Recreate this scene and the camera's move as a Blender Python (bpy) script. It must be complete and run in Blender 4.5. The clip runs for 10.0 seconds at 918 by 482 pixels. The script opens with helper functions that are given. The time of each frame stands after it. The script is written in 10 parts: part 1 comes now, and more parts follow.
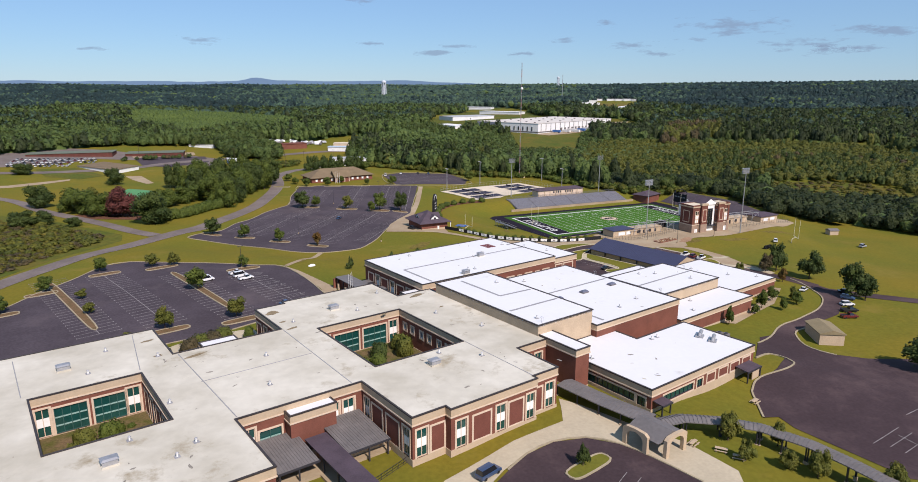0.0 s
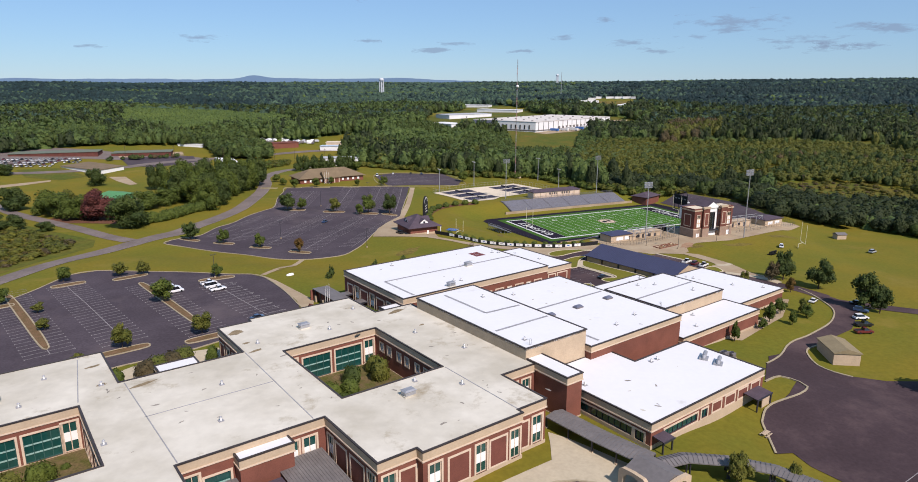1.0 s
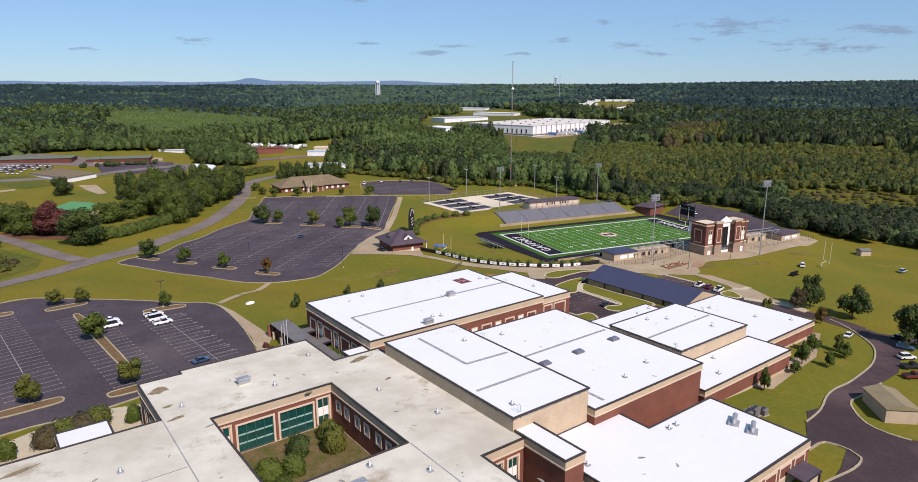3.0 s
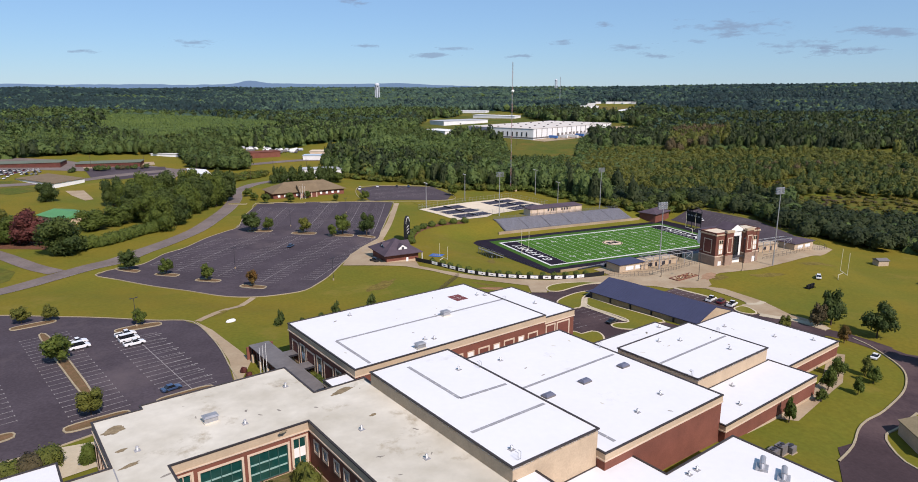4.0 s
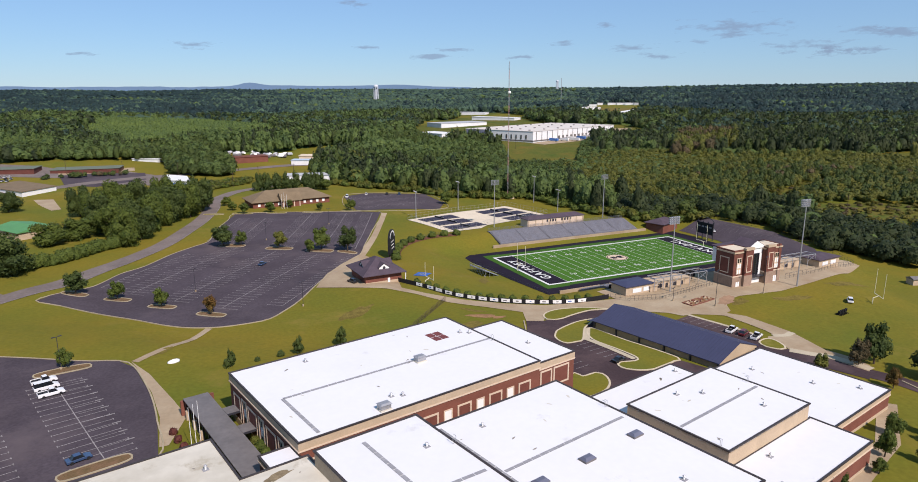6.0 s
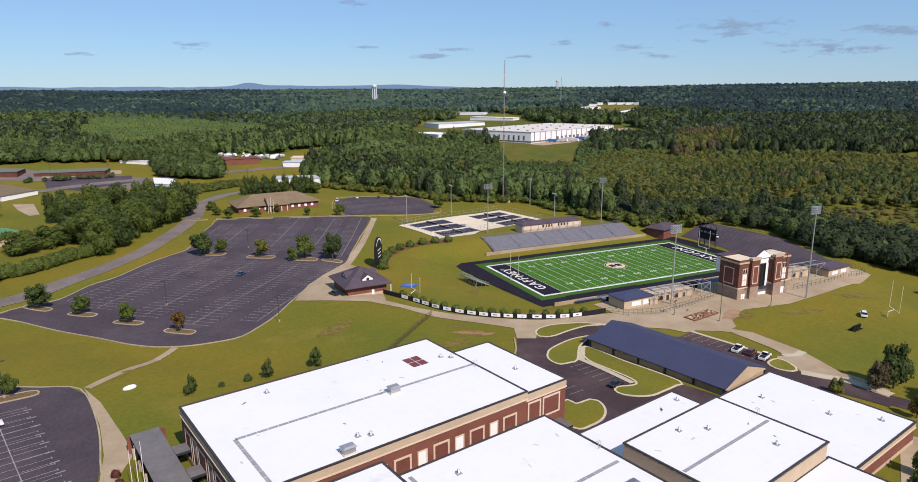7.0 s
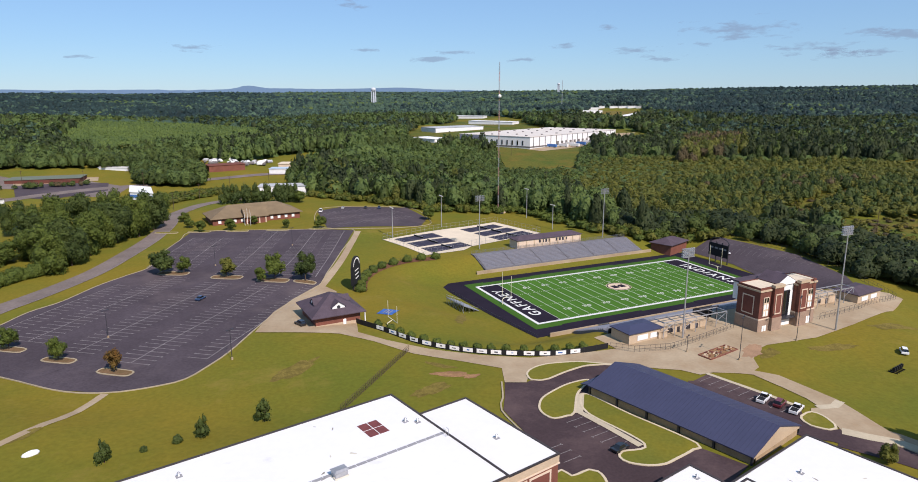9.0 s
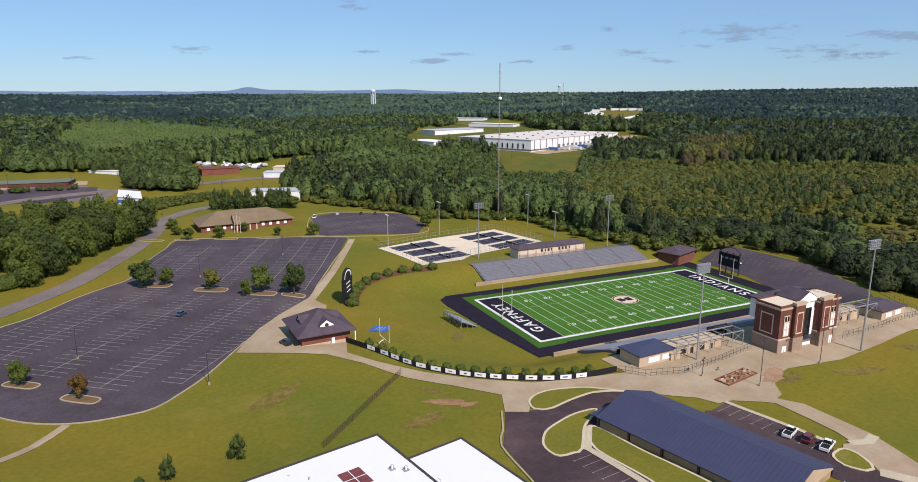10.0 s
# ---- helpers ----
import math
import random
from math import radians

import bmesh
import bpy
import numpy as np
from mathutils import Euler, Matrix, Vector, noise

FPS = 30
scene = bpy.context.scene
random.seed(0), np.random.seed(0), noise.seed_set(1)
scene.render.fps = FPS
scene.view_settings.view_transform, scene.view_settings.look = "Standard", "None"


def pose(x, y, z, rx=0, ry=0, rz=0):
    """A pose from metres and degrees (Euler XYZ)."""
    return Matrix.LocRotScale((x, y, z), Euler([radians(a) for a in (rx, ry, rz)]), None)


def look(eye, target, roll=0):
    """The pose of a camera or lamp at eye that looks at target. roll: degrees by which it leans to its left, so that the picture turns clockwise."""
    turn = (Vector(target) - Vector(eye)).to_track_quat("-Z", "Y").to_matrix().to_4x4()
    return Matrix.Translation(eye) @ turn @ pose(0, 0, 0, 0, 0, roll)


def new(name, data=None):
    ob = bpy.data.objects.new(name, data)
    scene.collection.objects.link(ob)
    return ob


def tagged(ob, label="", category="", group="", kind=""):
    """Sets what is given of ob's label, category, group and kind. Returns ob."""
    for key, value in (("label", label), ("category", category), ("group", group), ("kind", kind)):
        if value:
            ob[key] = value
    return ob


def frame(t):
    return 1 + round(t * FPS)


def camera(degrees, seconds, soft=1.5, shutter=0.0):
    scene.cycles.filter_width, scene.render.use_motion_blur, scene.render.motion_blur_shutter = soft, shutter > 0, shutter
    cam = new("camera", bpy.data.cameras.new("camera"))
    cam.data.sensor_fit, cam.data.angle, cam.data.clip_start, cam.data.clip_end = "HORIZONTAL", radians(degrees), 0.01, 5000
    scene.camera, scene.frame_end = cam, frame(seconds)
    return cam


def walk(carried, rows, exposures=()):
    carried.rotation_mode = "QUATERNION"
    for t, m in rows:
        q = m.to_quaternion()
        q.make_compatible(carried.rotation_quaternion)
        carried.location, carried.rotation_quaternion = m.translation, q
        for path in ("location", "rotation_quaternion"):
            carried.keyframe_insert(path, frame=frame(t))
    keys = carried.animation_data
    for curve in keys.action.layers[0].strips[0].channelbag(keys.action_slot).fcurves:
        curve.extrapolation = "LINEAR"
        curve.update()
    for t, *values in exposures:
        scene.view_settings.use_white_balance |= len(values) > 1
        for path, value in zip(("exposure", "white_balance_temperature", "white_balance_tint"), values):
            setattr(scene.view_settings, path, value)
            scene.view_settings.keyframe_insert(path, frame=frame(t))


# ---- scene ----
cam = camera(70.14, 10.0, soft=0.9)
PATH = [
    (0, (-201.09, -301.96, 82.54), (-160.05, -213.81, 59.19), 0.14),
    (0.5, (-195.64, -295.77, 82.57), (-154.59, -207.67, 59.02), 0.13),
    (1, (-190.24, -289.41, 82.55), (-149.17, -201.36, 58.86), 0.12),
    (1.5, (-185.09, -282.97, 82.62), (-143.98, -194.94, 58.95), 0.12),
    (2, (-180.47, -276.63, 82.56), (-139.28, -188.60, 59.01), 0.12),
    (2.5, (-176.41, -270.20, 82.33), (-135.14, -182.18, 58.89), 0.12),
    (4, (-164.85, -250.52, 82.06), (-123.59, -162.37, 59.11), 0.05),
    (4.5, (-160.96, -244.38, 81.84), (-119.75, -156.16, 59.06), 0.03),
    (5, (-156.60, -237.78, 81.87), (-115.45, -149.51, 59.17), -0.02),
    (5.5, (-152.05, -231.73, 81.79), (-110.97, -143.44, 59.07), -0.07),
    (7, (-136.42, -213.88, 82.06), (-95.50, -125.53, 59.27), -0.22),
    (7.5, (-131.46, -208.47, 82.01), (-90.60, -120.09, 59.24), -0.23),
    (8, (-126.57, -202.50, 81.90), (-85.77, -114.06, 59.25), -0.20),
    (8.5, (-122.53, -196.63, 81.88), (-81.77, -108.13, 59.37), -0.17),
    (9, (-118.78, -190.34, 82.06), (-78.03, -101.80, 59.72), -0.16),
    (9.5, (-115.27, -183.96, 82.14), (-74.53, -95.38, 59.92), -0.12),
    (10, (-111.62, -177.13, 82.25), (-70.88, -88.52, 60.16), -0.09),
]
walk(cam, [(t, look(eye, target, roll)) for t, eye, target, roll in PATH], [(0, 0.30, 6450, 21), (7, 0.31, 6450, 21), (8.5, 0.36, 6450, 21), (9.4, 0.40, 6450, 20), (10, 0.33, 6450, 20)])

# ---- light ----
SUN_AZ = radians(-82)          # direction towards the sun on the plan
SUN_EL = radians(45)
sun_dir = Vector((math.cos(SUN_AZ) * math.cos(SUN_EL), math.sin(SUN_AZ) * math.cos(SUN_EL), math.sin(SUN_EL)))
sun_data = bpy.data.lights.new("sun", "SUN")
sun_data.energy, sun_data.angle, sun_data.color = 4.4, radians(0.53), (1.0, 0.935, 0.83)
sun = new("sun", sun_data)
sun.matrix_world = look(sun_dir * 400, (0, 0, 0))
world = bpy.data.worlds.new("world")
scene.world = world
world.use_nodes = True
wn, wl = world.node_tree.nodes, world.node_tree.links
sky = wn.new("ShaderNodeTexSky")
sky.sky_type, sky.sun_disc = "NISHITA", False
sky.sun_elevation, sky.sun_rotation = SUN_EL, math.pi / 2 - SUN_AZ
sky.air_density, sky.dust_density, sky.ozone_density = 1.0, 0.0, 3.0
haze = wn.new("ShaderNodeVectorMath")
haze.operation = "MULTIPLY"
haze.inputs[1].default_value = (0.56, 0.775, 1.0)      # clear blue air
wl.new(sky.outputs[0], haze.inputs[0])
air = wn.new("ShaderNodeMix")
air.data_type = "RGBA"
air.inputs["Factor"].default_value = 0.45
air.inputs["B"].default_value = (3.15, 5.35, 7.2, 1.0)      # thin even haze
wl.new(haze.outputs[0], air.inputs["A"])
wl.new(air.outputs["Result"], wn["Background"].inputs[0])
wn["Background"].inputs[1].default_value = 0.085


# ---- materials ----
def rgb(c):
    return (c[0], c[1], c[2], 1.0)


def material(name, base, rough=0.8, metal=0.0, var=0.25, scale=0.15, fine=4.0, tint=None, bump=0.0, spec=0.4, obj_random=0.0, island=0.0, stain=None):
    """A procedural surface: base colour varied at a large and a fine scale, with optional relief and stains."""
    m = bpy.data.materials.new(name)
    m.use_nodes = True
    n, l = m.node_tree.nodes, m.node_tree.links
    b = n["Principled BSDF"]
    b.inputs["Roughness"].default_value, b.inputs["Metallic"].default_value = rough, metal
    b.inputs["Specular IOR Level"].default_value = spec
    geo = n.new("ShaderNodeNewGeometry")
    tint = tint or tuple(v * (1 - var) for v in base)
    big = n.new("ShaderNodeTexNoise")
    big.inputs["Scale"].default_value, big.inputs["Detail"].default_value, big.inputs["Roughness"].default_value = scale, 5, 0.6
    l.new(geo.outputs["Position"], big.inputs["Vector"])
    ramp = n.new("ShaderNodeValToRGB")
    ramp.color_ramp.elements[0].position, ramp.color_ramp.elements[1].position = 0.35, 0.65
    ramp.color_ramp.elements[0].color, ramp.color_ramp.elements[1].color = rgb(tint), rgb(base)
    l.new(big.outputs["Fac"], ramp.inputs["Fac"])
    small = n.new("ShaderNodeTexNoise")
    small.inputs["Scale"].default_value, small.inputs["Detail"].default_value = fine, 3
    l.new(geo.outputs["Position"], small.inputs["Vector"])
    gain = n.new("ShaderNodeMapRange")
    gain.inputs["From Min"].default_value, gain.inputs["From Max"].default_value = 0.25, 0.75
    gain.inputs["To Min"].default_value, gain.inputs["To Max"].default_value = 1 - var * 0.7, 1 + var * 0.5
    l.new(small.outputs["Fac"], gain.inputs["Value"])
    value = gain.outputs["Result"]
    for kind, amount in (("o", obj_random), ("i", island)):
        if amount:
            if kind == "o":
                src = n.new("ShaderNodeObjectInfo").outputs["Random"]
            else:
                src = geo.outputs["Random Per Island"]
            mr = n.new("ShaderNodeMapRange")
            mr.inputs["To Min"].default_value, mr.inputs["To Max"].default_value = 1 - amount, 1 + amount
            l.new(src, mr.inputs["Value"])
            mul = n.new("ShaderNodeMath")
            mul.operation = "MULTIPLY"
            l.new(value, mul.inputs[0])
            l.new(mr.outputs["Result"], mul.inputs[1])
            value = mul.outputs[0]
    mix = n.new("ShaderNodeVectorMath")
    mix.operation = "SCALE"
    l.new(ramp.outputs["Color"], mix.inputs[0])
    l.new(value, mix.inputs["Scale"])
    colour = mix.outputs[0]
    if stain:
        col, sc, lo, hi = stain
        st = n.new("ShaderNodeTexNoise")
        st.inputs["Scale"].default_value, st.inputs["Detail"].default_value, st.inputs["Roughness"].default_value = sc, 8, 0.7
        l.new(geo.outputs["Position"], st.inputs["Vector"])
        sr = n.new("ShaderNodeMapRange")
        sr.inputs["From Min"].default_value, sr.inputs["From Max"].default_value = lo, hi
        l.new(st.outputs["Fac"], sr.inputs["Value"])
        mx = n.new("ShaderNodeMix")
        mx.data_type = "RGBA"
        l.new(sr.outputs["Result"], mx.inputs["Factor"])
        l.new(colour, mx.inputs["A"])
        mx.inputs["B"].default_value = rgb(col)
        colour = mx.outputs["Result"]
    l.new(colour, b.inputs["Base Color"])
    if bump:
        bp = n.new("ShaderNodeBump")
        bp.inputs["Strength"].default_value, bp.inputs["Distance"].default_value = bump, 0.1
        l.new(small.outputs["Fac"], bp.inputs["Height"])
        l.new(bp.outputs["Normal"], b.inputs["Normal"])
    return m


GRASS = material("grass", (0.170, 0.131, 0.015), 0.95, var=0.2, scale=0.017, fine=0.9, tint=(0.106, 0.116, 0.014), bump=0.4, spec=0.1, stain=((0.200, 0.150, 0.032), 0.045, 0.57, 0.78))
LAWN = material("lawn", (0.172, 0.143, 0.016), 0.95, var=0.2, scale=0.05, fine=1.2, tint=(0.118, 0.122, 0.019), bump=0.3, spec=0.1, stain=((0.24, 0.19, 0.06), 0.07, 0.62, 0.82))
DIRT = material("bare_earth", (0.30, 0.17, 0.085), 0.95, var=0.35, scale=0.3, fine=2.5, spec=0.1)
MULCH = material("bark_mulch", (0.16, 0.075, 0.045), 0.95, var=0.4, scale=0.5, fine=6, spec=0.1)
MEADOW = material("rough_meadow", (0.115, 0.104, 0.018), 0.95, var=0.4, scale=0.03, fine=0.5, tint=(0.06, 0.09, 0.014), bump=0.5, spec=0.1, stain=((0.15, 0.10, 0.022), 0.04, 0.5, 0.75))
ASPHALT = material("asphalt", (0.074, 0.060, 0.070), 0.96, var=0.3, scale=0.06, fine=1.5, tint=(0.056, 0.045, 0.053), spec=0.12, stain=((0.105, 0.084, 0.088), 0.035, 0.52, 0.75))
ASPHALT_FRESH = material("fresh_asphalt", (0.064, 0.043, 0.047), 0.95, var=0.25, scale=0.05, fine=1.5, spec=0.12, stain=((0.108, 0.074, 0.070), 0.05, 0.48, 0.78))
ROAD = material("worn_road", (0.185, 0.150, 0.135), 0.9, var=0.25, scale=0.08, fine=1.0, spec=0.2)
CONCRETE = material("concrete", (0.36, 0.285, 0.19), 0.9, var=0.12, scale=0.1, fine=1.2, tint=(0.29, 0.215, 0.135), spec=0.2, stain=((0.29, 0.20, 0.12), 0.09, 0.56, 0.76))
PALE_CONCRETE = material("pale_court_concrete", (0.62, 0.53, 0.40), 0.9, var=0.12, scale=0.1, fine=1.2, spec=0.2)
ROOF_TAN = material("tan_metal_roof", (0.25, 0.20, 0.115), 0.7, var=0.15, scale=0.3, fine=2, spec=0.2)
WALK_PALE = material("pale_walk_concrete", (0.45, 0.385, 0.275), 0.9, var=0.12, scale=0.12, fine=1.5, spec=0.2)
COURT_EARTH = material("planted_earth", (0.155, 0.105, 0.055), 0.95, var=0.45, scale=0.35, fine=2.2, tint=(0.085, 0.085, 0.022), spec=0.1)
DRY = material("dry_grass", (0.175, 0.135, 0.032), 0.95, var=0.35, scale=0.4, fine=2.0, spec=0.1)
KERB_PALE = material("pale_kerb", (0.52, 0.44, 0.31), 0.9, var=0.12, scale=0.3, fine=2, spec=0.2)
KERB = material("kerb", (0.36, 0.30, 0.20), 0.9, var=0.2, scale=0.3, fine=2, spec=0.2)
PAINT = material("road_paint", (0.30, 0.275, 0.27), 0.8, var=0.35, scale=0.4, fine=3, spec=0.2)
PAINT_WORN = material("worn_road_paint", (0.18, 0.165, 0.165), 0.85, var=0.4, scale=0.4, fine=3, spec=0.2)
PAINT_BLUE = material("blue_paint", (0.05, 0.14, 0.42), 0.8, var=0.3, scale=0.4, fine=3, spec=0.2)
TURF = material("artificial_turf", (0.052, 0.140, 0.016), 0.95, var=0.12, scale=0.05, fine=1.5, spec=0.1)
TURF_DARK = material("turf_apron", (0.042, 0.108, 0.014), 0.95, var=0.12, scale=0.05, fine=1.5, spec=0.1)
FIELD_BLACK = material("black_turf", (0.021, 0.017, 0.028), 0.95, var=0.2, scale=0.1, fine=2, spec=0.05)
FIELD_WHITE = material("white_turf", (0.62, 0.62, 0.60), 0.9, var=0.1, scale=0.3, fine=2, spec=0.2)
BRICK = material("red_brick", (0.200, 0.074, 0.050), 0.85, var=0.22, scale=0.25, fine=5, bump=0.15, spec=0.25)
BRICK_PANEL = material("recessed_brick", (0.172, 0.060, 0.043), 0.85, var=0.2, scale=0.3, fine=6, bump=0.15, spec=0.25)
BRICK_BROWN = material("brown_brick", (0.13, 0.045, 0.033), 0.85, var=0.25, scale=0.3, fine=5, bump=0.15, spec=0.25)
STONE = material("cast_stone", (0.47, 0.36, 0.245), 0.85, var=0.12, scale=0.2, fine=3, spec=0.25)
CREAM = material("cream_trim", (0.60, 0.47, 0.35), 0.8, var=0.1, scale=0.3, fine=3, spec=0.25)
BLOCKWALL = material("tan_block", (0.48, 0.37, 0.255), 0.88, var=0.15, scale=0.25, fine=3, spec=0.2)
ROOF_NEW = material("white_membrane", (0.67, 0.67, 0.675), 0.6, var=0.03, scale=0.08, fine=0.7, spec=0.3, stain=((0.48, 0.46, 0.43), 0.12, 0.63, 0.82))
ROOF_OLD = material("weathered_membrane", (0.585, 0.55, 0.465), 0.75, var=0.08, scale=0.07, fine=0.5, tint=(0.44, 0.405, 0.325), spec=0.25, stain=((0.29, 0.24, 0.16), 0.11, 0.57, 0.72))
ROOF_SEAM = material("grey_walkway_pad", (0.30, 0.30, 0.31), 0.85, var=0.2, scale=0.4, fine=3, spec=0.2)
COPING = material("dark_coping", (0.045, 0.035, 0.032), 0.5, var=0.2, scale=0.4, fine=3, spec=0.4)
METAL_DARK = material("dark_metal", (0.035, 0.034, 0.042), 0.5, var=0.15, scale=0.3, fine=2, spec=0.4)
ROOF_NAVY = material("navy_metal_roof", (0.043, 0.047, 0.092), 0.6, var=0.08, scale=0.15, fine=0.8, spec=0.35)
ROOF_PURPLE = material("slate_shingle", (0.080, 0.058, 0.074), 0.8, var=0.25, scale=0.3, fine=3, spec=0.3)
ROOF_BROWN = material("brown_shingle", (0.19, 0.14, 0.085), 0.9, var=0.2, scale=0.2, fine=2, spec=0.2)
ROOF_GREEN = material("green_metal_roof", (0.085, 0.25, 0.09), 0.6, var=0.15, scale=0.2, fine=2, spec=0.3)
GREY_METAL = material("grey_metal_roof", (0.16, 0.145, 0.14), 0.55, var=0.2, scale=0.2, fine=1.2, spec=0.4)
GALV = material("galvanised_steel", (0.42, 0.42, 0.43), 0.45, metal=0.5, var=0.15, scale=0.5, fine=3)
ALU = material("aluminium_bench", (0.24, 0.24, 0.27), 0.5, metal=0.3, var=0.15, scale=0.5, fine=3)
WHITE_METAL = material("white_sheet_metal", (0.72, 0.72, 0.71), 0.6, var=0.08, scale=0.1, fine=0.6, spec=0.3)
WHITE_PAINT = material("white_paint", (0.78, 0.77, 0.74), 0.6, var=0.06, scale=0.3, fine=2, spec=0.3)
BLUE_METAL = material("blue_sheet", (0.06, 0.17, 0.45), 0.6, var=0.15, scale=0.3, fine=2, spec=0.3)
GREEN_GLASS = material("green_tinted_glass", (0.010, 0.066, 0.058), 0.08, var=0.3, scale=0.3, fine=1.0, spec=0.8)
DARK_GLASS = material("dark_glass", (0.012, 0.014, 0.018), 0.08, var=0.2, scale=0.3, fine=1.0, spec=0.8)
TYRE = material("rubber", (0.012, 0.012, 0.013), 0.9, var=0.1)
BARK = material("bark", (0.10, 0.07, 0.05), 0.95, var=0.3, scale=2.0, fine=8, spec=0.1)
BLACK = material("black_sheet", (0.012, 0.012, 0.014), 0.7, var=0.2, scale=0.5, fine=2, spec=0.3)


def car_paint(name, c):
    m = material(name, c, 0.3, var=0.03, scale=0.5, fine=3, spec=0.6)
    m.node_tree.nodes["Principled BSDF"].inputs["Coat Weight"].default_value = 0.6
    return m


CAR_WHITE, CAR_BLACK, CAR_RED, CAR_BLUE, CAR_SILVER = (car_paint(n, c) for n, c in (
    ("white_car_paint", (0.75, 0.75, 0.75)), ("black_car_paint", (0.012, 0.013, 0.017)), ("maroon_car_paint", (0.13, 0.015, 0.02)), ("blue_car_paint", (0.03, 0.06, 0.13)), ("silver_car_paint", (0.38, 0.40, 0.42))))


def leaves(name, base, tint, island=0.22, scale=0.06, relief_scale=1.1):
    m = material(name, base, 0.6, var=0.45, scale=scale, fine=relief_scale * 0.9, tint=tint, spec=0.22, island=island)
    n, l = m.node_tree.nodes, m.node_tree.links
    b = n["Principled BSDF"]
    geo, lumpy, relief = n.new("ShaderNodeNewGeometry"), n.new("ShaderNodeTexNoise"), n.new("ShaderNodeBump")
    lumpy.inputs["Scale"].default_value, lumpy.inputs["Detail"].default_value, lumpy.inputs["Roughness"].default_value = relief_scale, 4, 0.65
    relief.inputs["Strength"].default_value, relief.inputs["Distance"].default_value = 0.8, 0.9 / relief_scale
    l.new(geo.outputs["Position"], lumpy.inputs["Vector"])
    l.new(lumpy.outputs["Fac"], relief.inputs["Height"])
    l.new(relief.outputs["Normal"], b.inputs["Normal"])
    thin, mix = n.new("ShaderNodeBsdfTranslucent"), n.new("ShaderNodeMixShader")
    mix.inputs[0].default_value = 0.25
    l.new(b.inputs["Base Color"].links[0].from_socket, thin.inputs["Color"])
    l.new(b.outputs[0], mix.inputs[1])
    l.new(thin.outputs[0], mix.inputs[2])
    l.new(mix.outputs[0], n["Material Output"].inputs["Surface"])
    return m


LEAF = leaves("green_leaves", (0.108, 0.138, 0.022), (0.072, 0.103, 0.018), 0.14, 0.1)
LEAF_DARK = leaves("dark_green_leaves", (0.077, 0.104, 0.022), (0.044, 0.068, 0.017), 0.12, 0.09)
LEAF_BROWN = leaves("brownish_leaves", (0.120, 0.088, 0.040), (0.085, 0.070, 0.034), 0.12, 0.1)
LEAF_LIGHT = leaves("yellow_green_leaves", (0.150, 0.148, 0.026), (0.105, 0.120, 0.022), 0.14, 0.1)
LEAF_RUST = leaves("turning_orange_leaves", (0.20, 0.085, 0.022), (0.10, 0.085, 0.02))
LEAF_RED = leaves("dark_red_leaves", (0.145, 0.045, 0.036), (0.10, 0.034, 0.028))
LEAF_FOREST = leaves("forest_leaves", (0.115, 0.161, 0.039), (0.066, 0.106, 0.032), 0.12, 0.075, 0.9)
LEAF_OLIVE = leaves("olive_forest_leaves", (0.146, 0.144, 0.025), (0.085, 0.101, 0.021), 0.12, 0.085, 0.9)
LEAF_DEEP = leaves("deep_green_leaves", (0.049, 0.065, 0.020), (0.025, 0.039, 0.015), 0.12, 0.08, 0.9)
# The blue in these two greens stands in for distance haze.
LEAF_HAZED = leaves("hazed_forest_leaves", (0.070, 0.116, 0.070), (0.043, 0.078, 0.054), 0.34, 0.006, 0.14)
LEAF_HAZED_DARK = leaves("hazed_dark_leaves", (0.024, 0.048, 0.043), (0.015, 0.032, 0.032), 0.30, 0.006, 0.14)
LEAF_BRUSH = leaves("brush_leaves", (0.169, 0.138, 0.022), (0.101, 0.102, 0.018), 0.3, 0.05)
COURT_BLUE = material("court_surface", (0.026, 0.024, 0.046), 0.85, var=0.15, scale=0.3, fine=2)
GREEN_GREY = material("grey_green_roof", (0.13, 0.15, 0.11), 0.8, var=0.15, scale=0.2, fine=1)
MAST_GREY = material("pale_red_paint", (0.40, 0.22, 0.20), 0.7, var=0.1)
LEAF_PINE = leaves("young_pine_needles", (0.128, 0.178, 0.040), (0.104, 0.150, 0.036), 0.10, 0.02, 0.8)
LEAF_PINE_DEEP = leaves("green_pine_needles", (0.104, 0.152, 0.040), (0.082, 0.126, 0.036), 0.10, 0.02, 0.8)
LEAF_SCRUB = leaves("scrub_leaves", (0.144, 0.140, 0.020), (0.071, 0.088, 0.016), 0.12, 0.10, 0.9)


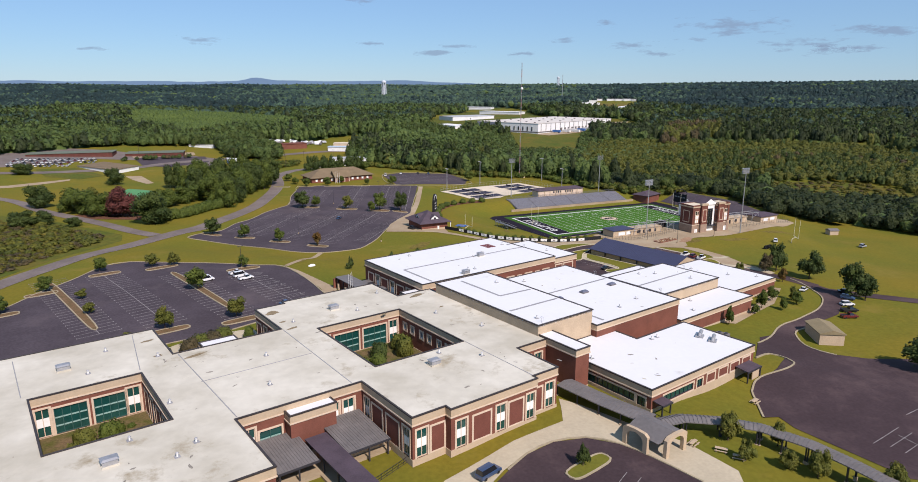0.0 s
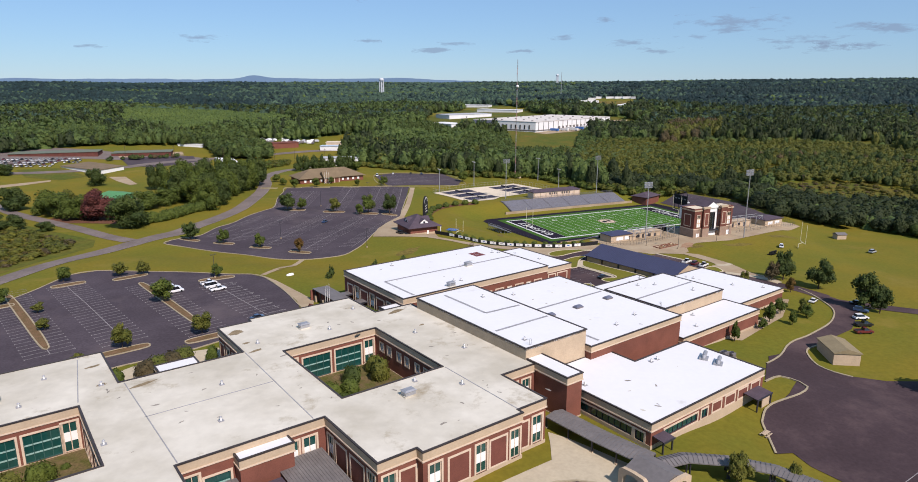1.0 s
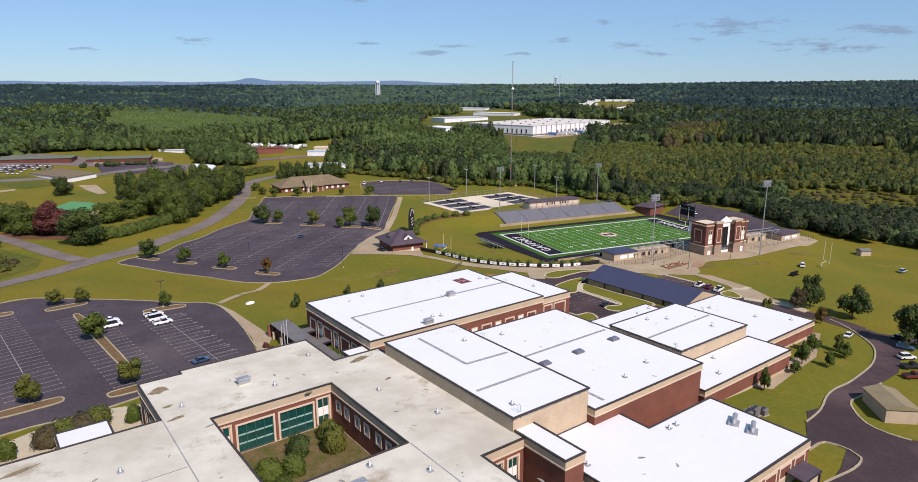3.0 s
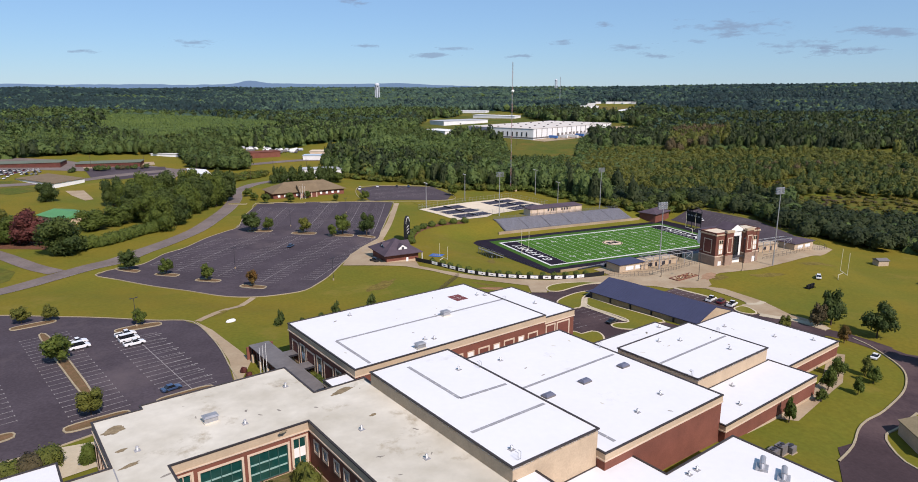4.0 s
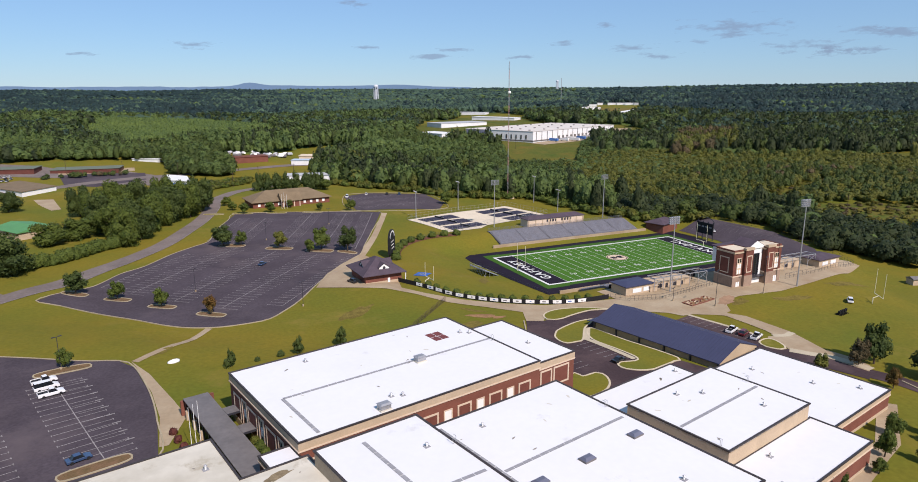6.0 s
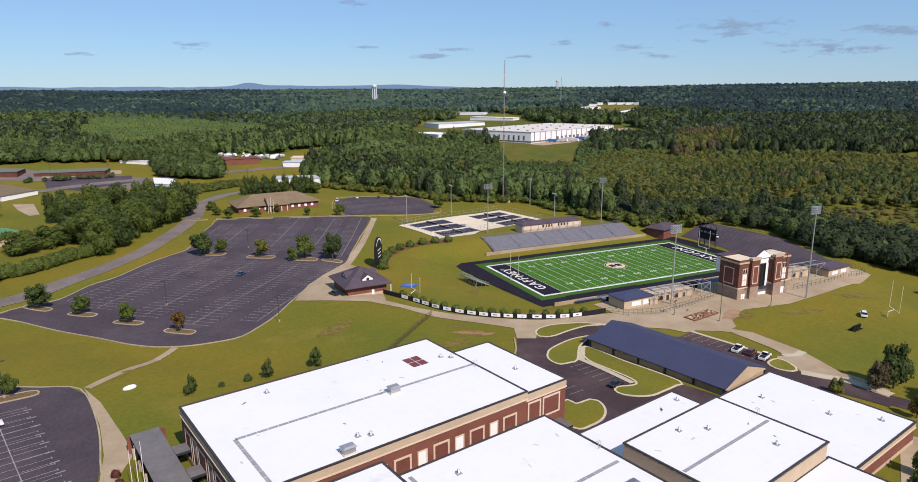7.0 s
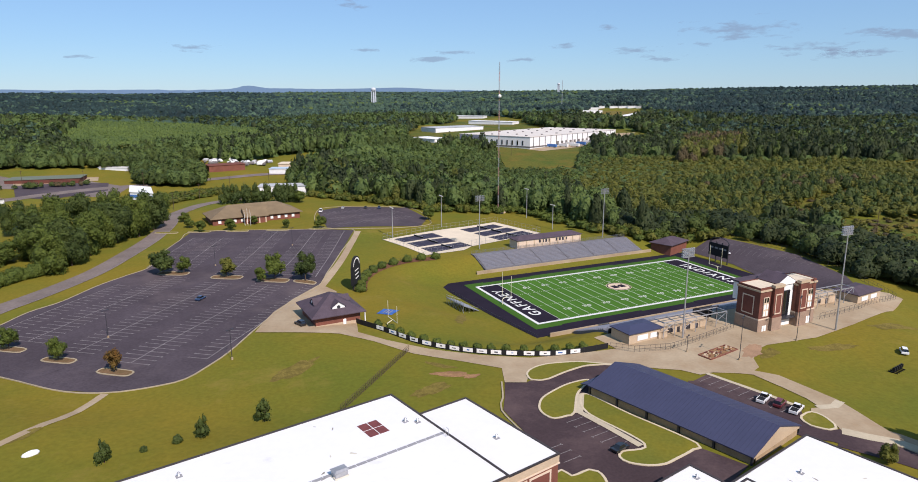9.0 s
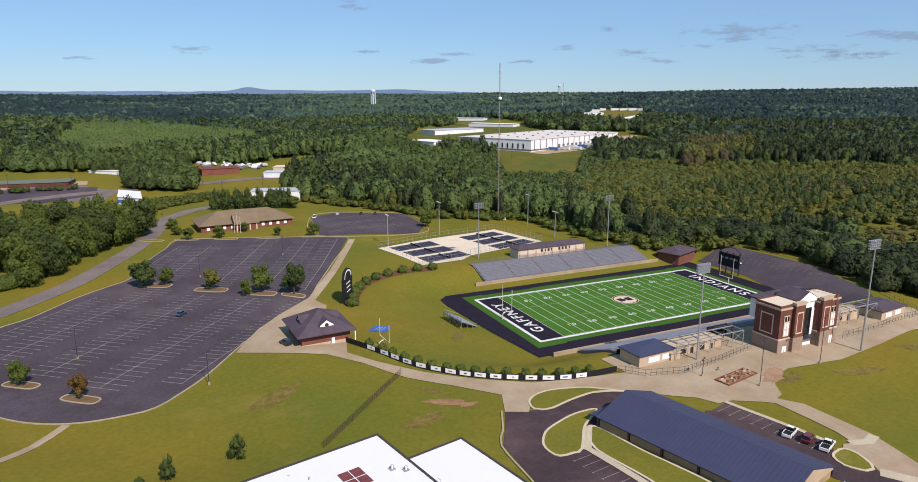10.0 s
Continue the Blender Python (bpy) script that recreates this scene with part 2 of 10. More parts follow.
# ---- ground shape ----
GROUND_KNOTS = (
    ((-250, -140, 12), (-200, -220, 11.3), (-165, -200, 11), (-125, -195, 11.8), (-140, -130, 12), (-200, -60, 12), (-180, -40, 11.8), (-215, -20, 11.3), (-158, -42, 11), (-110, -80, 11.5), (-90, -130, 11.5)),
    ((-105, -205, 11.2), (-65, -193, 10.5), (-70, -207, 8.6), (-24, -186, 7.3), (10, -168, 7), (21, -148, 7.2), (-20, -155, 8.5), (5, -140, 8.2), (30, -210, 7), (-20, -240, 8)),
    ((-36, -91, 8), (-20, -65, 7.3), (-45, -60, 7.3), (0, -100, 8), (18, -57, 7.2), (45, -53, 7.6), (-31, -40, 6.5), (80, -60, 7), (100, -45, 7), (60, -90, 6), (126, -70, 2), (110, -110, 3), (170, -60, 1)),
    ((-136, -12, 7.4), (-98, -27, 7.6), (-103, 184, 8.4), (-25, 147, 8.6), (-80, 80, 8), (-165, 28, 7.5), (-78, 5, 8.3), (-60, 10, 7.2), (-50, 20, 5.5), (-40, 60, 5.5), (-20, 30, 2), (-25, 0, 4.5)),
    ((-12, 130, 7), (70, 150, 6), (30, 100, 6), (-210, 52, 9.5), (-98, 225, 8.5)),
)
KNOTS = np.array([k for row in GROUND_KNOTS for k in row], float)


def smooth(a, b, x):
    t = np.clip((np.asarray(x, float) - a) / (b - a), 0, 1)
    return t * t * (3 - 2 * t)


def ground_at(x, y):
    """Height of the ground: school terrace, sunken field, hills far off."""
    x, y = np.asarray(x, float), np.asarray(y, float)
    g, w = np.zeros(x.shape), np.zeros(x.shape)
    for kx, ky, kz in KNOTS:
        k = 1 / ((x - kx) ** 2 + (y - ky) ** 2 + 150.0) ** 2
        g, w = g + k * kz, w + k
    g = g / w
    dx = np.maximum(np.maximum(-14 - x, x - 126), 0)
    dy = np.maximum(np.maximum(-10 - y, y - 60), 0)
    g = g * smooth(0, 22, np.hypot(dx, dy))
    r = np.hypot(x + 60, y - 20)
    a = np.arctan2(y + 250, x + 180)
    far = 12 * smooth(280, 560, r) + 37 * smooth(900, 4200, r)
    roll = smooth(500, 1500, r) * (4 * np.sin(a * 9 + r * 0.004) + 3 * np.sin(a * 17 - r * 0.007 + 1) + 3 * np.sin(r * 0.011 + a * 5))
    right = smooth(1.15, 0.6, a) * smooth(700, 2600, r) * 24
    works = 13 * np.exp(-((x - 640) ** 2 + (y - 800) ** 2) / 52000.0)
    return g + far + roll + right + works


def gz(x, y):
    return float(ground_at(x, y))


# ---- mesh tools ----
WORLD = {}
IDENT = Matrix.Identity(4)


def thing(name, label, category, place=(0, 0, 0), turn=0.0, group="", kind=""):
    ob = new(name)
    ob.empty_display_size = 0.5
    m = pose(*place, 0, 0, turn)
    ob.matrix_world = m
    WORLD[ob.name] = m
    return tagged(ob, label, category, group, kind)


def part(name, bm, mat, parent=None, label="", space=IDENT, category="", kind="", group="", smooth_faces=False):
    """Links a bmesh, built in the given space, as one mesh object under a thing or a part."""
    me = bpy.data.meshes.new(name)
    bm.transform((WORLD[parent.name].inverted() if parent else IDENT) @ space)
    bmesh.ops.recalc_face_normals(bm, faces=bm.faces)
    bm.to_mesh(me)
    bm.free()
    me.materials.append(mat)
    if smooth_faces:
        me.polygons.foreach_set("use_smooth", [True] * len(me.polygons))
    ob = new(name, me)
    if parent:
        ob.parent = parent
        WORLD[ob.name] = WORLD[parent.name]
    else:
        WORLD[ob.name] = IDENT.copy()
    return tagged(ob, label, category, group, kind)


def mesh_of(name, verts, faces, mat, label="", category="", kind="", parent=None, smooth_faces=False):
    """One object from arrays of corners and of equal-sized faces."""
    verts, faces = np.asarray(verts, np.float32), np.asarray(faces, np.int32)
    me = bpy.data.meshes.new(name)
    k = faces.shape[1]
    me.vertices.add(len(verts))
    me.vertices.foreach_set("co", verts.ravel())
    me.loops.add(faces.size)
    me.loops.foreach_set("vertex_index", faces.ravel())
    me.polygons.add(len(faces))
    me.polygons.foreach_set("loop_start", np.arange(0, faces.size, k, dtype=np.int32))
    me.update(calc_edges=True)
    me.validate()
    me.materials.append(mat)
    me.polygons.foreach_set("use_smooth", [smooth_faces] * len(me.polygons))
    ob = new(name, me)
    if parent:
        ob.parent = parent
        WORLD[ob.name] = WORLD[parent.name]
    return tagged(ob, label, category, "", kind)


def box(bm, x0, x1, y0, y1, z0, z1):
    v = [bm.verts.new(p) for p in ((x0, y0, z0), (x1, y0, z0), (x1, y1, z0), (x0, y1, z0), (x0, y0, z1), (x1, y0, z1), (x1, y1, z1), (x0, y1, z1))]
    for f in ((3, 2, 1, 0), (4, 5, 6, 7), (0, 1, 5, 4), (1, 2, 6, 5), (2, 3, 7, 6), (3, 0, 4, 7)):
        bm.faces.new([v[i] for i in f])
    return bm


def boxes(*rows):
    bm = bmesh.new()
    for r in rows:
        box(bm, *r)
    return bm


def slant_box(bm, a, b, half_w, half_h):
    """A bar of rectangular section from a to b."""
    a, b = Vector(a), Vector(b)
    d = (b - a).normalized()
    side = d.cross(Vector((0, 0, 1)))
    side = side.normalized() if side.length > 1e-4 else Vector((1, 0, 0))
    up = side.cross(d)
    v = [bm.verts.new(p + side * s * half_w + up * u * half_h) for p in (a, b) for s, u in ((-1, -1), (1, -1), (1, 1), (-1, 1))]
    for f in ((3, 2, 1, 0), (4, 5, 6, 7), (0, 1, 5, 4), (1, 2, 6, 5), (2, 3, 7, 6), (3, 0, 4, 7)):
        bm.faces.new([v[i] for i in f])


def tube(bm, a, b, r0, r1=None, n=8):
    a, b, r1 = Vector(a), Vector(b), r0 if r1 is None else r1
    d = (b - a).normalized()
    side = d.orthogonal().normalized()
    up = d.cross(side)
    rings = [[bm.verts.new(p + (side * math.cos(2 * math.pi * i / n) + up * math.sin(2 * math.pi * i / n)) * r) for i in range(n)] for p, r in ((a, r0), (b, r1))]
    for i in range(n):
        bm.faces.new((rings[0][i], rings[0][(i + 1) % n], rings[1][(i + 1) % n], rings[1][i]))
    bm.faces.new(rings[0][::-1])
    bm.faces.new(rings[1])


def prism(bm, outline, z0, z1):
    """A solid over a flat outline."""
    lo, hi = [bm.verts.new((x, y, z0)) for x, y in outline], [bm.verts.new((x, y, z1)) for x, y in outline]
    bm.faces.new(lo[::-1])
    bm.faces.new(hi)
    n = len(outline)
    for i in range(n):
        bm.faces.new((lo[i], lo[(i + 1) % n], hi[(i + 1) % n], hi[i]))
    return bm


def drape(outline, lift=0.08, step=5.0):
    """A sheet over a flat outline that follows the ground."""
    bm = bmesh.new()
    bm.faces.new([bm.verts.new((x, y, 0)) for x, y in outline])
    xs, ys = [p[0] for p in outline], [p[1] for p in outline]
    for axis, lo, hi in ((0, min(xs), max(xs)), (1, min(ys), max(ys))):
        for k in range(1, int((hi - lo) / step) + 1):
            at = lo + k * step
            if at < hi:
                co, no = [0, 0, 0], [0, 0, 0]
                co[axis], no[axis] = at, 1
                bmesh.ops.bisect_plane(bm, geom=bm.verts[:] + bm.edges[:] + bm.faces[:], plane_co=co, plane_no=no)
    bmesh.ops.triangulate(bm, faces=bm.faces[:])
    for v in bm.verts:
        v.co.z = gz(v.co.x, v.co.y) + lift
    return bm


def curve_points(points, step=4.0, closed=False):
    """A smooth line through the points, in even short steps."""
    p = [Vector((x, y)) for x, y in points]
    n, out = len(p), []
    for i in range(n if closed else n - 1):
        a, b = p[i], p[(i + 1) % n]
        z0, z1 = (p[i - 1] if i or closed else a * 2 - b), (p[(i + 2) % n] if i + 2 < n or closed else b * 2 - a)
        k = max(1, int((b - a).length / step))
        for j in range(k):
            t = j / k
            out.append(0.5 * (2 * a + (b - z0) * t + (2 * z0 - 5 * a + 4 * b - z1) * t * t + (3 * a - z0 - 3 * b + z1) * t ** 3))
    if not closed:
        out.append(p[-1])
    return out


def ribbon(bm, points, width, lift, height=0.0, closed=False, shift=0.0):
    """A band of the given width along a line over the ground, raised where height is given."""
    n = len(points)
    rows = []
    for i, p in enumerate(points):
        a, b = points[i - 1] if i or closed else p, points[(i + 1) % n] if i + 1 < n or closed else p
        d = (b - a).normalized()
        s = Vector((d.y, -d.x))
        pair = []
        for o in (shift - width / 2, shift + width / 2):
            q = p + s * o
            pair.append((q.x, q.y))
        rows.append(pair)
    z = ground_at([[q[0] for q in r] for r in rows], [[q[1] for q in r] for r in rows])
    made = []
    for r, zz in zip(rows, z):
        ring = [bm.verts.new((r[0][0], r[0][1], zz[0] + lift + height)), bm.verts.new((r[1][0], r[1][1], zz[1] + lift + height))]
        if height:
            ring += [bm.verts.new((r[1][0], r[1][1], zz[1] - 0.3)), bm.verts.new((r[0][0], r[0][1], zz[0] - 0.3))]
        made.append(ring)
    m = len(made[0])
    for i in range(n if closed else n - 1):
        a, b = made[i], made[(i + 1) % n]
        for j in range(m if height else 1):
            bm.faces.new((a[j], b[j], b[(j + 1) % m], a[(j + 1) % m]))
    return bm


def offset(outline, e):
    """The outline of right-angled corners, moved outwards by e (anticlockwise outlines)."""
    n, out = len(outline), []
    for i in range(n):
        p, a, b = Vector(outline[i]), Vector(outline[i - 1]), Vector(outline[(i + 1) % n])
        d0, d1 = (p - a).normalized(), (b - p).normalized()
        n0, n1 = Vector((d0.y, -d0.x)), Vector((d1.y, -d1.x))
        k = n0 + n1
        out.append(tuple(p + k * (e / max(k.dot(n0), 0.3))))
    return out


def collar(bm, outline, e, z0, z1, inner=0.0):
    """A band round an outline that stands e proud, and reaches inner metres inwards on top."""
    o, i = offset(outline, e), offset(outline, -inner)
    n = len(o)
    rings = [[bm.verts.new((*p, z)) for p in line] for line, z in ((i, z0), (o, z0), (o, z1), (i, z1))]
    for a in range(n):
        b = (a + 1) % n
        for k in range(4):
            bm.faces.new((rings[k][a], rings[k][b], rings[(k + 1) % 4][b], rings[(k + 1) % 4][a]))
    return bm


def inside(x, y, outline):
    hit = False
    n = len(outline)
    for i in range(n):
        (x0, y0), (x1, y1) = outline[i], outline[(i + 1) % n]
        if (y0 > y) != (y1 > y) and x < (x1 - x0) * (y - y0) / (y1 - y0) + x0:
            hit = not hit
    return hit


def cells(bm, outlines, holes, z, thick):
    """A flat roof slab over right-angled outlines, less the holes."""
    us = sorted({p[0] for o in outlines + holes for p in o})
    vs = sorted({p[1] for o in outlines + holes for p in o})
    for u0, u1 in zip(us, us[1:]):
        for v0, v1 in zip(vs, vs[1:]):
            c = ((u0 + u1) / 2, (v0 + v1) / 2)
            if any(inside(*c, o) for o in outlines) and not any(inside(*c, h) for h in holes):
                bm.faces.new([bm.verts.new((u, v, z)) for u, v in ((u0, v0), (u1, v0), (u1, v1), (u0, v1))])
    bmesh.ops.remove_doubles(bm, verts=bm.verts[:], dist=0.01)
    r = bmesh.ops.extrude_face_region(bm, geom=bm.faces[:])
    for v in r["geom"]:
        if isinstance(v, bmesh.types.BMVert):
            v.co.z -= thick
    return bm


# ---- ground, roads, lots ----
def spread(lo, hi, step, far):
    inner = list(np.arange(lo, hi + 0.1, step))
    out, d = [], step
    x = hi
    while x < far:
        d *= 1.13
        x += d
        out.append(x)
    left, d, x = [], step, lo
    while x > -far:
        d *= 1.13
        x -= d
        left.append(x)
    return np.array(left[::-1] + inner + out)


gx, gy = spread(-300, 190, 3.0, 4700), spread(-300, 330, 3.0, 4700)
mx, my = np.meshgrid(gx, gy)
mz = ground_at(mx, my)
nx, ny = len(gx), len(gy)
idx = np.arange(nx * ny).reshape(ny, nx)
quads = np.stack([idx[:-1, :-1], idx[:-1, 1:], idx[1:, 1:], idx[1:, :-1]], -1).reshape(-1, 4)
mesh_of("ground", np.stack([mx, my, mz], -1).reshape(-1, 3), quads, GRASS, "mown and patchy green grass on rolling ground", "ground", "structure", smooth_faces=True)


def sheet(name, outline, mat, lift, label, category, kind="structure", step=5.0):
    return part(name, drape(outline, lift, step), mat, None, label, IDENT, category, kind)


def strip(name, points, width, mat, lift, label, category, height=0.0, closed=False, raw=False):
    bm = bmesh.new()
    ribbon(bm, [Vector(p) for p in points] if raw else curve_points(points, 4.0, closed), width, lift, height, closed)
    return part(name, bm, mat, None, label, IDENT, category, "structure")


LOT_EAST = [(-25.4, 149), (-45, 105), (-58, 76), (-64.7, 60.8), (-80.1, 41.9), (-94.3, 18.4), (-104.6, 1.2), (-112, -8), (-117.5, -13.5), (-124, -14.8), (-136, -13.5), (-149, -6), (-167, 13.4), (-182, 31), (-190, 38), (-183, 46), (-173, 51.5), (-164, 66), (-155, 75), (-144, 93), (-134, 105), (-127, 113), (-123, 128), (-119.5, 143), (-112, 164), (-106, 182), (-83, 177), (-62, 169), (-40, 160)]
sheet("parking_lot", LOT_EAST, ASPHALT, 0.10, "large dark asphalt parking lot with faded white stall lines", "parking lot")
LOT_SCHOOL = [(-262, -122), (-262, -70), (-250, -58), (-242, -43), (-233, -30), (-223, -13), (-214, -11), (-206, -15), (-192, -23), (-172, -35.5), (-161, -39.5), (-157, -46), (-153.4, -64), (-152, -80), (-152, -96), (-165, -101), (-175, -104), (-190, -110), (-205, -113), (-225, -122), (-245, -130)]
sheet("school_parking_lot", LOT_SCHOOL, ASPHALT, 0.10, "dark asphalt staff parking lot behind the school", "parking lot")
LOT_OFFICE = [(-37, 161), (-29.4, 219), (-10, 229), (28, 211), (27, 172), (14, 150)]
sheet("office_parking_lot", LOT_OFFICE, ASPHALT, 0.09, "dark asphalt parking lot beside the office", "parking lot")
LOT_FIELDHOUSE = [(128, 60), (150, 62), (158, 20), (146, -14), (139, -22), (124, -18), (122, 6), (128.5, 31)]
sheet("field_end_lot", LOT_FIELDHOUSE, ASPHALT, 0.18, "dark asphalt lot behind the end zone", "parking lot", step=3.0)
LOT_BUS = [(-51, -182), (-47, -187), (-58, -193), (-68, -196.5), (-72.5, -199), (-77, -206), (-79, -215), (-76, -238), (-40, -262), (20, -250), (10, -215), (-8, -203), (-24, -195), (-31, -188), (-34, -180), (-33, -172), (-40, -172)]
sheet("bus_lot", LOT_BUS, ASPHALT_FRESH, 0.10, "wide fresh asphalt bus lot with tyre marks", "parking lot")
DRIVE_FRONT = [(-146, -206), (-140, -203), (-133, -201.5), (-126, -203), (-121, -207.6), (-118, -214), (-115, -224), (-118, -240), (-150, -250), (-163, -225), (-156, -212)]
sheet("front_drive", DRIVE_FRONT, ASPHALT_FRESH, 0.10, "dark asphalt drop-off loop before the school", "driveway")
DRIVE_BARN = [(-41.1, -50.2), (-35.9, -52.6), (-34.3, -51.9), (-29.4, -53.5), (-23.1, -51.6), (-16.1, -50.6), (-10.2, -52.5), (-5.9, -55.3), (-12, -61), (-26, -66), (-20, -97), (-16, -107), (-30, -112), (-56, -112), (-60, -106), (-52, -92), (-50, -78), (-49, -64), (-45.5, -58.2)]
sheet("barn_drive", DRIVE_BARN, ASPHALT_FRESH, 0.10, "dark asphalt drive and stalls beside the metal hall", "driveway")
LOT_BARN = [(2.9, -70.4), (4.2, -71), (10.8, -69.3), (13, -79.5), (15.2, -94.3), (13, -96.4), (10.7, -97.5), (9.4, -101), (11.7, -104.4), (14.5, -104.8), (13.3, -107.3), (15.9, -110), (18.1, -112.5), (19.5, -116.2), (20.9, -124.7), (16, -128), (8, -108), (4, -104), (-3, -75)]
sheet("hall_side_lot", LOT_BARN, ASPHALT_FRESH, 0.12, "narrow asphalt stalls beside the metal hall", "parking lot")
strip("service_road", [(24, -142), (22.5, -131), (16, -119), (10, -108)], 6.5, ASPHALT_FRESH, 0.11, "dark asphalt service road curving round the school", "road")
strip("service_road", [(22, -146), (32, -158), (48, -176), (75, -205)], 6.0, ASPHALT_FRESH, 0.13, "narrow dark asphalt road towards the practice field", "road")
strip("road", [(-300, -100), (-257, -27), (-245, -9), (-228, 15), (-211, 32), (-203, 40), (-193, 50), (-183, 58.5), (-173, 73.5), (-166, 83), (-157, 97), (-147, 115), (-138, 137), (-126, 170), (-117, 207), (-113, 238), (-104, 258), (-95, 272), (-84, 281), (-60, 295), (-36, 308)], 9.0, ROAD, 0.12, "grey two-lane road with a worn centre", "road")
strip("road", [(-204, 46), (-214, 60), (-230, 89), (-248, 119), (-266, 150), (-290, 200), (-335, 245)], 7.0, ROAD, 0.14, "pale side road joining the main road", "road")
strip("road", [(-187, 42), (-170, 30), (-150, 6)], 9.0, ASPHALT, 0.13, "asphalt entrance between the road and the lot", "road")
strip("far_road", [(-335, 322), (-280, 322), (-226, 334), (-194, 354), (-165, 368), (-125, 378), (-79, 390), (-35, 400), (14, 396), (50, 402)], 11.0, ROAD, 0.2, "pale highway beyond the office", "road")

# walks and plaza
PLAZA = [(-66, 1), (-60, -8), (-50, -19), (-38, -30), (-26, -38), (-10, -42), (0, -44), (0, -33), (40, -30), (76, -30), (128, -28), (140, -36), (138, -43), (114, -54), (84, -60), (62, -63), (50, -62.5), (42, -61.7), (36, -63), (30.5, -67), (27, -72), (23.9, -73), (19, -72.7), (12.9, -69.1), (8.7, -68.8), (6.1, -64.2), (1.5, -61), (-5.7, -55), (-10.9, -50.6), (-15.3, -46.7), (-20.2, -44.5), (-25, -43.6), (-29.4, -44.2), (-32.7, -47), (-34.2, -50.4), (-35.9, -52.6), (-41.1, -50.2), (-37, -41), (-46, -31), (-56, -21), (-64, -8), (-72, 1), (-96, 13.5), (-87, 33), (-78, 46), (-64, 62), (-60, 52), (-66, 30), (-62, 18)]
sheet("plaza", PLAZA, CONCRETE, 0.14, "wide tan concrete plaza and walk by the stadium", "plaza", step=3.0)
strip("walk", [(-64, 60), (-56, 76), (-44, 101), (-24, 146)], 3.2, CONCRETE, 0.09, "tan concrete walk along the lot", "walk")
strip("walk", [(-136.5, -14), (-147, -31), (-157, -42)], 2.2, CONCRETE, 0.09, "tan footpath across the lawn", "walk")
sheet("walk", [(-158, -41), (-153.5, -52), (-148.5, -70), (-146, -80), (-150, -92), (-151.8, -92), (-151.5, -78), (-153, -64), (-156.6, -46)], CONCRETE, 0.09, "widening tan concrete walk beside the parking lot", "walk")
sheet("front_walk", [(-172, -212), (-158, -203.5), (-140, -197.5), (-126.5, -195.2), (-123.5, -190), (-121.5, -186), (-119, -190), (-113, -203), (-108, -212), (-106, -224), (-110, -230), (-115, -224), (-118, -214), (-121, -207.2), (-126, -202.4), (-133, -201), (-140, -202.4), (-147, -205.7), (-158, -213), (-166, -222)], WALK_PALE, 0.08, "tan concrete walk before the school front", "walk")
sheet("walk", [(-28.0, -64.6), (-26.1, -64.7), (-33.2, -74.2), (-34.7, -72.8)], WALK_PALE, 0.24, "short pale walk to the metal hall", "walk", step=3.0)
strip("walk", [(-33.3, -73.2), (-30.8, -91.8)], 1.7, WALK_PALE, 0.23, "pale strip of concrete before the hall stalls", "walk")
strip("walk", [(10.9, -68.9), (13.2, -79.5), (14.6, -87), (15.7, -94.4)], 1.3, WALK_PALE, 0.17, "pale strip of concrete along the hall lot", "walk")
sheet("walk", [(23.9, -72.8), (27.6, -77.9), (28.1, -85.4), (28.5, -94.2), (26.7, -100.6), (24.9, -106.3), (24.0, -109.8), (24.8, -111.3), (25.9, -116.3), (25.1, -122.1), (20.9, -124.7), (19.5, -116.2), (18.1, -112.5), (15.9, -110), (13.3, -107.3), (14.5, -104.8), (15.4, -103.2), (17, -99), (16.2, -96.2), (17.6, -95.2), (20.2, -95.7), (21.5, -91.1), (21.8, -83.5), (21.5, -74.8), (19, -72.7)], CONCRETE, 0.15, "wide tan walk from the plaza to the service road", "walk", step=3.0)
strip("walk", [(19.5, -95.4), (24, -96.6), (28.3, -95.0)], 2.2, WALK_PALE, 0.18, "pale concrete band across the walk", "walk")
strip("walk", [(14.0, -105.6), (17.0, -109.8), (20.6, -113.6), (22.4, -119.5), (23, -124)], 3.2, WALK_PALE, 0.18, "pale concrete walk beside the service road", "walk")
sheet("walk", [(-42, -158), (-38, -161), (-10, -152), (8, -140), (5, -137), (-14, -149)], CONCRETE, 0.08, "tan walk beside the rear wing", "walk")

# kerbs: raised concrete edges
for line, closed in ((LOT_EAST, True), (LOT_SCHOOL, True), (LOT_OFFICE, True)):
    bm = bmesh.new()
    ribbon(bm, curve_points(line, 3.0, True), 0.35, 0.10, 0.15, True)
    part("kerb", bm, KERB, None, "low pale concrete kerb round the lot", IDENT, "kerb", "structure")
for line in ([(-115, -224), (-118, -214), (-121, -207.4), (-126, -202.8), (-133, -201.3), (-140, -202.8), (-146, -205.8)],
             [(-41.7, -49.6), (-46, -58.2), (-49.5, -64), (-50.5, -78), (-52, -90)]):
    bm = bmesh.new()
    ribbon(bm, curve_points(line, 3.0), 0.4, 0.10, 0.16)
    part("kerb", bm, KERB, None, "pale concrete kerb", IDENT, "kerb", "structure")

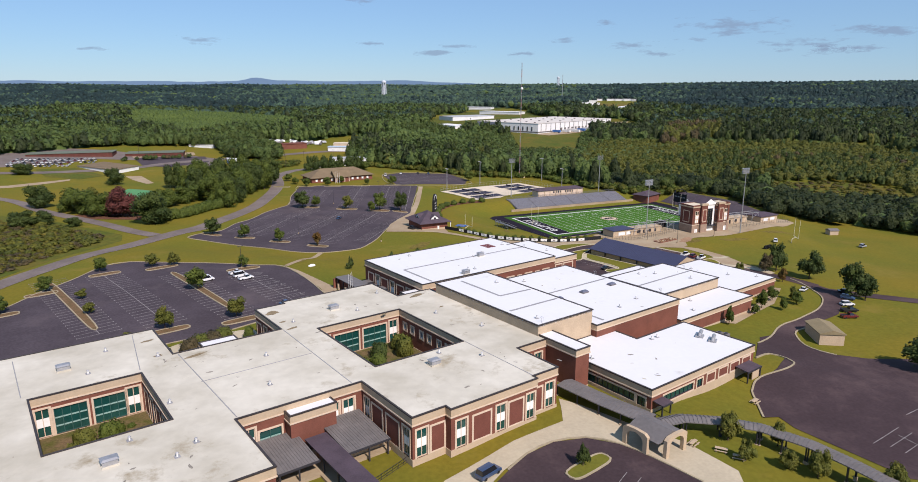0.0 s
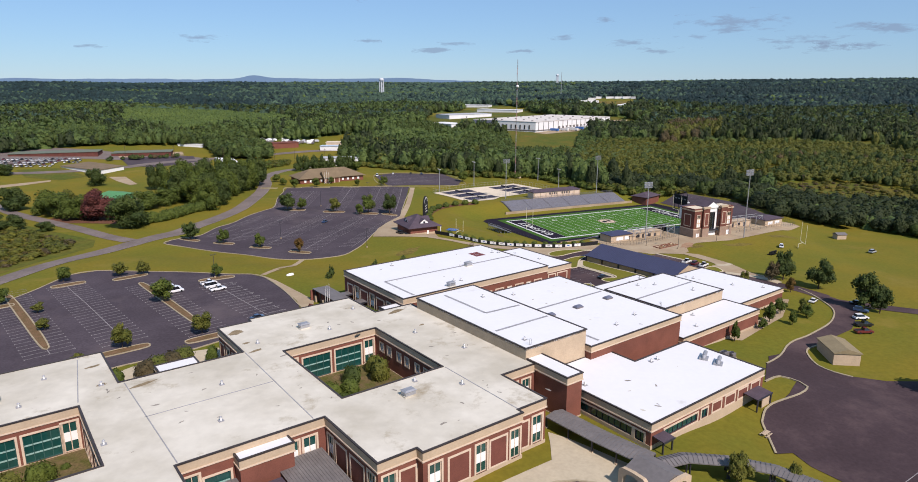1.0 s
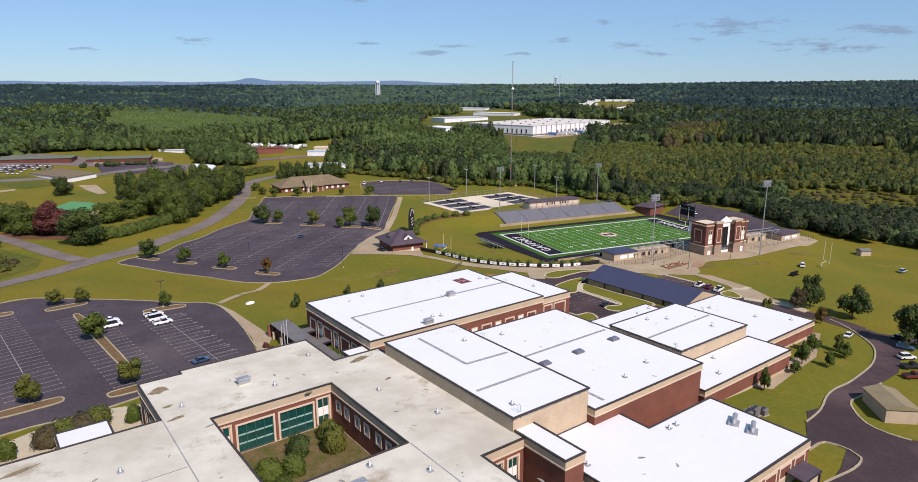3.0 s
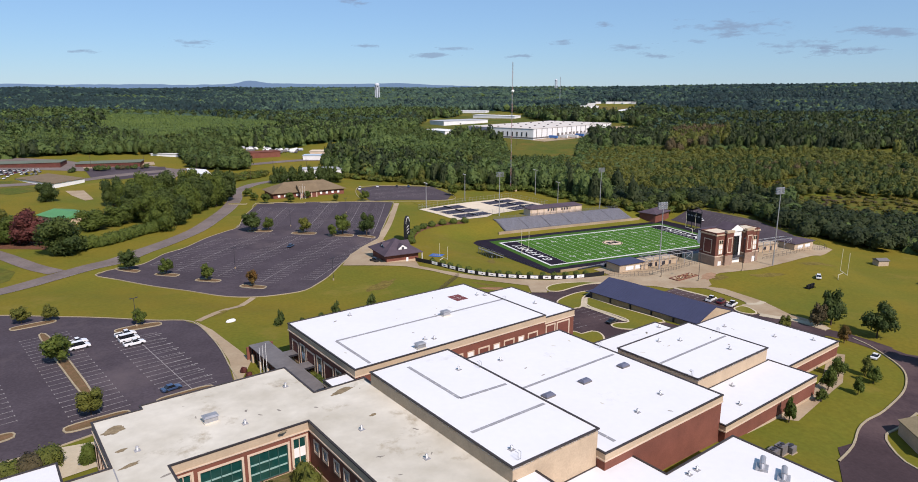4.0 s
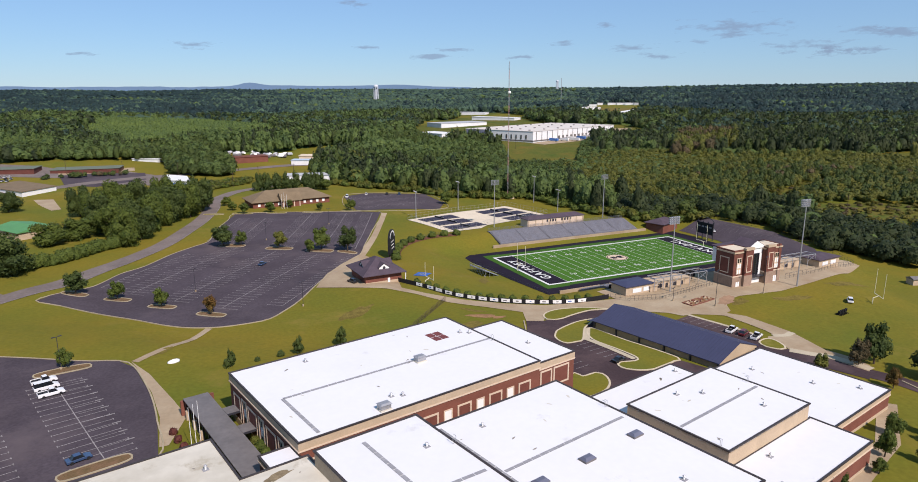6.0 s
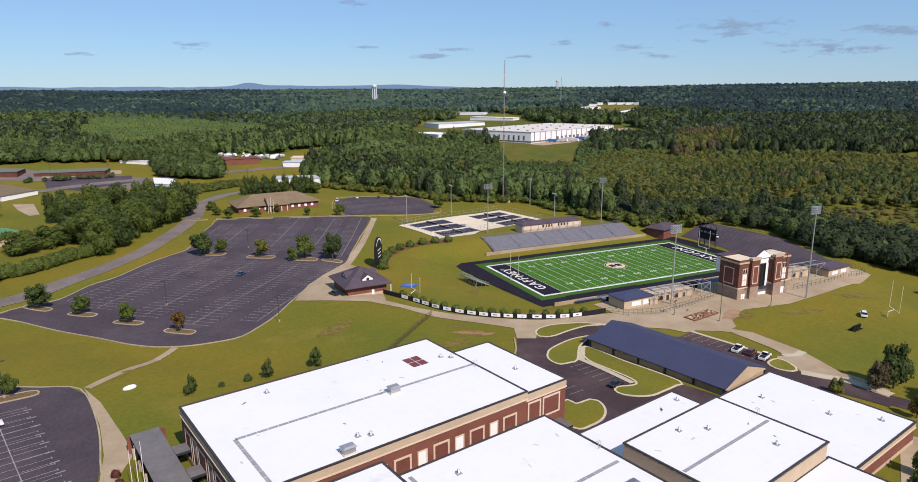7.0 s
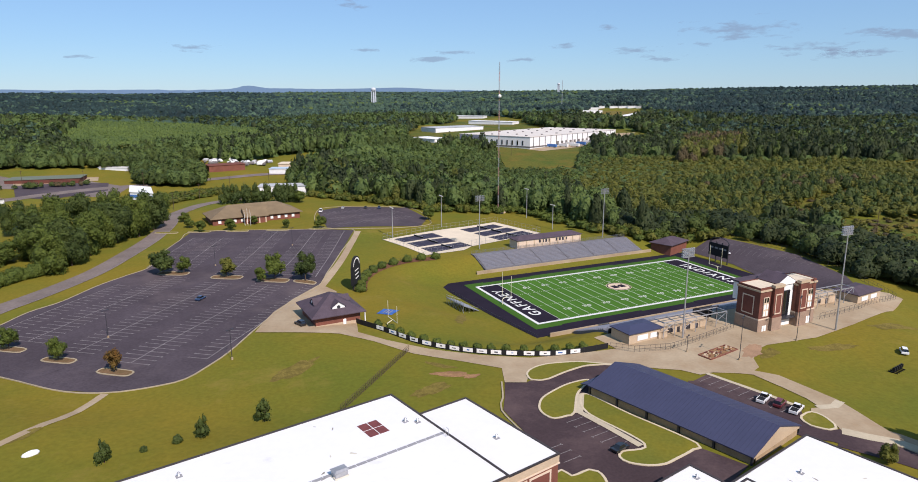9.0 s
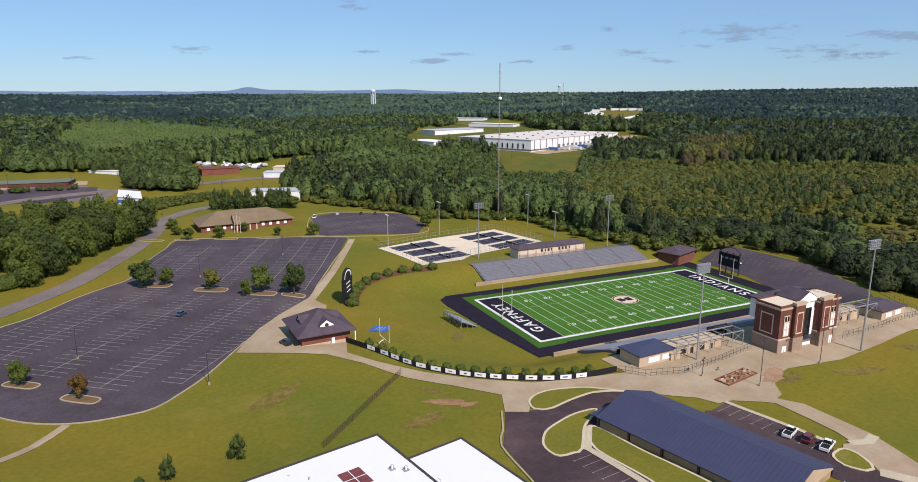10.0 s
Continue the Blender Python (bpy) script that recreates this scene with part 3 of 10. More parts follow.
# rough ground left of the road and beyond the field
sheet("rough_meadow", [(-300, -60), (-262, -22), (-236, 20), (-219, 40), (-219, 54), (-240, 85), (-262, 120), (-300, 150)], MEADOW, 0.07, "overgrown yellow-green meadow beside the road", "meadow")


def blotch(x, y, rx, ry, turn, seed, mat, label, lift=0.05):
    """A worn patch of the lawn with a ragged edge."""
    c, q = math.cos(radians(turn)), math.sin(radians(turn))
    line = []
    for i in range(34):
        a = 2 * math.pi * i / 34
        k = 1 + 0.45 * noise.noise((math.cos(a) * 1.6 + seed, math.sin(a) * 1.6, seed)) + 0.25 * noise.noise((math.cos(a) * 5, math.sin(a) * 5 + seed, 1))
        px_, py_ = rx * k * math.cos(a), ry * k * math.sin(a)
        line.append((x + px_ * c - py_ * q, y + px_ * q + py_ * c))
    return sheet("bare_patch", line, mat, lift, label, "earth", step=3.0)


for row in ((-51.5, -39.2, 5.6, 1.7, -28, 1, DIRT), (-47.2, -42.6, 2.6, 1.1, 10, 2, DIRT), (-52, -32, 5.0, 1.2, -50, 3, DRY), (-60, -46, 7, 2.2, 20, 4, DRY), (-90, -20, 9, 2.6, 35, 5, DRY), (38, -66, 4.5, 2.0, 20, 6, DRY), (60, -70, 9, 2.0, -10, 7, DRY), (-25, 12, 9, 1.8, 60, 8, DRY), (-150, -36, 4, 1.5, 50, 9, DRY), (95, -66, 9, 2.4, -15, 10, DRY)):
    blotch(*row, "worn patch of bare reddish earth and dry grass")
sheet("mulch_bed", [(-247, 118), (-238, 106), (-226, 100), (-212, 92), (-206, 98), (-214, 112), (-226, 122), (-240, 132)], MULCH, 0.09, "brown mulch bed under the roadside trees", "mulch bed")


# ---- parking paint ----
def stall_rows(name, origin, heading, rows, pitch, depth, label, mat=PAINT, line=True, lift=0.14, wide=0.12):
    """Stall lines on both sides of spines; rows: (n, s0, s1, sides)."""
    c, s = math.cos(radians(heading)), math.sin(radians(heading))
    bm = bmesh.new()
    for n, s0, s1, sides in rows:
        def at(a, b):
            return Vector((origin[0] + a * c - b * s, origin[1] + a * s + b * c))
        if line:
            k = max(2, int((s1 - s0) / 4))
            ribbon(bm, [at(s0 + (s1 - s0) * i / k, n) for i in range(k + 1)], 0.20, lift)
        for i in range(int((s1 - s0) / pitch) + 1):
            a = s0 + i * pitch
            for side in sides:
                ribbon(bm, [at(a, n + side * 0.1), at(a, n + side * depth * 0.5), at(a, n + side * depth)], wide, lift)
                ribbon(bm, [at(a - 0.4, n + side * depth), at(a + 0.4, n + side * depth)], wide, lift + 0.005)
    return part(name, bm, mat, None, label, IDENT, "parking lines", "structure")


stall_rows("parking_lines", (0, 0), 52, [(86.5, -70, 5, (1,)), (106, -77, 0, (1, -1)), (127, -74, 0, (1, -1)), (148.6, -70, 2, (1, -1)), (164.5, -66, -12, (-1,))], 2.75, 5.9, "faded white stall lines on asphalt", wide=0.16)
stall_rows("parking_lines", (-80.7, 71), 67, [(-15.5, 6, 92, (1,)), (0, 8, 92, (1, -1)), (20.8, 8, 98, (1, -1)), (45, 10, 78, (1, -1)), (60, 22, 78, (-1,))], 2.75, 5.9, "faded white stall lines on asphalt", wide=0.16)
stall_rows("parking_lines", (0, 0), 107, [(239, -28, 44, (1, -1)), (221.5, -32, 40, (1, -1)), (201, -40, 22, (1, -1)), (181.5, -41, 4, (1, -1))], 2.75, 5.9, "white stall lines on the staff lot", wide=0.18)
stall_rows("parking_lines", (-10, 170), 12, [(4, -20, 32, (1, -1)), (22, -14, 34, (1, -1)), (40, -12, 30, (1, -1))], 2.75, 5.2, "pale stall lines on the office lot")
stall_rows("parking_lines", (-34.2, -74.2), -82.2, [(0, 1.2, 17, (-1,))], 2.75, 5.0, "white stall lines beside the hall", line=False, lift=0.15)
stall_rows("parking_lines", (-50.2, -84.5), -82.2, [(0, 0, 7, (1,))], 2.9, 4.6, "white stall lines beside the annex", line=False, lift=0.15)
stall_rows("parking_lines", (11.0, -70.5), -79.5, [(-0.6, 0.5, 24.5, (-1,))], 2.75, 5.2, "white stall lines beside the hall", line=False, lift=0.16)
stall_rows("parking_lines", (-126, -216), -60, [(0, 0, 20, (-1,))], 2.75, 5.2, "white stall lines on the front drive", line=False)

for a, c in (((-69.5, -226.4), (-57.8, -224.4)),
             ((-67.6, -228.8), (-57.5, -227.1)),
             ((-67.2, -231.6), (-61.4, -230.6)),
             ((-61.2, -226.4), (-61.5, -230.6)),
             ((-50.4, -221.5), (-44.8, -220.8))):
    bm = bmesh.new()
    ribbon(bm, [Vector(a), (Vector(a) + Vector(c)) / 2, Vector(c)], 0.16, 0.15)
    part("parking_lines", bm, PAINT, None, "long white painted line on the bus lot", IDENT, "parking lines", "structure")
stall_rows("parking_lines", (128, 56), -76, [(4, 2, 60, (1,)), (18, 4, 66, (1, -1))], 2.9, 5.0, "worn white stall lines behind the end zone", PAINT_WORN, line=False, lift=0.24)
sheet("store_yard", [(-211.0, 348.1), (-189.1, 335.0), (-154.4, 360.6), (-155.3, 393.5), (-197.8, 400.2), (-218.4, 391.1)], ASPHALT, 0.15, "dark asphalt yard of the roadside stores", "yard", step=12)
sheet("store_yard", [(-218.9, 394.4), (-163.2, 404.2), (-163.8, 422.5), (-223.7, 422.4)], CONCRETE, 0.17, "pale concrete strip before the stores", "yard", step=12)

SERVICE_LEFT = [(-45.7, -176.2), (-35.8, -172.6), (-28.9, -169), (-23.6, -167.3), (-15.2, -166), (-0.3, -161.2), (9.1, -156.4), (14.6, -151.8), (18.5, -145.8), (22.1, -137.9), (23.1, -131.9)]
SHED_BANK = [(3.3, -166.6), (-8.6, -169.5), (-18.8, -171.9), (-25, -172.7), (-28.6, -175.9), (-31.7, -181), (-31.6, -185.7), (-29.8, -189.8), (-31.8, -198.1), (-33.8, -204.2), (-38, -212.8)]
BUS_BANK = [(-81.7, -209.1), (-77.7, -204), (-74, -199), (-70.9, -196.8), (-66.5, -195), (-55.8, -194.1), (-50.2, -191.9), (-49.3, -188.9), (-51.2, -184.8), (-58, -186)]
sheet("service_road", [tuple(p) for p in curve_points(SERVICE_LEFT, 3.0)] + [(25.7, -128.5), (26.3, -137.2), (26, -147.4), (26.1, -154.4), (13.3, -161.1)] + [tuple(p) for p in curve_points(SHED_BANK, 3.0)] + [(-60, -215)] + [tuple(p) for p in curve_points(BUS_BANK, 2.0)], ASPHALT_FRESH, 0.14, "asphalt service road joining the bus lot", "road", step=4.0)
for line in (SERVICE_LEFT, SHED_BANK[1:8], BUS_BANK):
    bm = bmesh.new()
    ribbon(bm, curve_points(line, 2.0), 0.45, 0.14, 0.16)
    part("kerb", bm, KERB, None, "pale concrete kerb", IDENT, "kerb", "structure")


def kerbed_lawn(points, label, lift=0.22):
    """A grass bed with a rounded pale kerb."""
    edge = curve_points(points, 1.2, True)
    t = thing("kerbed_lawn", label, "lawn", (points[0][0], points[0][1], gz(*points[0])), 0, "kerbed lawns")
    part("grass", drape([tuple(p) for p in edge], lift, 4.0), LAWN, t)
    bm = bmesh.new()
    ribbon(bm, edge, 0.55, 0.10, 0.17, True)
    part("kerb", bm, KERB_PALE, t, "pale concrete kerb")


kerbed_lawn([(-20.5, -58.6), (-25.9, -58.3), (-31, -59.7), (-36.7, -62.3), (-39.4, -64.9), (-41, -67.5), (-41.4, -70.5), (-40.4, -73.0), (-37, -73.2), (-34.6, -72.6), (-28.4, -64.8), (-24, -61.5)], "rounded grass bed with a pale kerb by the metal hall")
kerbed_lawn([(-26.1, -65.4), (-31.8, -73.6), (-29.6, -91.5), (-35.8, -92.0), (-37.7, -93.5), (-37.3, -95.9), (-34.4, -98.4), (-31, -99.4), (-27.2, -98.8), (-21.7, -97.6), (-19.2, -96.0), (-23, -80)], "grass strip with a pale kerb along the metal hall")
kerbed_lawn([(-51.3, -92.4), (-50.6, -95.0), (-46.2, -94.6), (-45, -95.9), (-45.2, -98.4), (-46.7, -101.4), (-49.8, -104.1), (-53.7, -105.5), (-57.4, -106), (-58.6, -102), (-56, -95)], "rounded grass bed with a pale kerb beside the annex")
kerbed_lawn([(-33.8, -51.4), (-33.4, -49.0), (-32.2, -46.8), (-29.4, -44.8), (-25, -44.0), (-20.2, -45.1), (-15.3, -47.2), (-10.9, -51), (-7.4, -54), (-11.5, -51.6), (-16.1, -50.4), (-23.1, -51.4), (-29.4, -53.1), (-32.4, -52.8)], "curved grass wedge with a pale kerb between plaza and drive")
kerbed_lawn([(10.7, -97.9), (13.0, -96.8), (15.8, -96.6), (16.6, -99), (15.2, -103), (13.9, -104.3), (11.9, -104.2), (9.8, -101)], "small rounded grass bed with a pale kerb at the end of the stalls")
sheet("rear_court", [(-208.4, -119.5), (-200.6, -114.2), (-187.4, -109.7), (-179.2, -110.2), (-178.0, -120.0), (-198.4, -125.8), (-205.4, -126.4)], WALK_PALE, 0.13, "pale concrete yard behind the classroom wing", "paving", step=3.0)

RED_DUST = material("red_dust_on_concrete", (0.33, 0.205, 0.125), 0.92, var=0.2, scale=0.3, fine=2, spec=0.15)
blotch(34.5, -63.0, 6.0, 2.6, 30, 14, RED_DUST, "red clay stain washed over the plaza", 0.155)
MAIN_ROAD = [(-257, -27), (-245, -9), (-228, 15), (-211, 32), (-203, 40), (-193, 50), (-183, 58.5), (-173, 73.5), (-166, 83), (-157, 97), (-147, 115), (-138, 137), (-126, 170), (-117, 207), (-113, 238), (-104, 258), (-95, 272), (-84, 281), (-60, 295)]
for shift, mat, label in ((4.2, PAINT, "worn white edge line of the road"),):
    bm = bmesh.new()
    ribbon(bm, curve_points(MAIN_ROAD, 4.0), 0.16, 0.17, 0.0, False, shift)
    part("road_line", bm, mat, None, label, IDENT, "road marking", "structure")


# ---- the school ----
BETA = 12.3
SCHOOL = pose(-123.6, -188.9, 0, 0, 0, BETA)


def sw(u, v):
    """School axes to the plan."""
    p = SCHOOL @ Vector((u, v, 0))
    return p.x, p.y


class Block:
    def __init__(self, name, label, outline, z0, z1, holes=(), roof=None, frieze=1.7, base=0.9, wall=None, kind_cat="school building"):
        self.outline, self.z0, self.z1, self.frieze, self.base = outline, z0, z1, frieze, base
        self.ob = thing(name, label, kind_cat, (*sw(*outline[0]), z0), BETA)
        self.wall_mat = wall or BRICK
        self.wall = bmesh.new()
        self.loops = [outline] + [h[::-1] for h in holes]
        roof_bm = cells(bmesh.new(), [outline], list(holes), z1 - 0.12, 0.5)
        part("roof", roof_bm, roof or ROOF_NEW, self.ob, "flat white membrane roof", SCHOOL)
        cop, fr, st, ba = bmesh.new(), bmesh.new(), bmesh.new(), bmesh.new()
        for loop in self.loops:
            collar(cop, loop, 0.22, z1 - 0.20, z1 + 0.06, 0.16)
            if frieze:
                collar(fr, loop, 0.12, z1 - frieze, z1 - 0.22)
                collar(st, loop, 0.22, z1 - frieze - 0.28, z1 - frieze)
            if base:
                collar(ba, loop, 0.10, z0 - 2, z0 + base)
        part("coping", cop, COPING, self.ob, "thin dark metal coping", SCHOOL)
        if frieze:
            part("frieze", fr, STONE, self.ob, "tan stone band below the roof edge", SCHOOL)
            part("string_course", st, CREAM, self.ob, "cream moulding", SCHOOL)
        else:
            fr.free(), st.free()
        if base:
            part("plinth", ba, STONE, self.ob, "tan stone base course", SCHOOL)
        else:
            ba.free()
        self.bays = {}

    def quad(self, bm, f, s0, s1, z0, z1, out=0.0):
        (p, d, n) = f
        if s1 - s0 < 0.01 or z1 - z0 < 0.01:
            return
        bm.faces.new([bm.verts.new((*(p + d * s + n * out), z)) for s, z in ((s0, z0), (s1, z0), (s1, z1), (s0, z1))])

    def slab(self, bm, f, s0, s1, z0, z1, out0, out1):
        """A box on the facade from out0 to out1 before it."""
        (p, d, n) = f
        v = [bm.verts.new((*(p + d * s + n * o), z)) for z in (z0, z1) for s, o in ((s0, out0), (s1, out0), (s1, out1), (s0, out1))]
        for q in ((3, 2, 1, 0), (4, 5, 6, 7), (0, 1, 5, 4), (1, 2, 6, 5), (2, 3, 7, 6), (3, 0, 4, 7)):
            bm.faces.new([v[i] for i in q])

    def ring(self, bm, f, s0, s1, z0, z1, w, out0, out1):
        """A closed frame of width w round an opening, as one welded piece."""
        (p, d, n) = f
        loops = []
        for o, k in ((out0, w), (out1, w), (out1, 0.0), (out0, 0.0)):
            loops.append([bm.verts.new((*(p + d * s + n * o), z)) for s, z in ((s0 - k, z0 - k), (s1 + k, z0 - k), (s1 + k, z1 + k), (s0 - k, z1 + k))])
        for a, b in zip(loops, loops[1:] + loops[:1]):
            for i in range(4):
                bm.faces.new((a[i], a[(i + 1) % 4], b[(i + 1) % 4], b[i]))

    def surround(self, f, s0, s1, z0, z1, w=0.4):
        bm = bmesh.new()
        self.ring(bm, f, s0, s1, z0, z1, w, -0.02, 0.09)
        part("stone_surround", bm, CREAM, self.ob, "cream stone surround", SCHOOL)

    def face(self, p0, p1, bays=(), z0=None):
        """One facade with its bays: (kind, s, width, low, high)."""
        z0 = self.z0 if z0 is None else z0
        p, q = Vector(p0), Vector(p1)
        d = (q - p).normalized()
        n = Vector((d.y, -d.x))
        f, length = (p, d, n), (q - p).length
        top = self.z1 - self.frieze - 0.2 if self.frieze else self.z1 - 0.2
        at = 0.0
        for kind, s, w, lo, hi in sorted(bays, key=lambda b: b[1]):
            w *= 1.14 if kind == "stack" else 1.0
            s0, s1, a, b = s - w / 2, s + w / 2, z0 + lo, z0 + hi
            if kind in ("panel", "cream"):
                self.surround(f, s0, s1, a, b, 0.4 if kind == "panel" else 0.25)
                bm = bmesh.new()
                self.slab(bm, f, s0, s1, a, b, -0.02, 0.03)
                if kind == "panel":
                    part("brick_panel", bm, BRICK_PANEL, self.ob, "recessed dark brick panel", SCHOOL)
                else:
                    part("cream_panel", bm, WHITE_PAINT, self.ob, "tall cream infill panel", SCHOOL)
                continue
            self.quad(self.wall, f, at, s0, z0 - 2, top)
            self.quad(self.wall, f, s0, s1, z0 - 2, a)
            self.quad(self.wall, f, s0, s1, b, top)
            for x0, x1, y0, y1 in ((s0, s0, a, b), (s1, s1, a, b)):
                self.wall.faces.new([self.wall.verts.new((*(p + d * x0 + n * o), z)) for o, z in ((0, y0), (-0.45, y0), (-0.45, y1), (0, y1))])
            for z in (a, b):
                self.wall.faces.new([self.wall.verts.new((*(p + d * x + n * o), z)) for x, o in ((s0, 0), (s1, 0), (s1, -0.45), (s0, -0.45))])
            self.surround(f, s0, s1, a, b)
            self.window(f, s0, s1, a, b, kind)
            at = s1
        self.quad(self.wall, f, at, length, z0 - 2, top)

    def window(self, f, s0, s1, z0, z1, kind):
        fr, gl = bmesh.new(), bmesh.new()
        w, h = s1 - s0, z1 - z0
        out0, out1 = -0.42, -0.14
        spandrels = []
        if kind == "stack":      # glass above and below a cream panel
            spandrels = [(z0 + h * 0.35, z0 + h * 0.66)]
        bars = [(s0 + s1) / 2] if kind in ("stack", "door", "pair") else [s0 + w * i / max(2, int(w / 1.5)) for i in range(1, max(2, int(w / 1.5)))]
        levels = [z0 + h * 0.3, z0 + h * 0.62] if kind == "curtain" else []
        self.ring(fr, f, s0 + 0.13, s1 - 0.13, z0 + 0.13, z1 - 0.13, 0.13, out0, out1)
        self.slab(gl, f, s0 + 0.01, s1 - 0.01, z0 + 0.01, z1 - 0.01, -0.36, -0.30)
        mat = CREAM if kind == "stack" else WHITE_PAINT if kind == "pair" else METAL_DARK
        if kind == "curtain":
            mat = GREEN_FRAME
        win = part("window", fr, mat, self.ob, "green-tinted window in a cream frame" if kind == "stack" else "green-tinted window", SCHOOL)
        part("pane", gl, GREEN_GLASS, win, "green-tinted glass", SCHOOL)
        for x in bars:
            mu = bmesh.new()
            self.slab(mu, f, x - 0.07, x + 0.07, z0 + 0.12, z1 - 0.12, out0, out1 - 0.02)
            part("mullion", mu, mat, win, "", SCHOOL)
        for z in levels:
            mu = bmesh.new()
            self.slab(mu, f, s0 + 0.12, s1 - 0.12, z - 0.13, z + 0.13, out0, out1 - 0.04)
            part("transom", mu, GLASS_BAND, win, "pale band across the glass", SCHOOL)
        for a, b in spandrels:
            sp = bmesh.new()
            self.slab(sp, f, s0 + 0.05, s1 - 0.05, a, b, -0.30, -0.19)
            part("spandrel_panel", sp, WHITE_PAINT, win, "cream infill panel", SCHOOL)

    def done(self):
        part("wall", self.wall, self.wall_mat, self.ob, "red brick wall" if self.wall_mat is BRICK else "", SCHOOL)
        return self.ob


GLASS_BAND = material("pale_green_band", (0.26, 0.40, 0.36), 0.4, var=0.1, spec=0.4)
GREEN_FRAME = material("green_window_frame", (0.030, 0.085, 0.075), 0.5, var=0.1, spec=0.4)


def bays_two(length, seq, lo=0.9, hi=6.7):
    """Bays spread along a two-storey front: w a window stack, p a brick panel, n nothing."""
    n = len(seq)
    step = length / n
    return [("stack" if k == "w" else "panel", step * (i + 0.5), 2.0 if k == "w" else min(4.6, step * 0.62), lo if k == "w" else lo + 0.4, hi if k == "w" else hi - 0.3) for i, k in enumerate(seq) if k != "n"]


Z_SCHOOL, Z_MAIN = 11.6, 21.5
COURT_1 = [(-96, 26.8), (-75.1, 26.8), (-75.1, 52.2), (-96, 52.2)]
COURT_2 = [(-33, 24.4), (-8.3, 24.4), (-8.3, 53.8), (-33, 53.8)]
CLASS = [(-130, 0.4), (-65.8, 0.4), (-65.8, 19.8), (-39, 19.8), (-39, 0.4), (-31.2, 0.4), (-31.2, -1.4), (-8.3, -1.4), (-8.3, 0.0), (-0.7, 0.0), (-0.7, 13.4), (9, 13.4), (9, 63.8), (-2.5, 63.8), (-2.5, 79), (-32, 79), (-32, 77.3), (-40.6, 77.3), (-40.6, 58.7), (-67, 58.7), (-67, 78.4), (-130, 78.4)]
b = Block("classroom_building", "two-storey red brick classroom building with weathered white flat roof", CLASS, Z_SCHOOL, Z_MAIN, [COURT_1, COURT_2], ROOF_OLD)
edge_bays = {
    0: bays_two(64.2, "wpwpwpwpwpw"), 1: [("stack", 3, 2.0, 0.9, 6.6), ("panel", 9, 4.4, 1.2, 6.5), ("panel", 15, 4.4, 1.2, 6.5)],
    2: [("stack", 2.4, 2.0, 0.9, 6.8), ("curtain", 6.6, 4.4, 0.9, 5.6), ("stack", 20.2, 2.0, 0.9, 6.8), ("stack", 23.6, 2.2, 0.9, 6.8)],
    3: [("stack", 2.0, 1.8, 0.9, 6.8), ("panel", 6.2, 4.0, 1.2, 6.5), ("panel", 12.2, 4.6, 1.2, 6.5), ("stack", 17.2, 2.0, 0.9, 6.8)],
    4: [("stack", 2.2, 2.2, 0.9, 6.8), ("panel", 5.9, 3.0, 1.2, 6.5)],
    6: [("stack", 2.6, 2.2, 0.9, 6.8), ("panel", 7.8, 4.4, 1.2, 6.5), ("stack", 12.9, 2.2, 0.9, 6.8), ("panel", 17.0, 3.8, 1.2, 6.5), ("stack", 21.2, 2.0, 0.9, 6.8)],
    8: [("panel", 2.0, 1.8, 1.2, 6.5), ("stack", 5.4, 2.2, 0.9, 6.8)],
    9: [("panel", 4, 3.8, 1.2, 6.5), ("stack", 10, 2.0, 0.9, 6.8)], 10: [("stack", 3.5, 2.0, 0.9, 6.8), ("stack", 7.2, 2.0, 0.9, 6.8)],
    13: bays_two(15.2, "pw"), 14: bays_two(29.5, "pwpwp"), 17: bays_two(18.6, "pwpw"), 18: bays_two(26.4, "wppw"), 19: bays_two(19.7, "wpw"), 20: bays_two(63, "pwpwpwpwp"),
}
for i in range(len(CLASS)):
    b.face(CLASS[i], CLASS[(i + 1) % len(CLASS)], edge_bays.get(i, ()))
for court, wide in ((COURT_1, 20.9), (COURT_2, 24.7)):
    c = court[::-1]        # faces look into the court
    for i in range(4):
        p, q = c[i], c[(i + 1) % 4]
        length = (Vector(q) - Vector(p)).length
        d = (Vector(q) - Vector(p)).normalized()
        if d.x < -0.5 or d.x > 0.5:
            if d.x > 0.5:
                k = wide / 20.9
                bays = [("stack", 2.0, 2.2, 0.9, 7.0), ("curtain", 7.0 * k, 6.0 * k, 0.9, 6.6), ("curtain", 14.2 * k, 6.0 * k, 0.9, 6.6), ("stack", wide - 2.0, 2.2, 0.9, 7.0)]
            else:
                bays = bays_two(length, "pwpwp")
        else:
            bays = [("pair", 3 + j * 3.6 + (j // 2) * 0.9, 1.5, z, z + 1.9) for j in range(int((length - 4) / 4.2)) for z in (4.6,)]
            if wide < 22:
                bays = bays_two(length, "pwpwp")
        b.face(p, q, bays)
b.done()
for court in (COURT_1, COURT_2):
    bm = prism(bmesh.new(), court, Z_SCHOOL - 0.4, Z_SCHOOL + 0.75)
    part("court_floor", bm, COURT_EARTH, None, "worn earth and dry grass floor of a courtyard", SCHOOL, "courtyard", "structure")

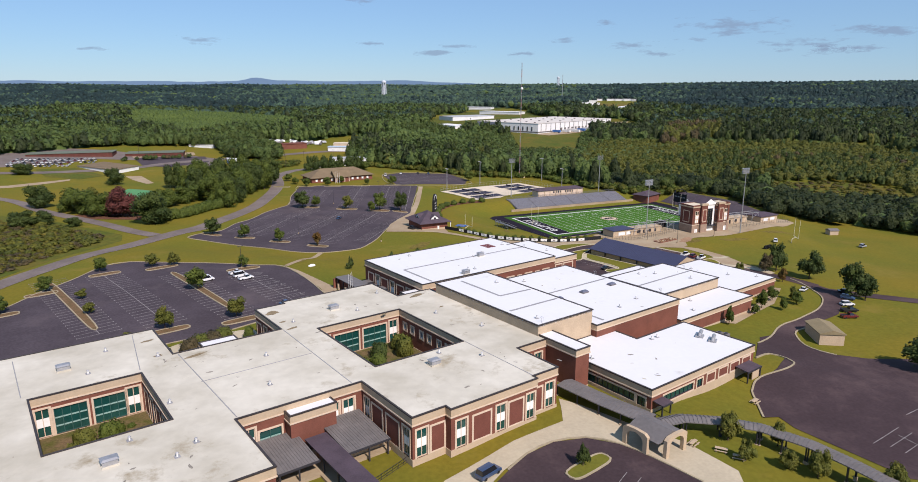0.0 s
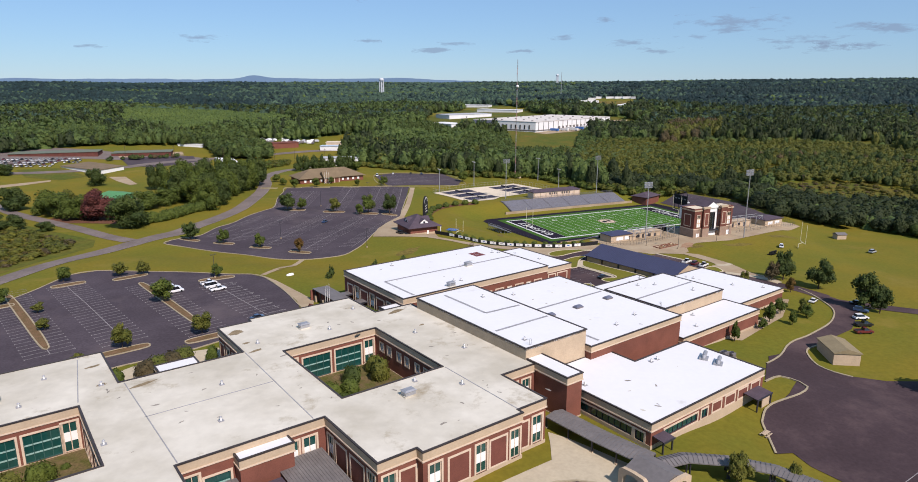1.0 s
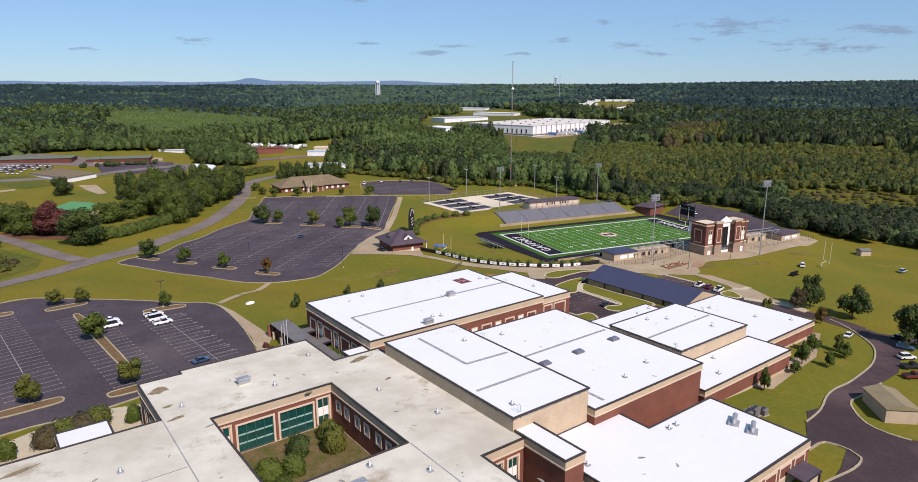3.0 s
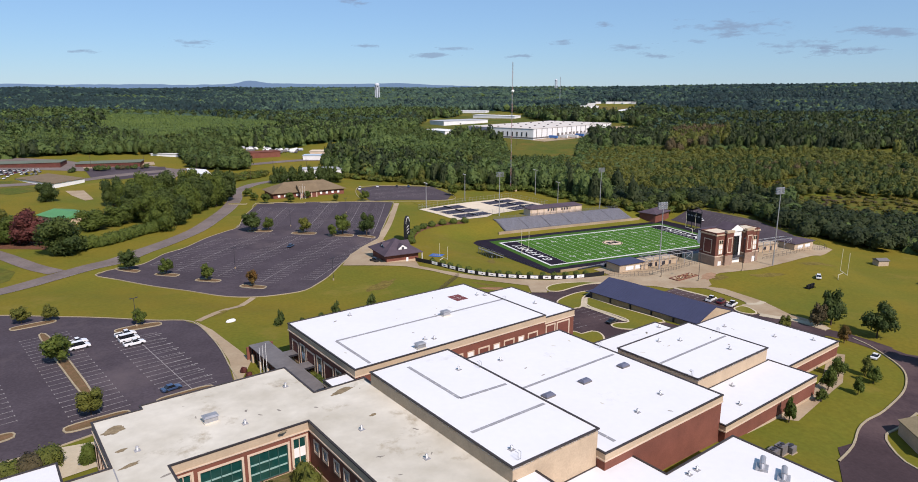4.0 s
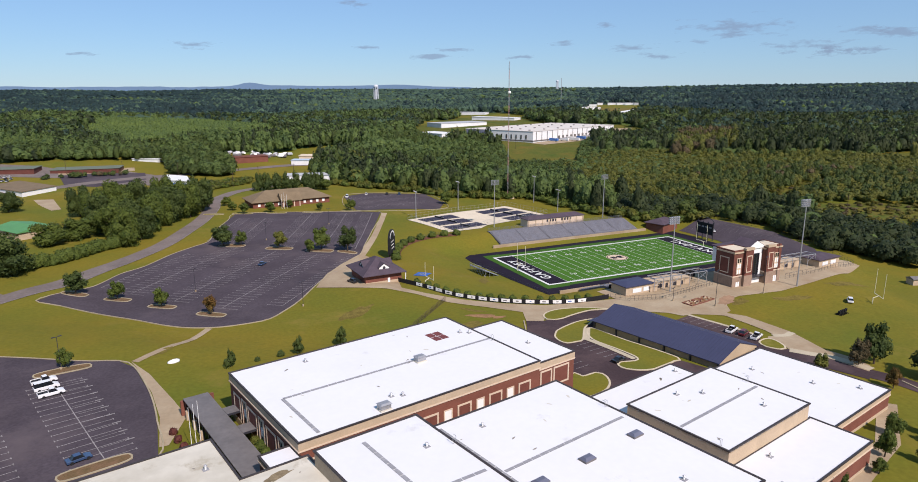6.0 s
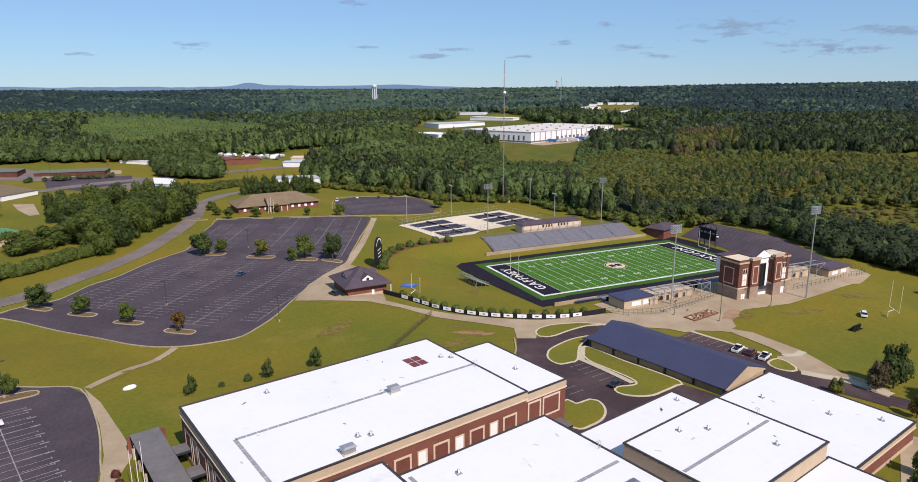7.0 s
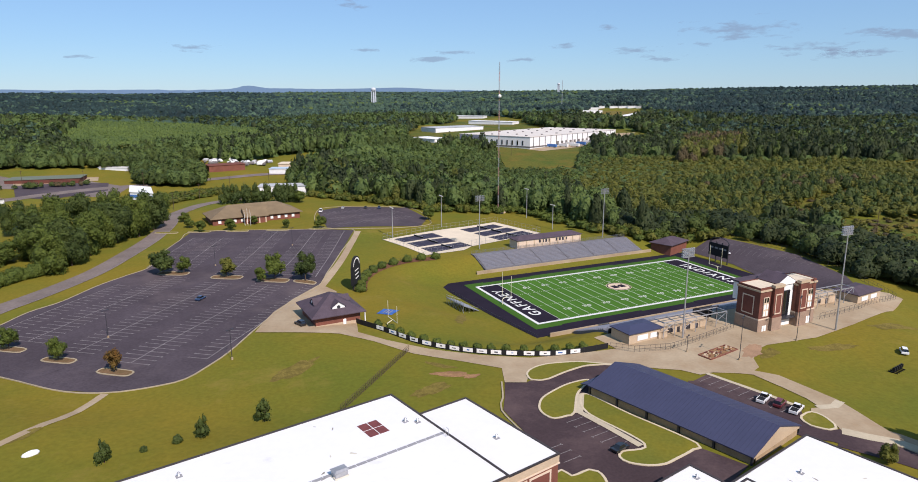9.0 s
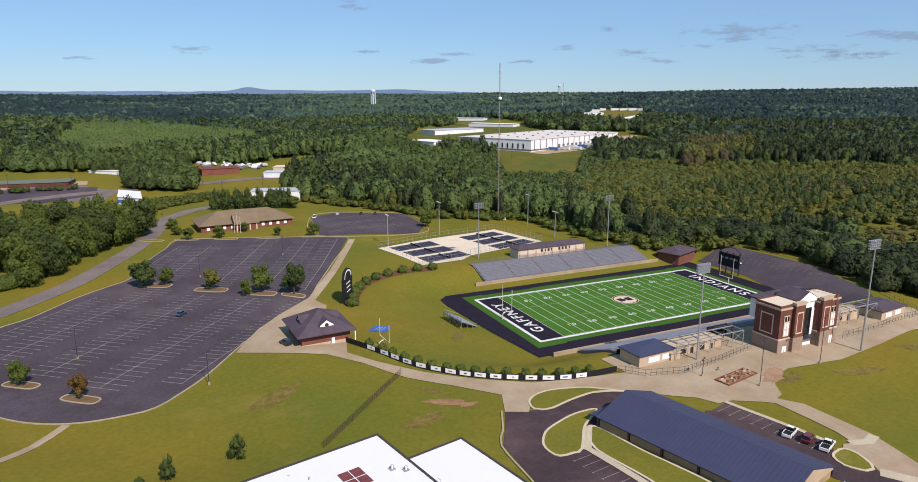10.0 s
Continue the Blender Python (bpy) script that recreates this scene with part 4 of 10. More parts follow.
b = Block("auditorium", "tall tan block auditorium with white flat roof", [(8.6, 15.9), (28.5, 15.9), (28.5, 60), (8.6, 60)], Z_SCHOOL, 24.3, wall=BLOCKWALL, frieze=0, base=0)
for p, q in zip(b.outline, b.outline[1:] + b.outline[:1]):
    b.face(p, q)
b.done()
b = Block("main_hall", "red brick main hall with bright white flat roof", [(28.5, 14), (64.9, 14), (64.9, 60.4), (28.5, 60.4)], Z_SCHOOL - 3, 20.4, frieze=1.4, base=0)
for p, q in zip(b.outline, b.outline[1:] + b.outline[:1]):
    b.face(p, q)
b.done()
GYM = [(9.2, 68), (67.3, 68), (67.3, 104.2), (9.2, 104.2)]
b = Block("gymnasium", "red brick gymnasium with bright white flat roof", GYM, Z_SCHOOL, 21.8)
seq = [("panel", 2.6 + i * 4.25, 2.9, 1.4, 5.2) if i % 2 == 0 else ("cream", 2.6 + i * 4.25, 1.7, 0.6, 5.2) for i in range(13)]
b.face(GYM[0], GYM[1], seq, 12.4)
b.face(GYM[1], GYM[2])
b.face(GYM[2], GYM[3], bays_two(58, "pwpwpwpwpw"))
b.face(GYM[3], GYM[0], [("panel", 4, 3.2, 1.2, 6.3), ("stack", 8.4, 2.0, 0.9, 6.6), ("panel", 13, 4.2, 1.2, 6.3), ("stack", 18, 2.0, 0.9, 6.6), ("panel", 23, 4.2, 1.2, 6.3), ("stack", 28, 2.0, 0.9, 6.6), ("panel", 32.5, 3.2, 1.2, 6.3)])
b.done()
EXT = [(67.3, 69.4), (80.2, 69.4), (80.2, 96), (67.3, 96)]
b = Block("gymnasium_annex", "red brick gymnasium annex with white flat roof", EXT, 8.6, 20.4)
b.face(EXT[0], EXT[1], [("panel", 3.6, 3.0, 5.2, 9.0), ("panel", 8.6, 4.4, 5.2, 9.0)])
b.face(EXT[1], EXT[2], [("panel", 5, 4, 5.2, 9.0), ("panel", 12, 4, 5.2, 9.0), ("panel", 19, 4, 5.2, 9.0)])
b.face(EXT[2], EXT[3])
b.done()
LINK = [(3.5, 63.8), (9.2, 63.8), (9.2, 72), (3.5, 72)]
b = Block("gymnasium_link", "low brick link building with white roof", LINK, Z_SCHOOL, 19.4, frieze=0.9, base=0)
for p, q in zip(b.outline, b.outline[1:] + b.outline[:1]):
    b.face(p, q)
b.done()
LOW = [(64.9, 12.6), (104.6, 12.6), (104.6, 24.6), (73, 24.6), (73, 47.5), (104.6, 47.5), (104.6, 59.2), (64.9, 59.2)]
b = Block("rear_low_wing", "low red brick wing with white flat roof", LOW, 8.5, 14.0, frieze=1.3, base=0.6)
for i in range(len(LOW)):
    b.face(LOW[i], LOW[(i + 1) % len(LOW)], [("panel", 10, 0.1, 1, 1.2)] if 0 else ())
b.done()
MID = [(73, 24.6), (103.4, 24.6), (103.4, 47.5), (73, 47.5)]
b = Block("rear_raised_hall", "tan block hall rising above the low wing", MID, 8.5, 17.6, wall=STONE, frieze=0, base=0)
for p, q in zip(MID, MID[1:] + MID[:1]):
    b.face(p, q)
b.done()
FARW = [(104.6, 20.3), (134.7, 20.3), (134.7, 52), (104.6, 52)]
b = Block("rear_end_wing", "low red brick end wing with white flat roof", FARW, 8.3, 13.1, frieze=1.2, base=0.6)
b.face(FARW[0], FARW[1])
b.face(FARW[1], FARW[2])
b.face(FARW[2], FARW[3])
b.face(FARW[3], FARW[0])
b.done()
FRONT = [(14.6, -14.2), (57.2, -14.2), (57.2, 6.8), (36.2, 6.8), (36.2, 15.9), (14.6, 15.9)]
b = Block("cafeteria_wing", "single-storey red brick wing with bright white roof", FRONT, 11.3, 17.0, frieze=1.6, base=0.8)
b.face(FRONT[0], FRONT[1], [("strip", 10.2, 11.5, 1.1, 2.9), ("door", 18.6, 2.2, 0.9, 3.0), ("panel", 23.3, 3.2, 1.2, 3.2), ("panel", 28.6, 3.6, 1.2, 3.2), ("panel", 33.8, 3.6, 1.2, 3.2), ("panel", 39.2, 3.4, 1.2, 3.2)])
b.face(FRONT[1], FRONT[2], [("panel", 10, 6, 1.2, 3.2)])
b.face(FRONT[2], FRONT[3])
b.face(FRONT[3], FRONT[4])
b.face(FRONT[4], FRONT[5])
b.face(FRONT[5], FRONT[0], [("strip", 17.5, 16, 1.0, 2.9), ("door", 27.4, 2.2, 0.2, 2.9)])
b.done()
STAIR = [(9.0, 3.4), (13.6, 3.4), (13.6, 16.6), (9.0, 16.6)]
b = Block("stair_tower", "narrow red brick stair tower with white roof", STAIR, 11.3, 21.8, frieze=1.5, base=0.5)
for p, q in zip(STAIR, STAIR[1:] + STAIR[:1]):
    b.face(p, q)
b.done()
VEST = [(-56.2, 17.0), (-46.5, 17.0), (-46.5, 22), (-56.2, 22)]
b = Block("entrance_block", "small red brick entrance block with white roof", VEST, Z_SCHOOL, 20.2, frieze=1.6, base=0)
for p, q in zip(VEST, VEST[1:] + VEST[:1]):
    b.face(p, q)
b.done()


# ---- football field ----
def flat(name, outline, z, mat, label, category="field marking"):
    bm = bmesh.new()
    bm.faces.new([bm.verts.new((x, y, z)) for x, y in outline])
    return part(name, bm, mat, None, label, IDENT, category, "structure")


def rect(x0, x1, y0, y1):
    return [(x0, y0), (x1, y0), (x1, y1), (x0, y1)]


flat("field_surround", [(-7, -12), (124, -12), (124, 63), (-6, 63), (-12.5, 57), (-13, 50), (-10.5, 15)], 0.08, FIELD_BLACK, "black rubber surround of the football field", "track")
flat("turf_apron", rect(-3.2, 115.5, -4, 56), 0.11, TURF_DARK, "green artificial turf apron", "turf")
for x0, x1, y0, y1 in ((8, 44, -7.2, -3.2), (70, 104, -7.2, -3.2), (6, 30, 55.2, 58.4), (76, 104, 55.2, 58.4)):
    flat("bench_area", rect(x0, x1, y0, y1), 0.13, FIELD_BLACK, "black bench area at the sideline", "field marking")
flat("football_turf", rect(0, 112, 0, 51.2), 0.14, TURF, "bright green artificial football turf", "turf")
X0, X1, Y0, Y1 = 1.2, 110.9, 1.2, 50.0
YARD = 0.9144
bm = boxes((0, 112, 0, 1.2, 0.141, 0.17), (0, 112, 50, 51.2, 0.141, 0.17), (0, 1.2, 1.2, 50, 0.141, 0.17), (110.8, 112, 1.2, 50, 0.141, 0.17))
part("field_border", bm, FIELD_WHITE, None, "broad white border of the field", IDENT, "field marking", "structure")
for a, b_ in ((X0, X0 + 9.14), (X1 - 9.14, X1 - 0.1)):
    flat("end_zone", rect(a, b_, Y0, Y1), 0.165, FIELD_BLACK, "black end zone", "field marking")
lines = bmesh.new()
for i in range(21):
    x = X0 + (10 + 5 * i) * YARD
    box(lines, x - 0.08, x + 0.08, Y0, Y1, 0.15, 0.172)
for i in range(1, 100):
    if i % 5:
        x = X0 + (10 + i) * YARD
        for y in (Y0 + 0.1, Y0 + 16.2, Y1 - 16.8, Y1 - 0.7):
            box(lines, x - 0.06, x + 0.06, y, y + 0.6, 0.15, 0.172)
part("yard_lines", lines, FIELD_WHITE, None, "white yard lines and hash marks", IDENT, "field marking", "structure")


def lettering(body, size, mat, m, label, stretch=1.0, thick=0.004, spacing=1.0):
    cu = bpy.data.curves.new("lettering", "FONT")
    cu.body, cu.size, cu.align_x, cu.align_y, cu.extrude, cu.offset = body, size, "CENTER", "CENTER", thick, 0.02 * size
    cu.space_character = spacing
    ob = new("lettering", cu)
    bpy.context.view_layer.update()
    me = bpy.data.meshes.new_from_object(ob.evaluated_get(bpy.context.evaluated_depsgraph_get()))
    bpy.data.objects.remove(ob)
    me.transform(Matrix.Diagonal((stretch, 1, 1, 1)))
    me.materials.clear()
    me.materials.append(mat)
    out = new("lettering", me)
    out.matrix_world = m
    return tagged(out, label, "lettering", "", "structure")


lettering("GAFFNEY", 6.2, FIELD_WHITE, pose(X0 + 4.6, 25.6, 0.185, 0, 0, 90), "white block letters GAFFNEY in the end zone", 1.05, spacing=1.32)
lettering("INDIANS", 6.2, FIELD_WHITE, pose(X1 - 4.6, 25.6, 0.185, 0, 0, -90), "white block letters INDIANS in the end zone", 1.05, spacing=1.32)
for i, num in enumerate((10, 20, 30, 40, 50, 40, 30, 20, 10)):
    x = X0 + (20 + 10 * i) * YARD
    for y, turn in ((Y0 + 9, 0), (Y1 - 9, 180)):
        lettering(str(num)[0] + " " + str(num)[1], 2.6, FIELD_WHITE, pose(x, y, 0.185, 0, 0, turn), "white yard number %d on the turf" % num, 1.1)


def disc(x, y, r0, r1, z, n=40, sy=1.0):
    bm = bmesh.new()
    outer = [bm.verts.new((x + r1 * math.cos(2 * math.pi * i / n), y + sy * r1 * math.sin(2 * math.pi * i / n), z)) for i in range(n)]
    if r0:
        inner = [bm.verts.new((x + r0 * math.cos(2 * math.pi * i / n), y + sy * r0 * math.sin(2 * math.pi * i / n), z)) for i in range(n)]
        for i in range(n):
            bm.faces.new((inner[i], inner[(i + 1) % n], outer[(i + 1) % n], outer[i]))
    else:
        bm.faces.new(outer)
    return bm


part("midfield_emblem", disc(56, 25.6, 0, 5.4, 0.176), CREAM, None, "round tan and black emblem at midfield", IDENT, "field marking", "structure")
part("midfield_emblem_ring", disc(56, 25.6, 4.6, 5.1, 0.184), FIELD_BLACK, None, "black ring of the midfield emblem", IDENT, "field marking", "structure")
part("midfield_emblem_shape", boxes((52.8, 55.4, 24, 27.6, 0.178, 0.186), (56.4, 59.2, 24, 27.6, 0.178, 0.186), (54.6, 57.4, 25.2, 26.2, 0.178, 0.187)), FIELD_BLACK, None, "black angular shape in the midfield emblem", IDENT, "field marking", "structure")


def goal_post(x, y, z, turn, label, group="goal posts", top=12.2):
    g = thing("goal_post", label, "goal post", (x, y, z), turn, group)
    m = pose(x, y, z, 0, 0, turn)
    bm = bmesh.new()
    tube(bm, (-1.8, 0, 0), (-1.8, 0, 2.2), 0.16)
    tube(bm, (-1.8, 0, 2.2), (0, 0, 3.05), 0.14)
    part("stem", bm, PAINT_POST, g, "", m)
    bm = bmesh.new()
    tube(bm, (0, -3.55, 3.05), (0, 3.55, 3.05), 0.12)
    part("crossbar", bm, PAINT_POST, g, "", m)
    for s in (-3.55, 3.55):
        bm = bmesh.new()
        tube(bm, (0, s, 3.05), (0, s, top), 0.08)
        part("upright", bm, PAINT_POST, g, "", m)
    return g


PAINT_POST = material("pale_post_paint", (0.62, 0.58, 0.42), 0.5, var=0.1)
goal_post(X0, 25.6, 0.1, 0, "tall pale goal post behind the end zone")
goal_post(X1, 25.6, 0.1, 180, "tall pale goal post behind the end zone")
goal_post(-54.4, 1.2, gz(-54.4, 1.2), 5, "pale practice goal post on the lawn", top=8.6)
goal_post(84, -86, gz(84, -86), -35, "pale practice goal post on the practice field")
sheet("blue_ground_sign", [(-54.0, 20), (-49.6, 16.4), (-45.2, 20.8), (-49.8, 24.6)], PAINT_BLUE, 0.12, "blue painted patch on the grass", "field marking")
for k in (-1.1, 0.0, 1.1):
    bm = bmesh.new()
    ribbon(bm, [Vector((-50.8 + k * 0.75, 19.4 - k * 0.6)), Vector((-48.4 + k * 0.75, 21.8 - k * 0.6))], 0.45, 0.16)
    part("print_bar", bm, PAINT, None, "white unreadable print on the blue patch", IDENT, "field marking", "structure")


# ---- stands ----
def stand(name, label, x0, x1, y_front, y_back, z_front, z_back, rows, seat_mat, wall_mat):
    t = thing(name, label, "bleachers", ((x0 + x1) / 2, (y_front + y_back) / 2, z_front))
    dy, dz = (y_back - y_front) / rows, (z_back - z_front) / rows
    bm = bmesh.new()
    sec = [(y_front, z_front - 2.5)]
    for i in range(rows):
        sec += [(y_front + i * dy, z_front + i * dz), (y_front + (i + 1) * dy, z_front + i * dz)]
    sec += [(y_back, z_back), (y_back + (dy * 3), z_back), (y_back + dy * 3, z_front - 2.5)]
    for x in (x0, x1):
        bm.faces.new([bm.verts.new((x, y, z)) for y, z in sec])
    n = len(sec)
    for i in range(n):
        (ya, za), (yb, zb) = sec[i], sec[(i + 1) % n]
        bm.faces.new([bm.verts.new(p) for p in ((x0, ya, za), (x1, ya, za), (x1, yb, zb), (x0, yb, zb))])
    part("steps", bm, wall_mat, t, "stepped concrete base")
    for i in range(rows):
        y, z = y_front + (i + 0.55) * dy, z_front + i * dz
        for a in np.arange(x0 + 0.6, x1 - 6, 15.0):
            b_ = min(a + 14.4, x1 - 0.6)
            bm = bmesh.new()
            sec = [(y, z), (y, z + 0.30), (y - dy * 0.06, z + 0.30), (y - dy * 0.06, z + 0.42), (y + dy * 0.42, z + 0.42), (y + dy * 0.42, z + 0.30), (y + dy * 0.05, z + 0.30), (y + dy * 0.05, z)]
            ends = [[bm.verts.new((x, p, q)) for p, q in sec] for x in (a, b_)]
            bm.faces.new(ends[0]), bm.faces.new(ends[1][::-1])
            for k in range(8):
                bm.faces.new((ends[0][k], ends[1][k], ends[1][(k + 1) % 8], ends[0][(k + 1) % 8]))
            part("bench", bm, seat_mat, t, "long grey aluminium bench")
    return t


def railing(name, pts, height, label, mat, every=2.4, bars=3, ground=False):
    r = thing(name, label, "railing", (*pts[0][:2], pts[0][2]))
    for a, b_ in zip(pts, pts[1:]):
        a, b_ = Vector(a), Vector(b_)
        k = max(1, int((b_ - a).length / every))
        for i in range(k + 1):
            p = a.lerp(b_, i / k)
            bm = bmesh.new()
            tube(bm, p, p + Vector((0, 0, height)), 0.05, n=5)
            part("post", bm, mat, r)
        for j in range(bars):
            bm = bmesh.new()
            z = Vector((0, 0, height * (j + 1) / bars))
            slant_box(bm, a + z, b_ + z, 0.035, 0.035)
            part("rail", bm, mat, r)
    return r


GREY_STEP = material("grey_stand_deck", (0.17, 0.165, 0.18), 0.8, var=0.2, scale=0.3, fine=2, spec=0.2)
RAIL_GREY = material("grey_rail_paint", (0.16, 0.17, 0.2), 0.5, var=0.1, metal=0.3)
stand("home_bleachers", "concrete home stand with grey bench rows", 6, 106, -13.5, -29, 1.4, 7.4, 15, ALU, GREY_STEP)
stand("visitor_bleachers", "grey aluminium visitor stand with tan front wall", 13, 103, 67, 79, 2.6, 6.4, 11, ALU, GREY_STEP)
bm = boxes((8, 108, 65.6, 66.2, -0.5, 2.4))
part("stand_front_wall", bm, CONCRETE, None, "low tan retaining wall before the visitor stand", IDENT, "wall", "structure")
bm = boxes((-3, 108, -12.9, -12.4, -0.5, 1.7))
part("retaining_wall", bm, CONCRETE, None, "low tan retaining wall of the field", IDENT, "wall", "structure")
railing("stand_railing", [(6, -31.6, 7.5), (106, -31.6, 7.5)], 1.3, "dark railing along the back of the home stand", RAIL_GREY)
railing("stand_railing", [(13, 81.5, 6.5), (103, 81.5, 6.5)], 1.4, "dark railing along the back of the visitor stand", RAIL_GREY)
railing("field_fence", [(-12.8, 48, 0.1), (-10.6, 15, 0.1), (-7.2, -11.6, 0.1)], 1.2, "low dark fence round the field end", METAL_DARK)


def gabled(name, label, category, x, y, w, d, h, turn, wall_mat, roof_mat, pitch=2.2, over=0.5, z=None, hip=True, extras=None):
    """A small building with a hipped or gabled roof."""
    z = gz(x, y) if z is None else z
    t = thing(name, label, category, (x, y, z), turn)
    m = pose(x, y, z, 0, 0, turn)
    part("wall", boxes((-w / 2, w / 2, -d / 2, d / 2, -1, h)), wall_mat, t, "", m)
    bm = bmesh.new()
    W, D = w / 2 + over, d / 2 + over
    base = [bm.verts.new(p) for p in ((-W, -D, h), (W, -D, h), (W, D, h), (-W, D, h))]
    low = [bm.verts.new(p) for p in ((-W, -D, h - 0.25), (W, -D, h - 0.25), (W, D, h - 0.25), (-W, D, h - 0.25))]
    run = min(D, W) if hip else 0
    if W >= D:
        r = [bm.verts.new((-W + run, 0, h + pitch)), bm.verts.new((W - run + (0.01 if run == W else 0), 0, h + pitch))]
        fs = ((base[0], base[1], r[1], r[0]), (base[1], base[2], r[1]), (base[2], base[3], r[0], r[1]), (base[3], base[0], r[0]))
    else:
        r = [bm.verts.new((0, -D + run, h + pitch)), bm.verts.new((0, D - run, h + pitch))]
        fs = ((base[0], base[1], r[0]), (base[1], base[2], r[1], r[0]), (base[2], base[3], r[1]), (base[3], base[0], r[0], r[1]))
    for f in fs:
        bm.faces.new(f)
    for i in range(4):
        bm.faces.new((low[i], low[(i + 1) % 4], base[(i + 1) % 4], base[i]))
    bm.faces.new(low[::-1])
    part("roof", bm, roof_mat, t, "", m)
    for nm, rows, mat in extras or ():
        for r_ in rows:
            part(nm, boxes(r_), mat, t, "", m)
    return t


gabled("ticket_pavilion", "brick ticket pavilion with dark hipped roof and white dormers", "pavilion", -70.4, 18.6, 15.0, 16.8, 4.2, 3, BRICK, ROOF_PURPLE, 5.0, 1.7, extras=[
    ("door", [(1.6, 2.6, -8.56, -8.38, 0, 2.1)], WHITE_PAINT), ("plinth", [(-7.5, 1.5, -8.5, -8.38, 0, 1.1), (2.7, 7.5, -8.5, -8.38, 0, 1.1)], STONE), ("post", [(8.6, 8.9, -9.7, -9.4, 0, 4.0), (8.6, 8.9, 9.4, 9.7, 0, 4.0)], WHITE_PAINT)])
pav = pose(-70.4, 18.6, gz(-70.4, 18.6), 0, 0, 3)


def dormer(x, y, turn, label):
    """A white gabled dormer on the pavilion roof."""
    t = thing("roof_dormer", label, "dormer", (pav @ Vector((x, y, 5.0))), 3 + turn)
    m = pav @ pose(x, y, 0, 0, 0, turn)
    bm = bmesh.new()
    prof = [(-2.1, 4.5), (2.1, 4.5), (2.1, 6.3), (0, 7.8), (-2.1, 6.3)]
    a, c = [bm.verts.new((p, -1.4, q)) for p, q in prof], [bm.verts.new((p, 2.4, q)) for p, q in prof]
    bm.faces.new(a), bm.faces.new(c[::-1])
    for k in range(5):
        bm.faces.new((a[k], a[(k + 1) % 5], c[(k + 1) % 5], c[k]))
    part("front", bm, WHITE_PAINT, t, "white gable front", m)
    for sd in (-1, 1):
        bm = bmesh.new()
        q = [(0, -1.7, 7.97), (sd * 2.45, -1.7, 6.22), (sd * 2.45, 2.4, 6.22), (0, 2.4, 7.97)]
        vs = [bm.verts.new(p) for p in q] + [bm.verts.new((p[0], p[1], p[2] - 0.12)) for p in q]
        for f in ((0, 1, 2, 3), (7, 6, 5, 4), (0, 4, 5, 1), (1, 5, 6, 2), (2, 6, 7, 3), (3, 7, 4, 0)):
            bm.faces.new([vs[k] for k in f])
        part("roof_slope", bm, ROOF_PURPLE, t, "", m)
    bm = bmesh.new()
    tube(bm, (0, -1.46, 6.1), (0, -1.38, 6.1), 0.6, 0.6, 14)
    part("round_louvre", bm, METAL_DARK, t, "dark round louvre", m)


dormer(0.6, -6.0, 0, "white gabled dormer with a round louvre on the pavilion roof")
dormer(-4.6, 0.0, -90, "white gabled dormer on the side of the pavilion roof")
dormer(4.6, 0.0, 90, "white gabled dormer on the far side of the pavilion roof")
gabled("concession_building", "tan block concession building with navy metal roof", "building", 11.5, -39, 13, 8, 3.6, 3, BLOCKWALL, ROOF_NAVY, 0.8, 0.5, extras=[("shutter", [(-3.2, 1.0, -4.1, -3.98, 0.8, 2.4), (2.0, 6.2, -4.1, -3.98, 0.8, 2.4)], WHITE_METAL)])
gabled("field_house", "brick field house with dark hipped roof", "building", 120, 66, 17, 11, 4.4, 20, BRICK, ROOF_PURPLE, 2.4, 1.0, z=gz(120, 66))
gabled("restroom_building", "tan block restroom building with dark roof", "building", 112.5, -41, 15, 9, 3.6, 6, BLOCKWALL, ROOF_PURPLE, 1.2, 0.6, extras=[("shutter", [(-5, -1, -4.6, -4.48, 0.8, 2.4), (1, 5, -4.6, -4.48, 0.8, 2.4)], WHITE_METAL)])
t = gabled("press_box", "long tan press box with dark roof behind the visitor stand", "building", 57, 86, 38, 7.5, 4.2, 1, CREAM, ROOF_PURPLE, 1.5, 0.5, z=6.2, extras=[("pilaster", [(-18.6 + i * 4.6, -18.0 + i * 4.6, -3.95, -3.72, 0, 4.1) for i in range(9)], STONE), ("print_bar", [(-6.5 + i * 1.9, -5.4 + i * 1.9, -3.86, -3.74, 2.0, 3.4) for i in range(4)] + [(3.5 + i * 1.9, 4.6 + i * 1.9, -3.86, -3.74, 2.0, 3.4) for i in range(4)], METAL_DARK)])

# shed, hall and office
gabled("storage_shed", "tan metal storage shed with low roof", "shed", -21.6, -179.6, 7.0, 10.5, 3.6, -31, BLOCKWALL, ROOF_TAN, 1.1, 0.3, hip=False)
gabled("small_shed", "small tan shed at the practice field", "shed", 135, -69, 5, 4, 2.6, -20, BLOCKWALL, GREY_METAL, 0.8, 0.3, hip=False)


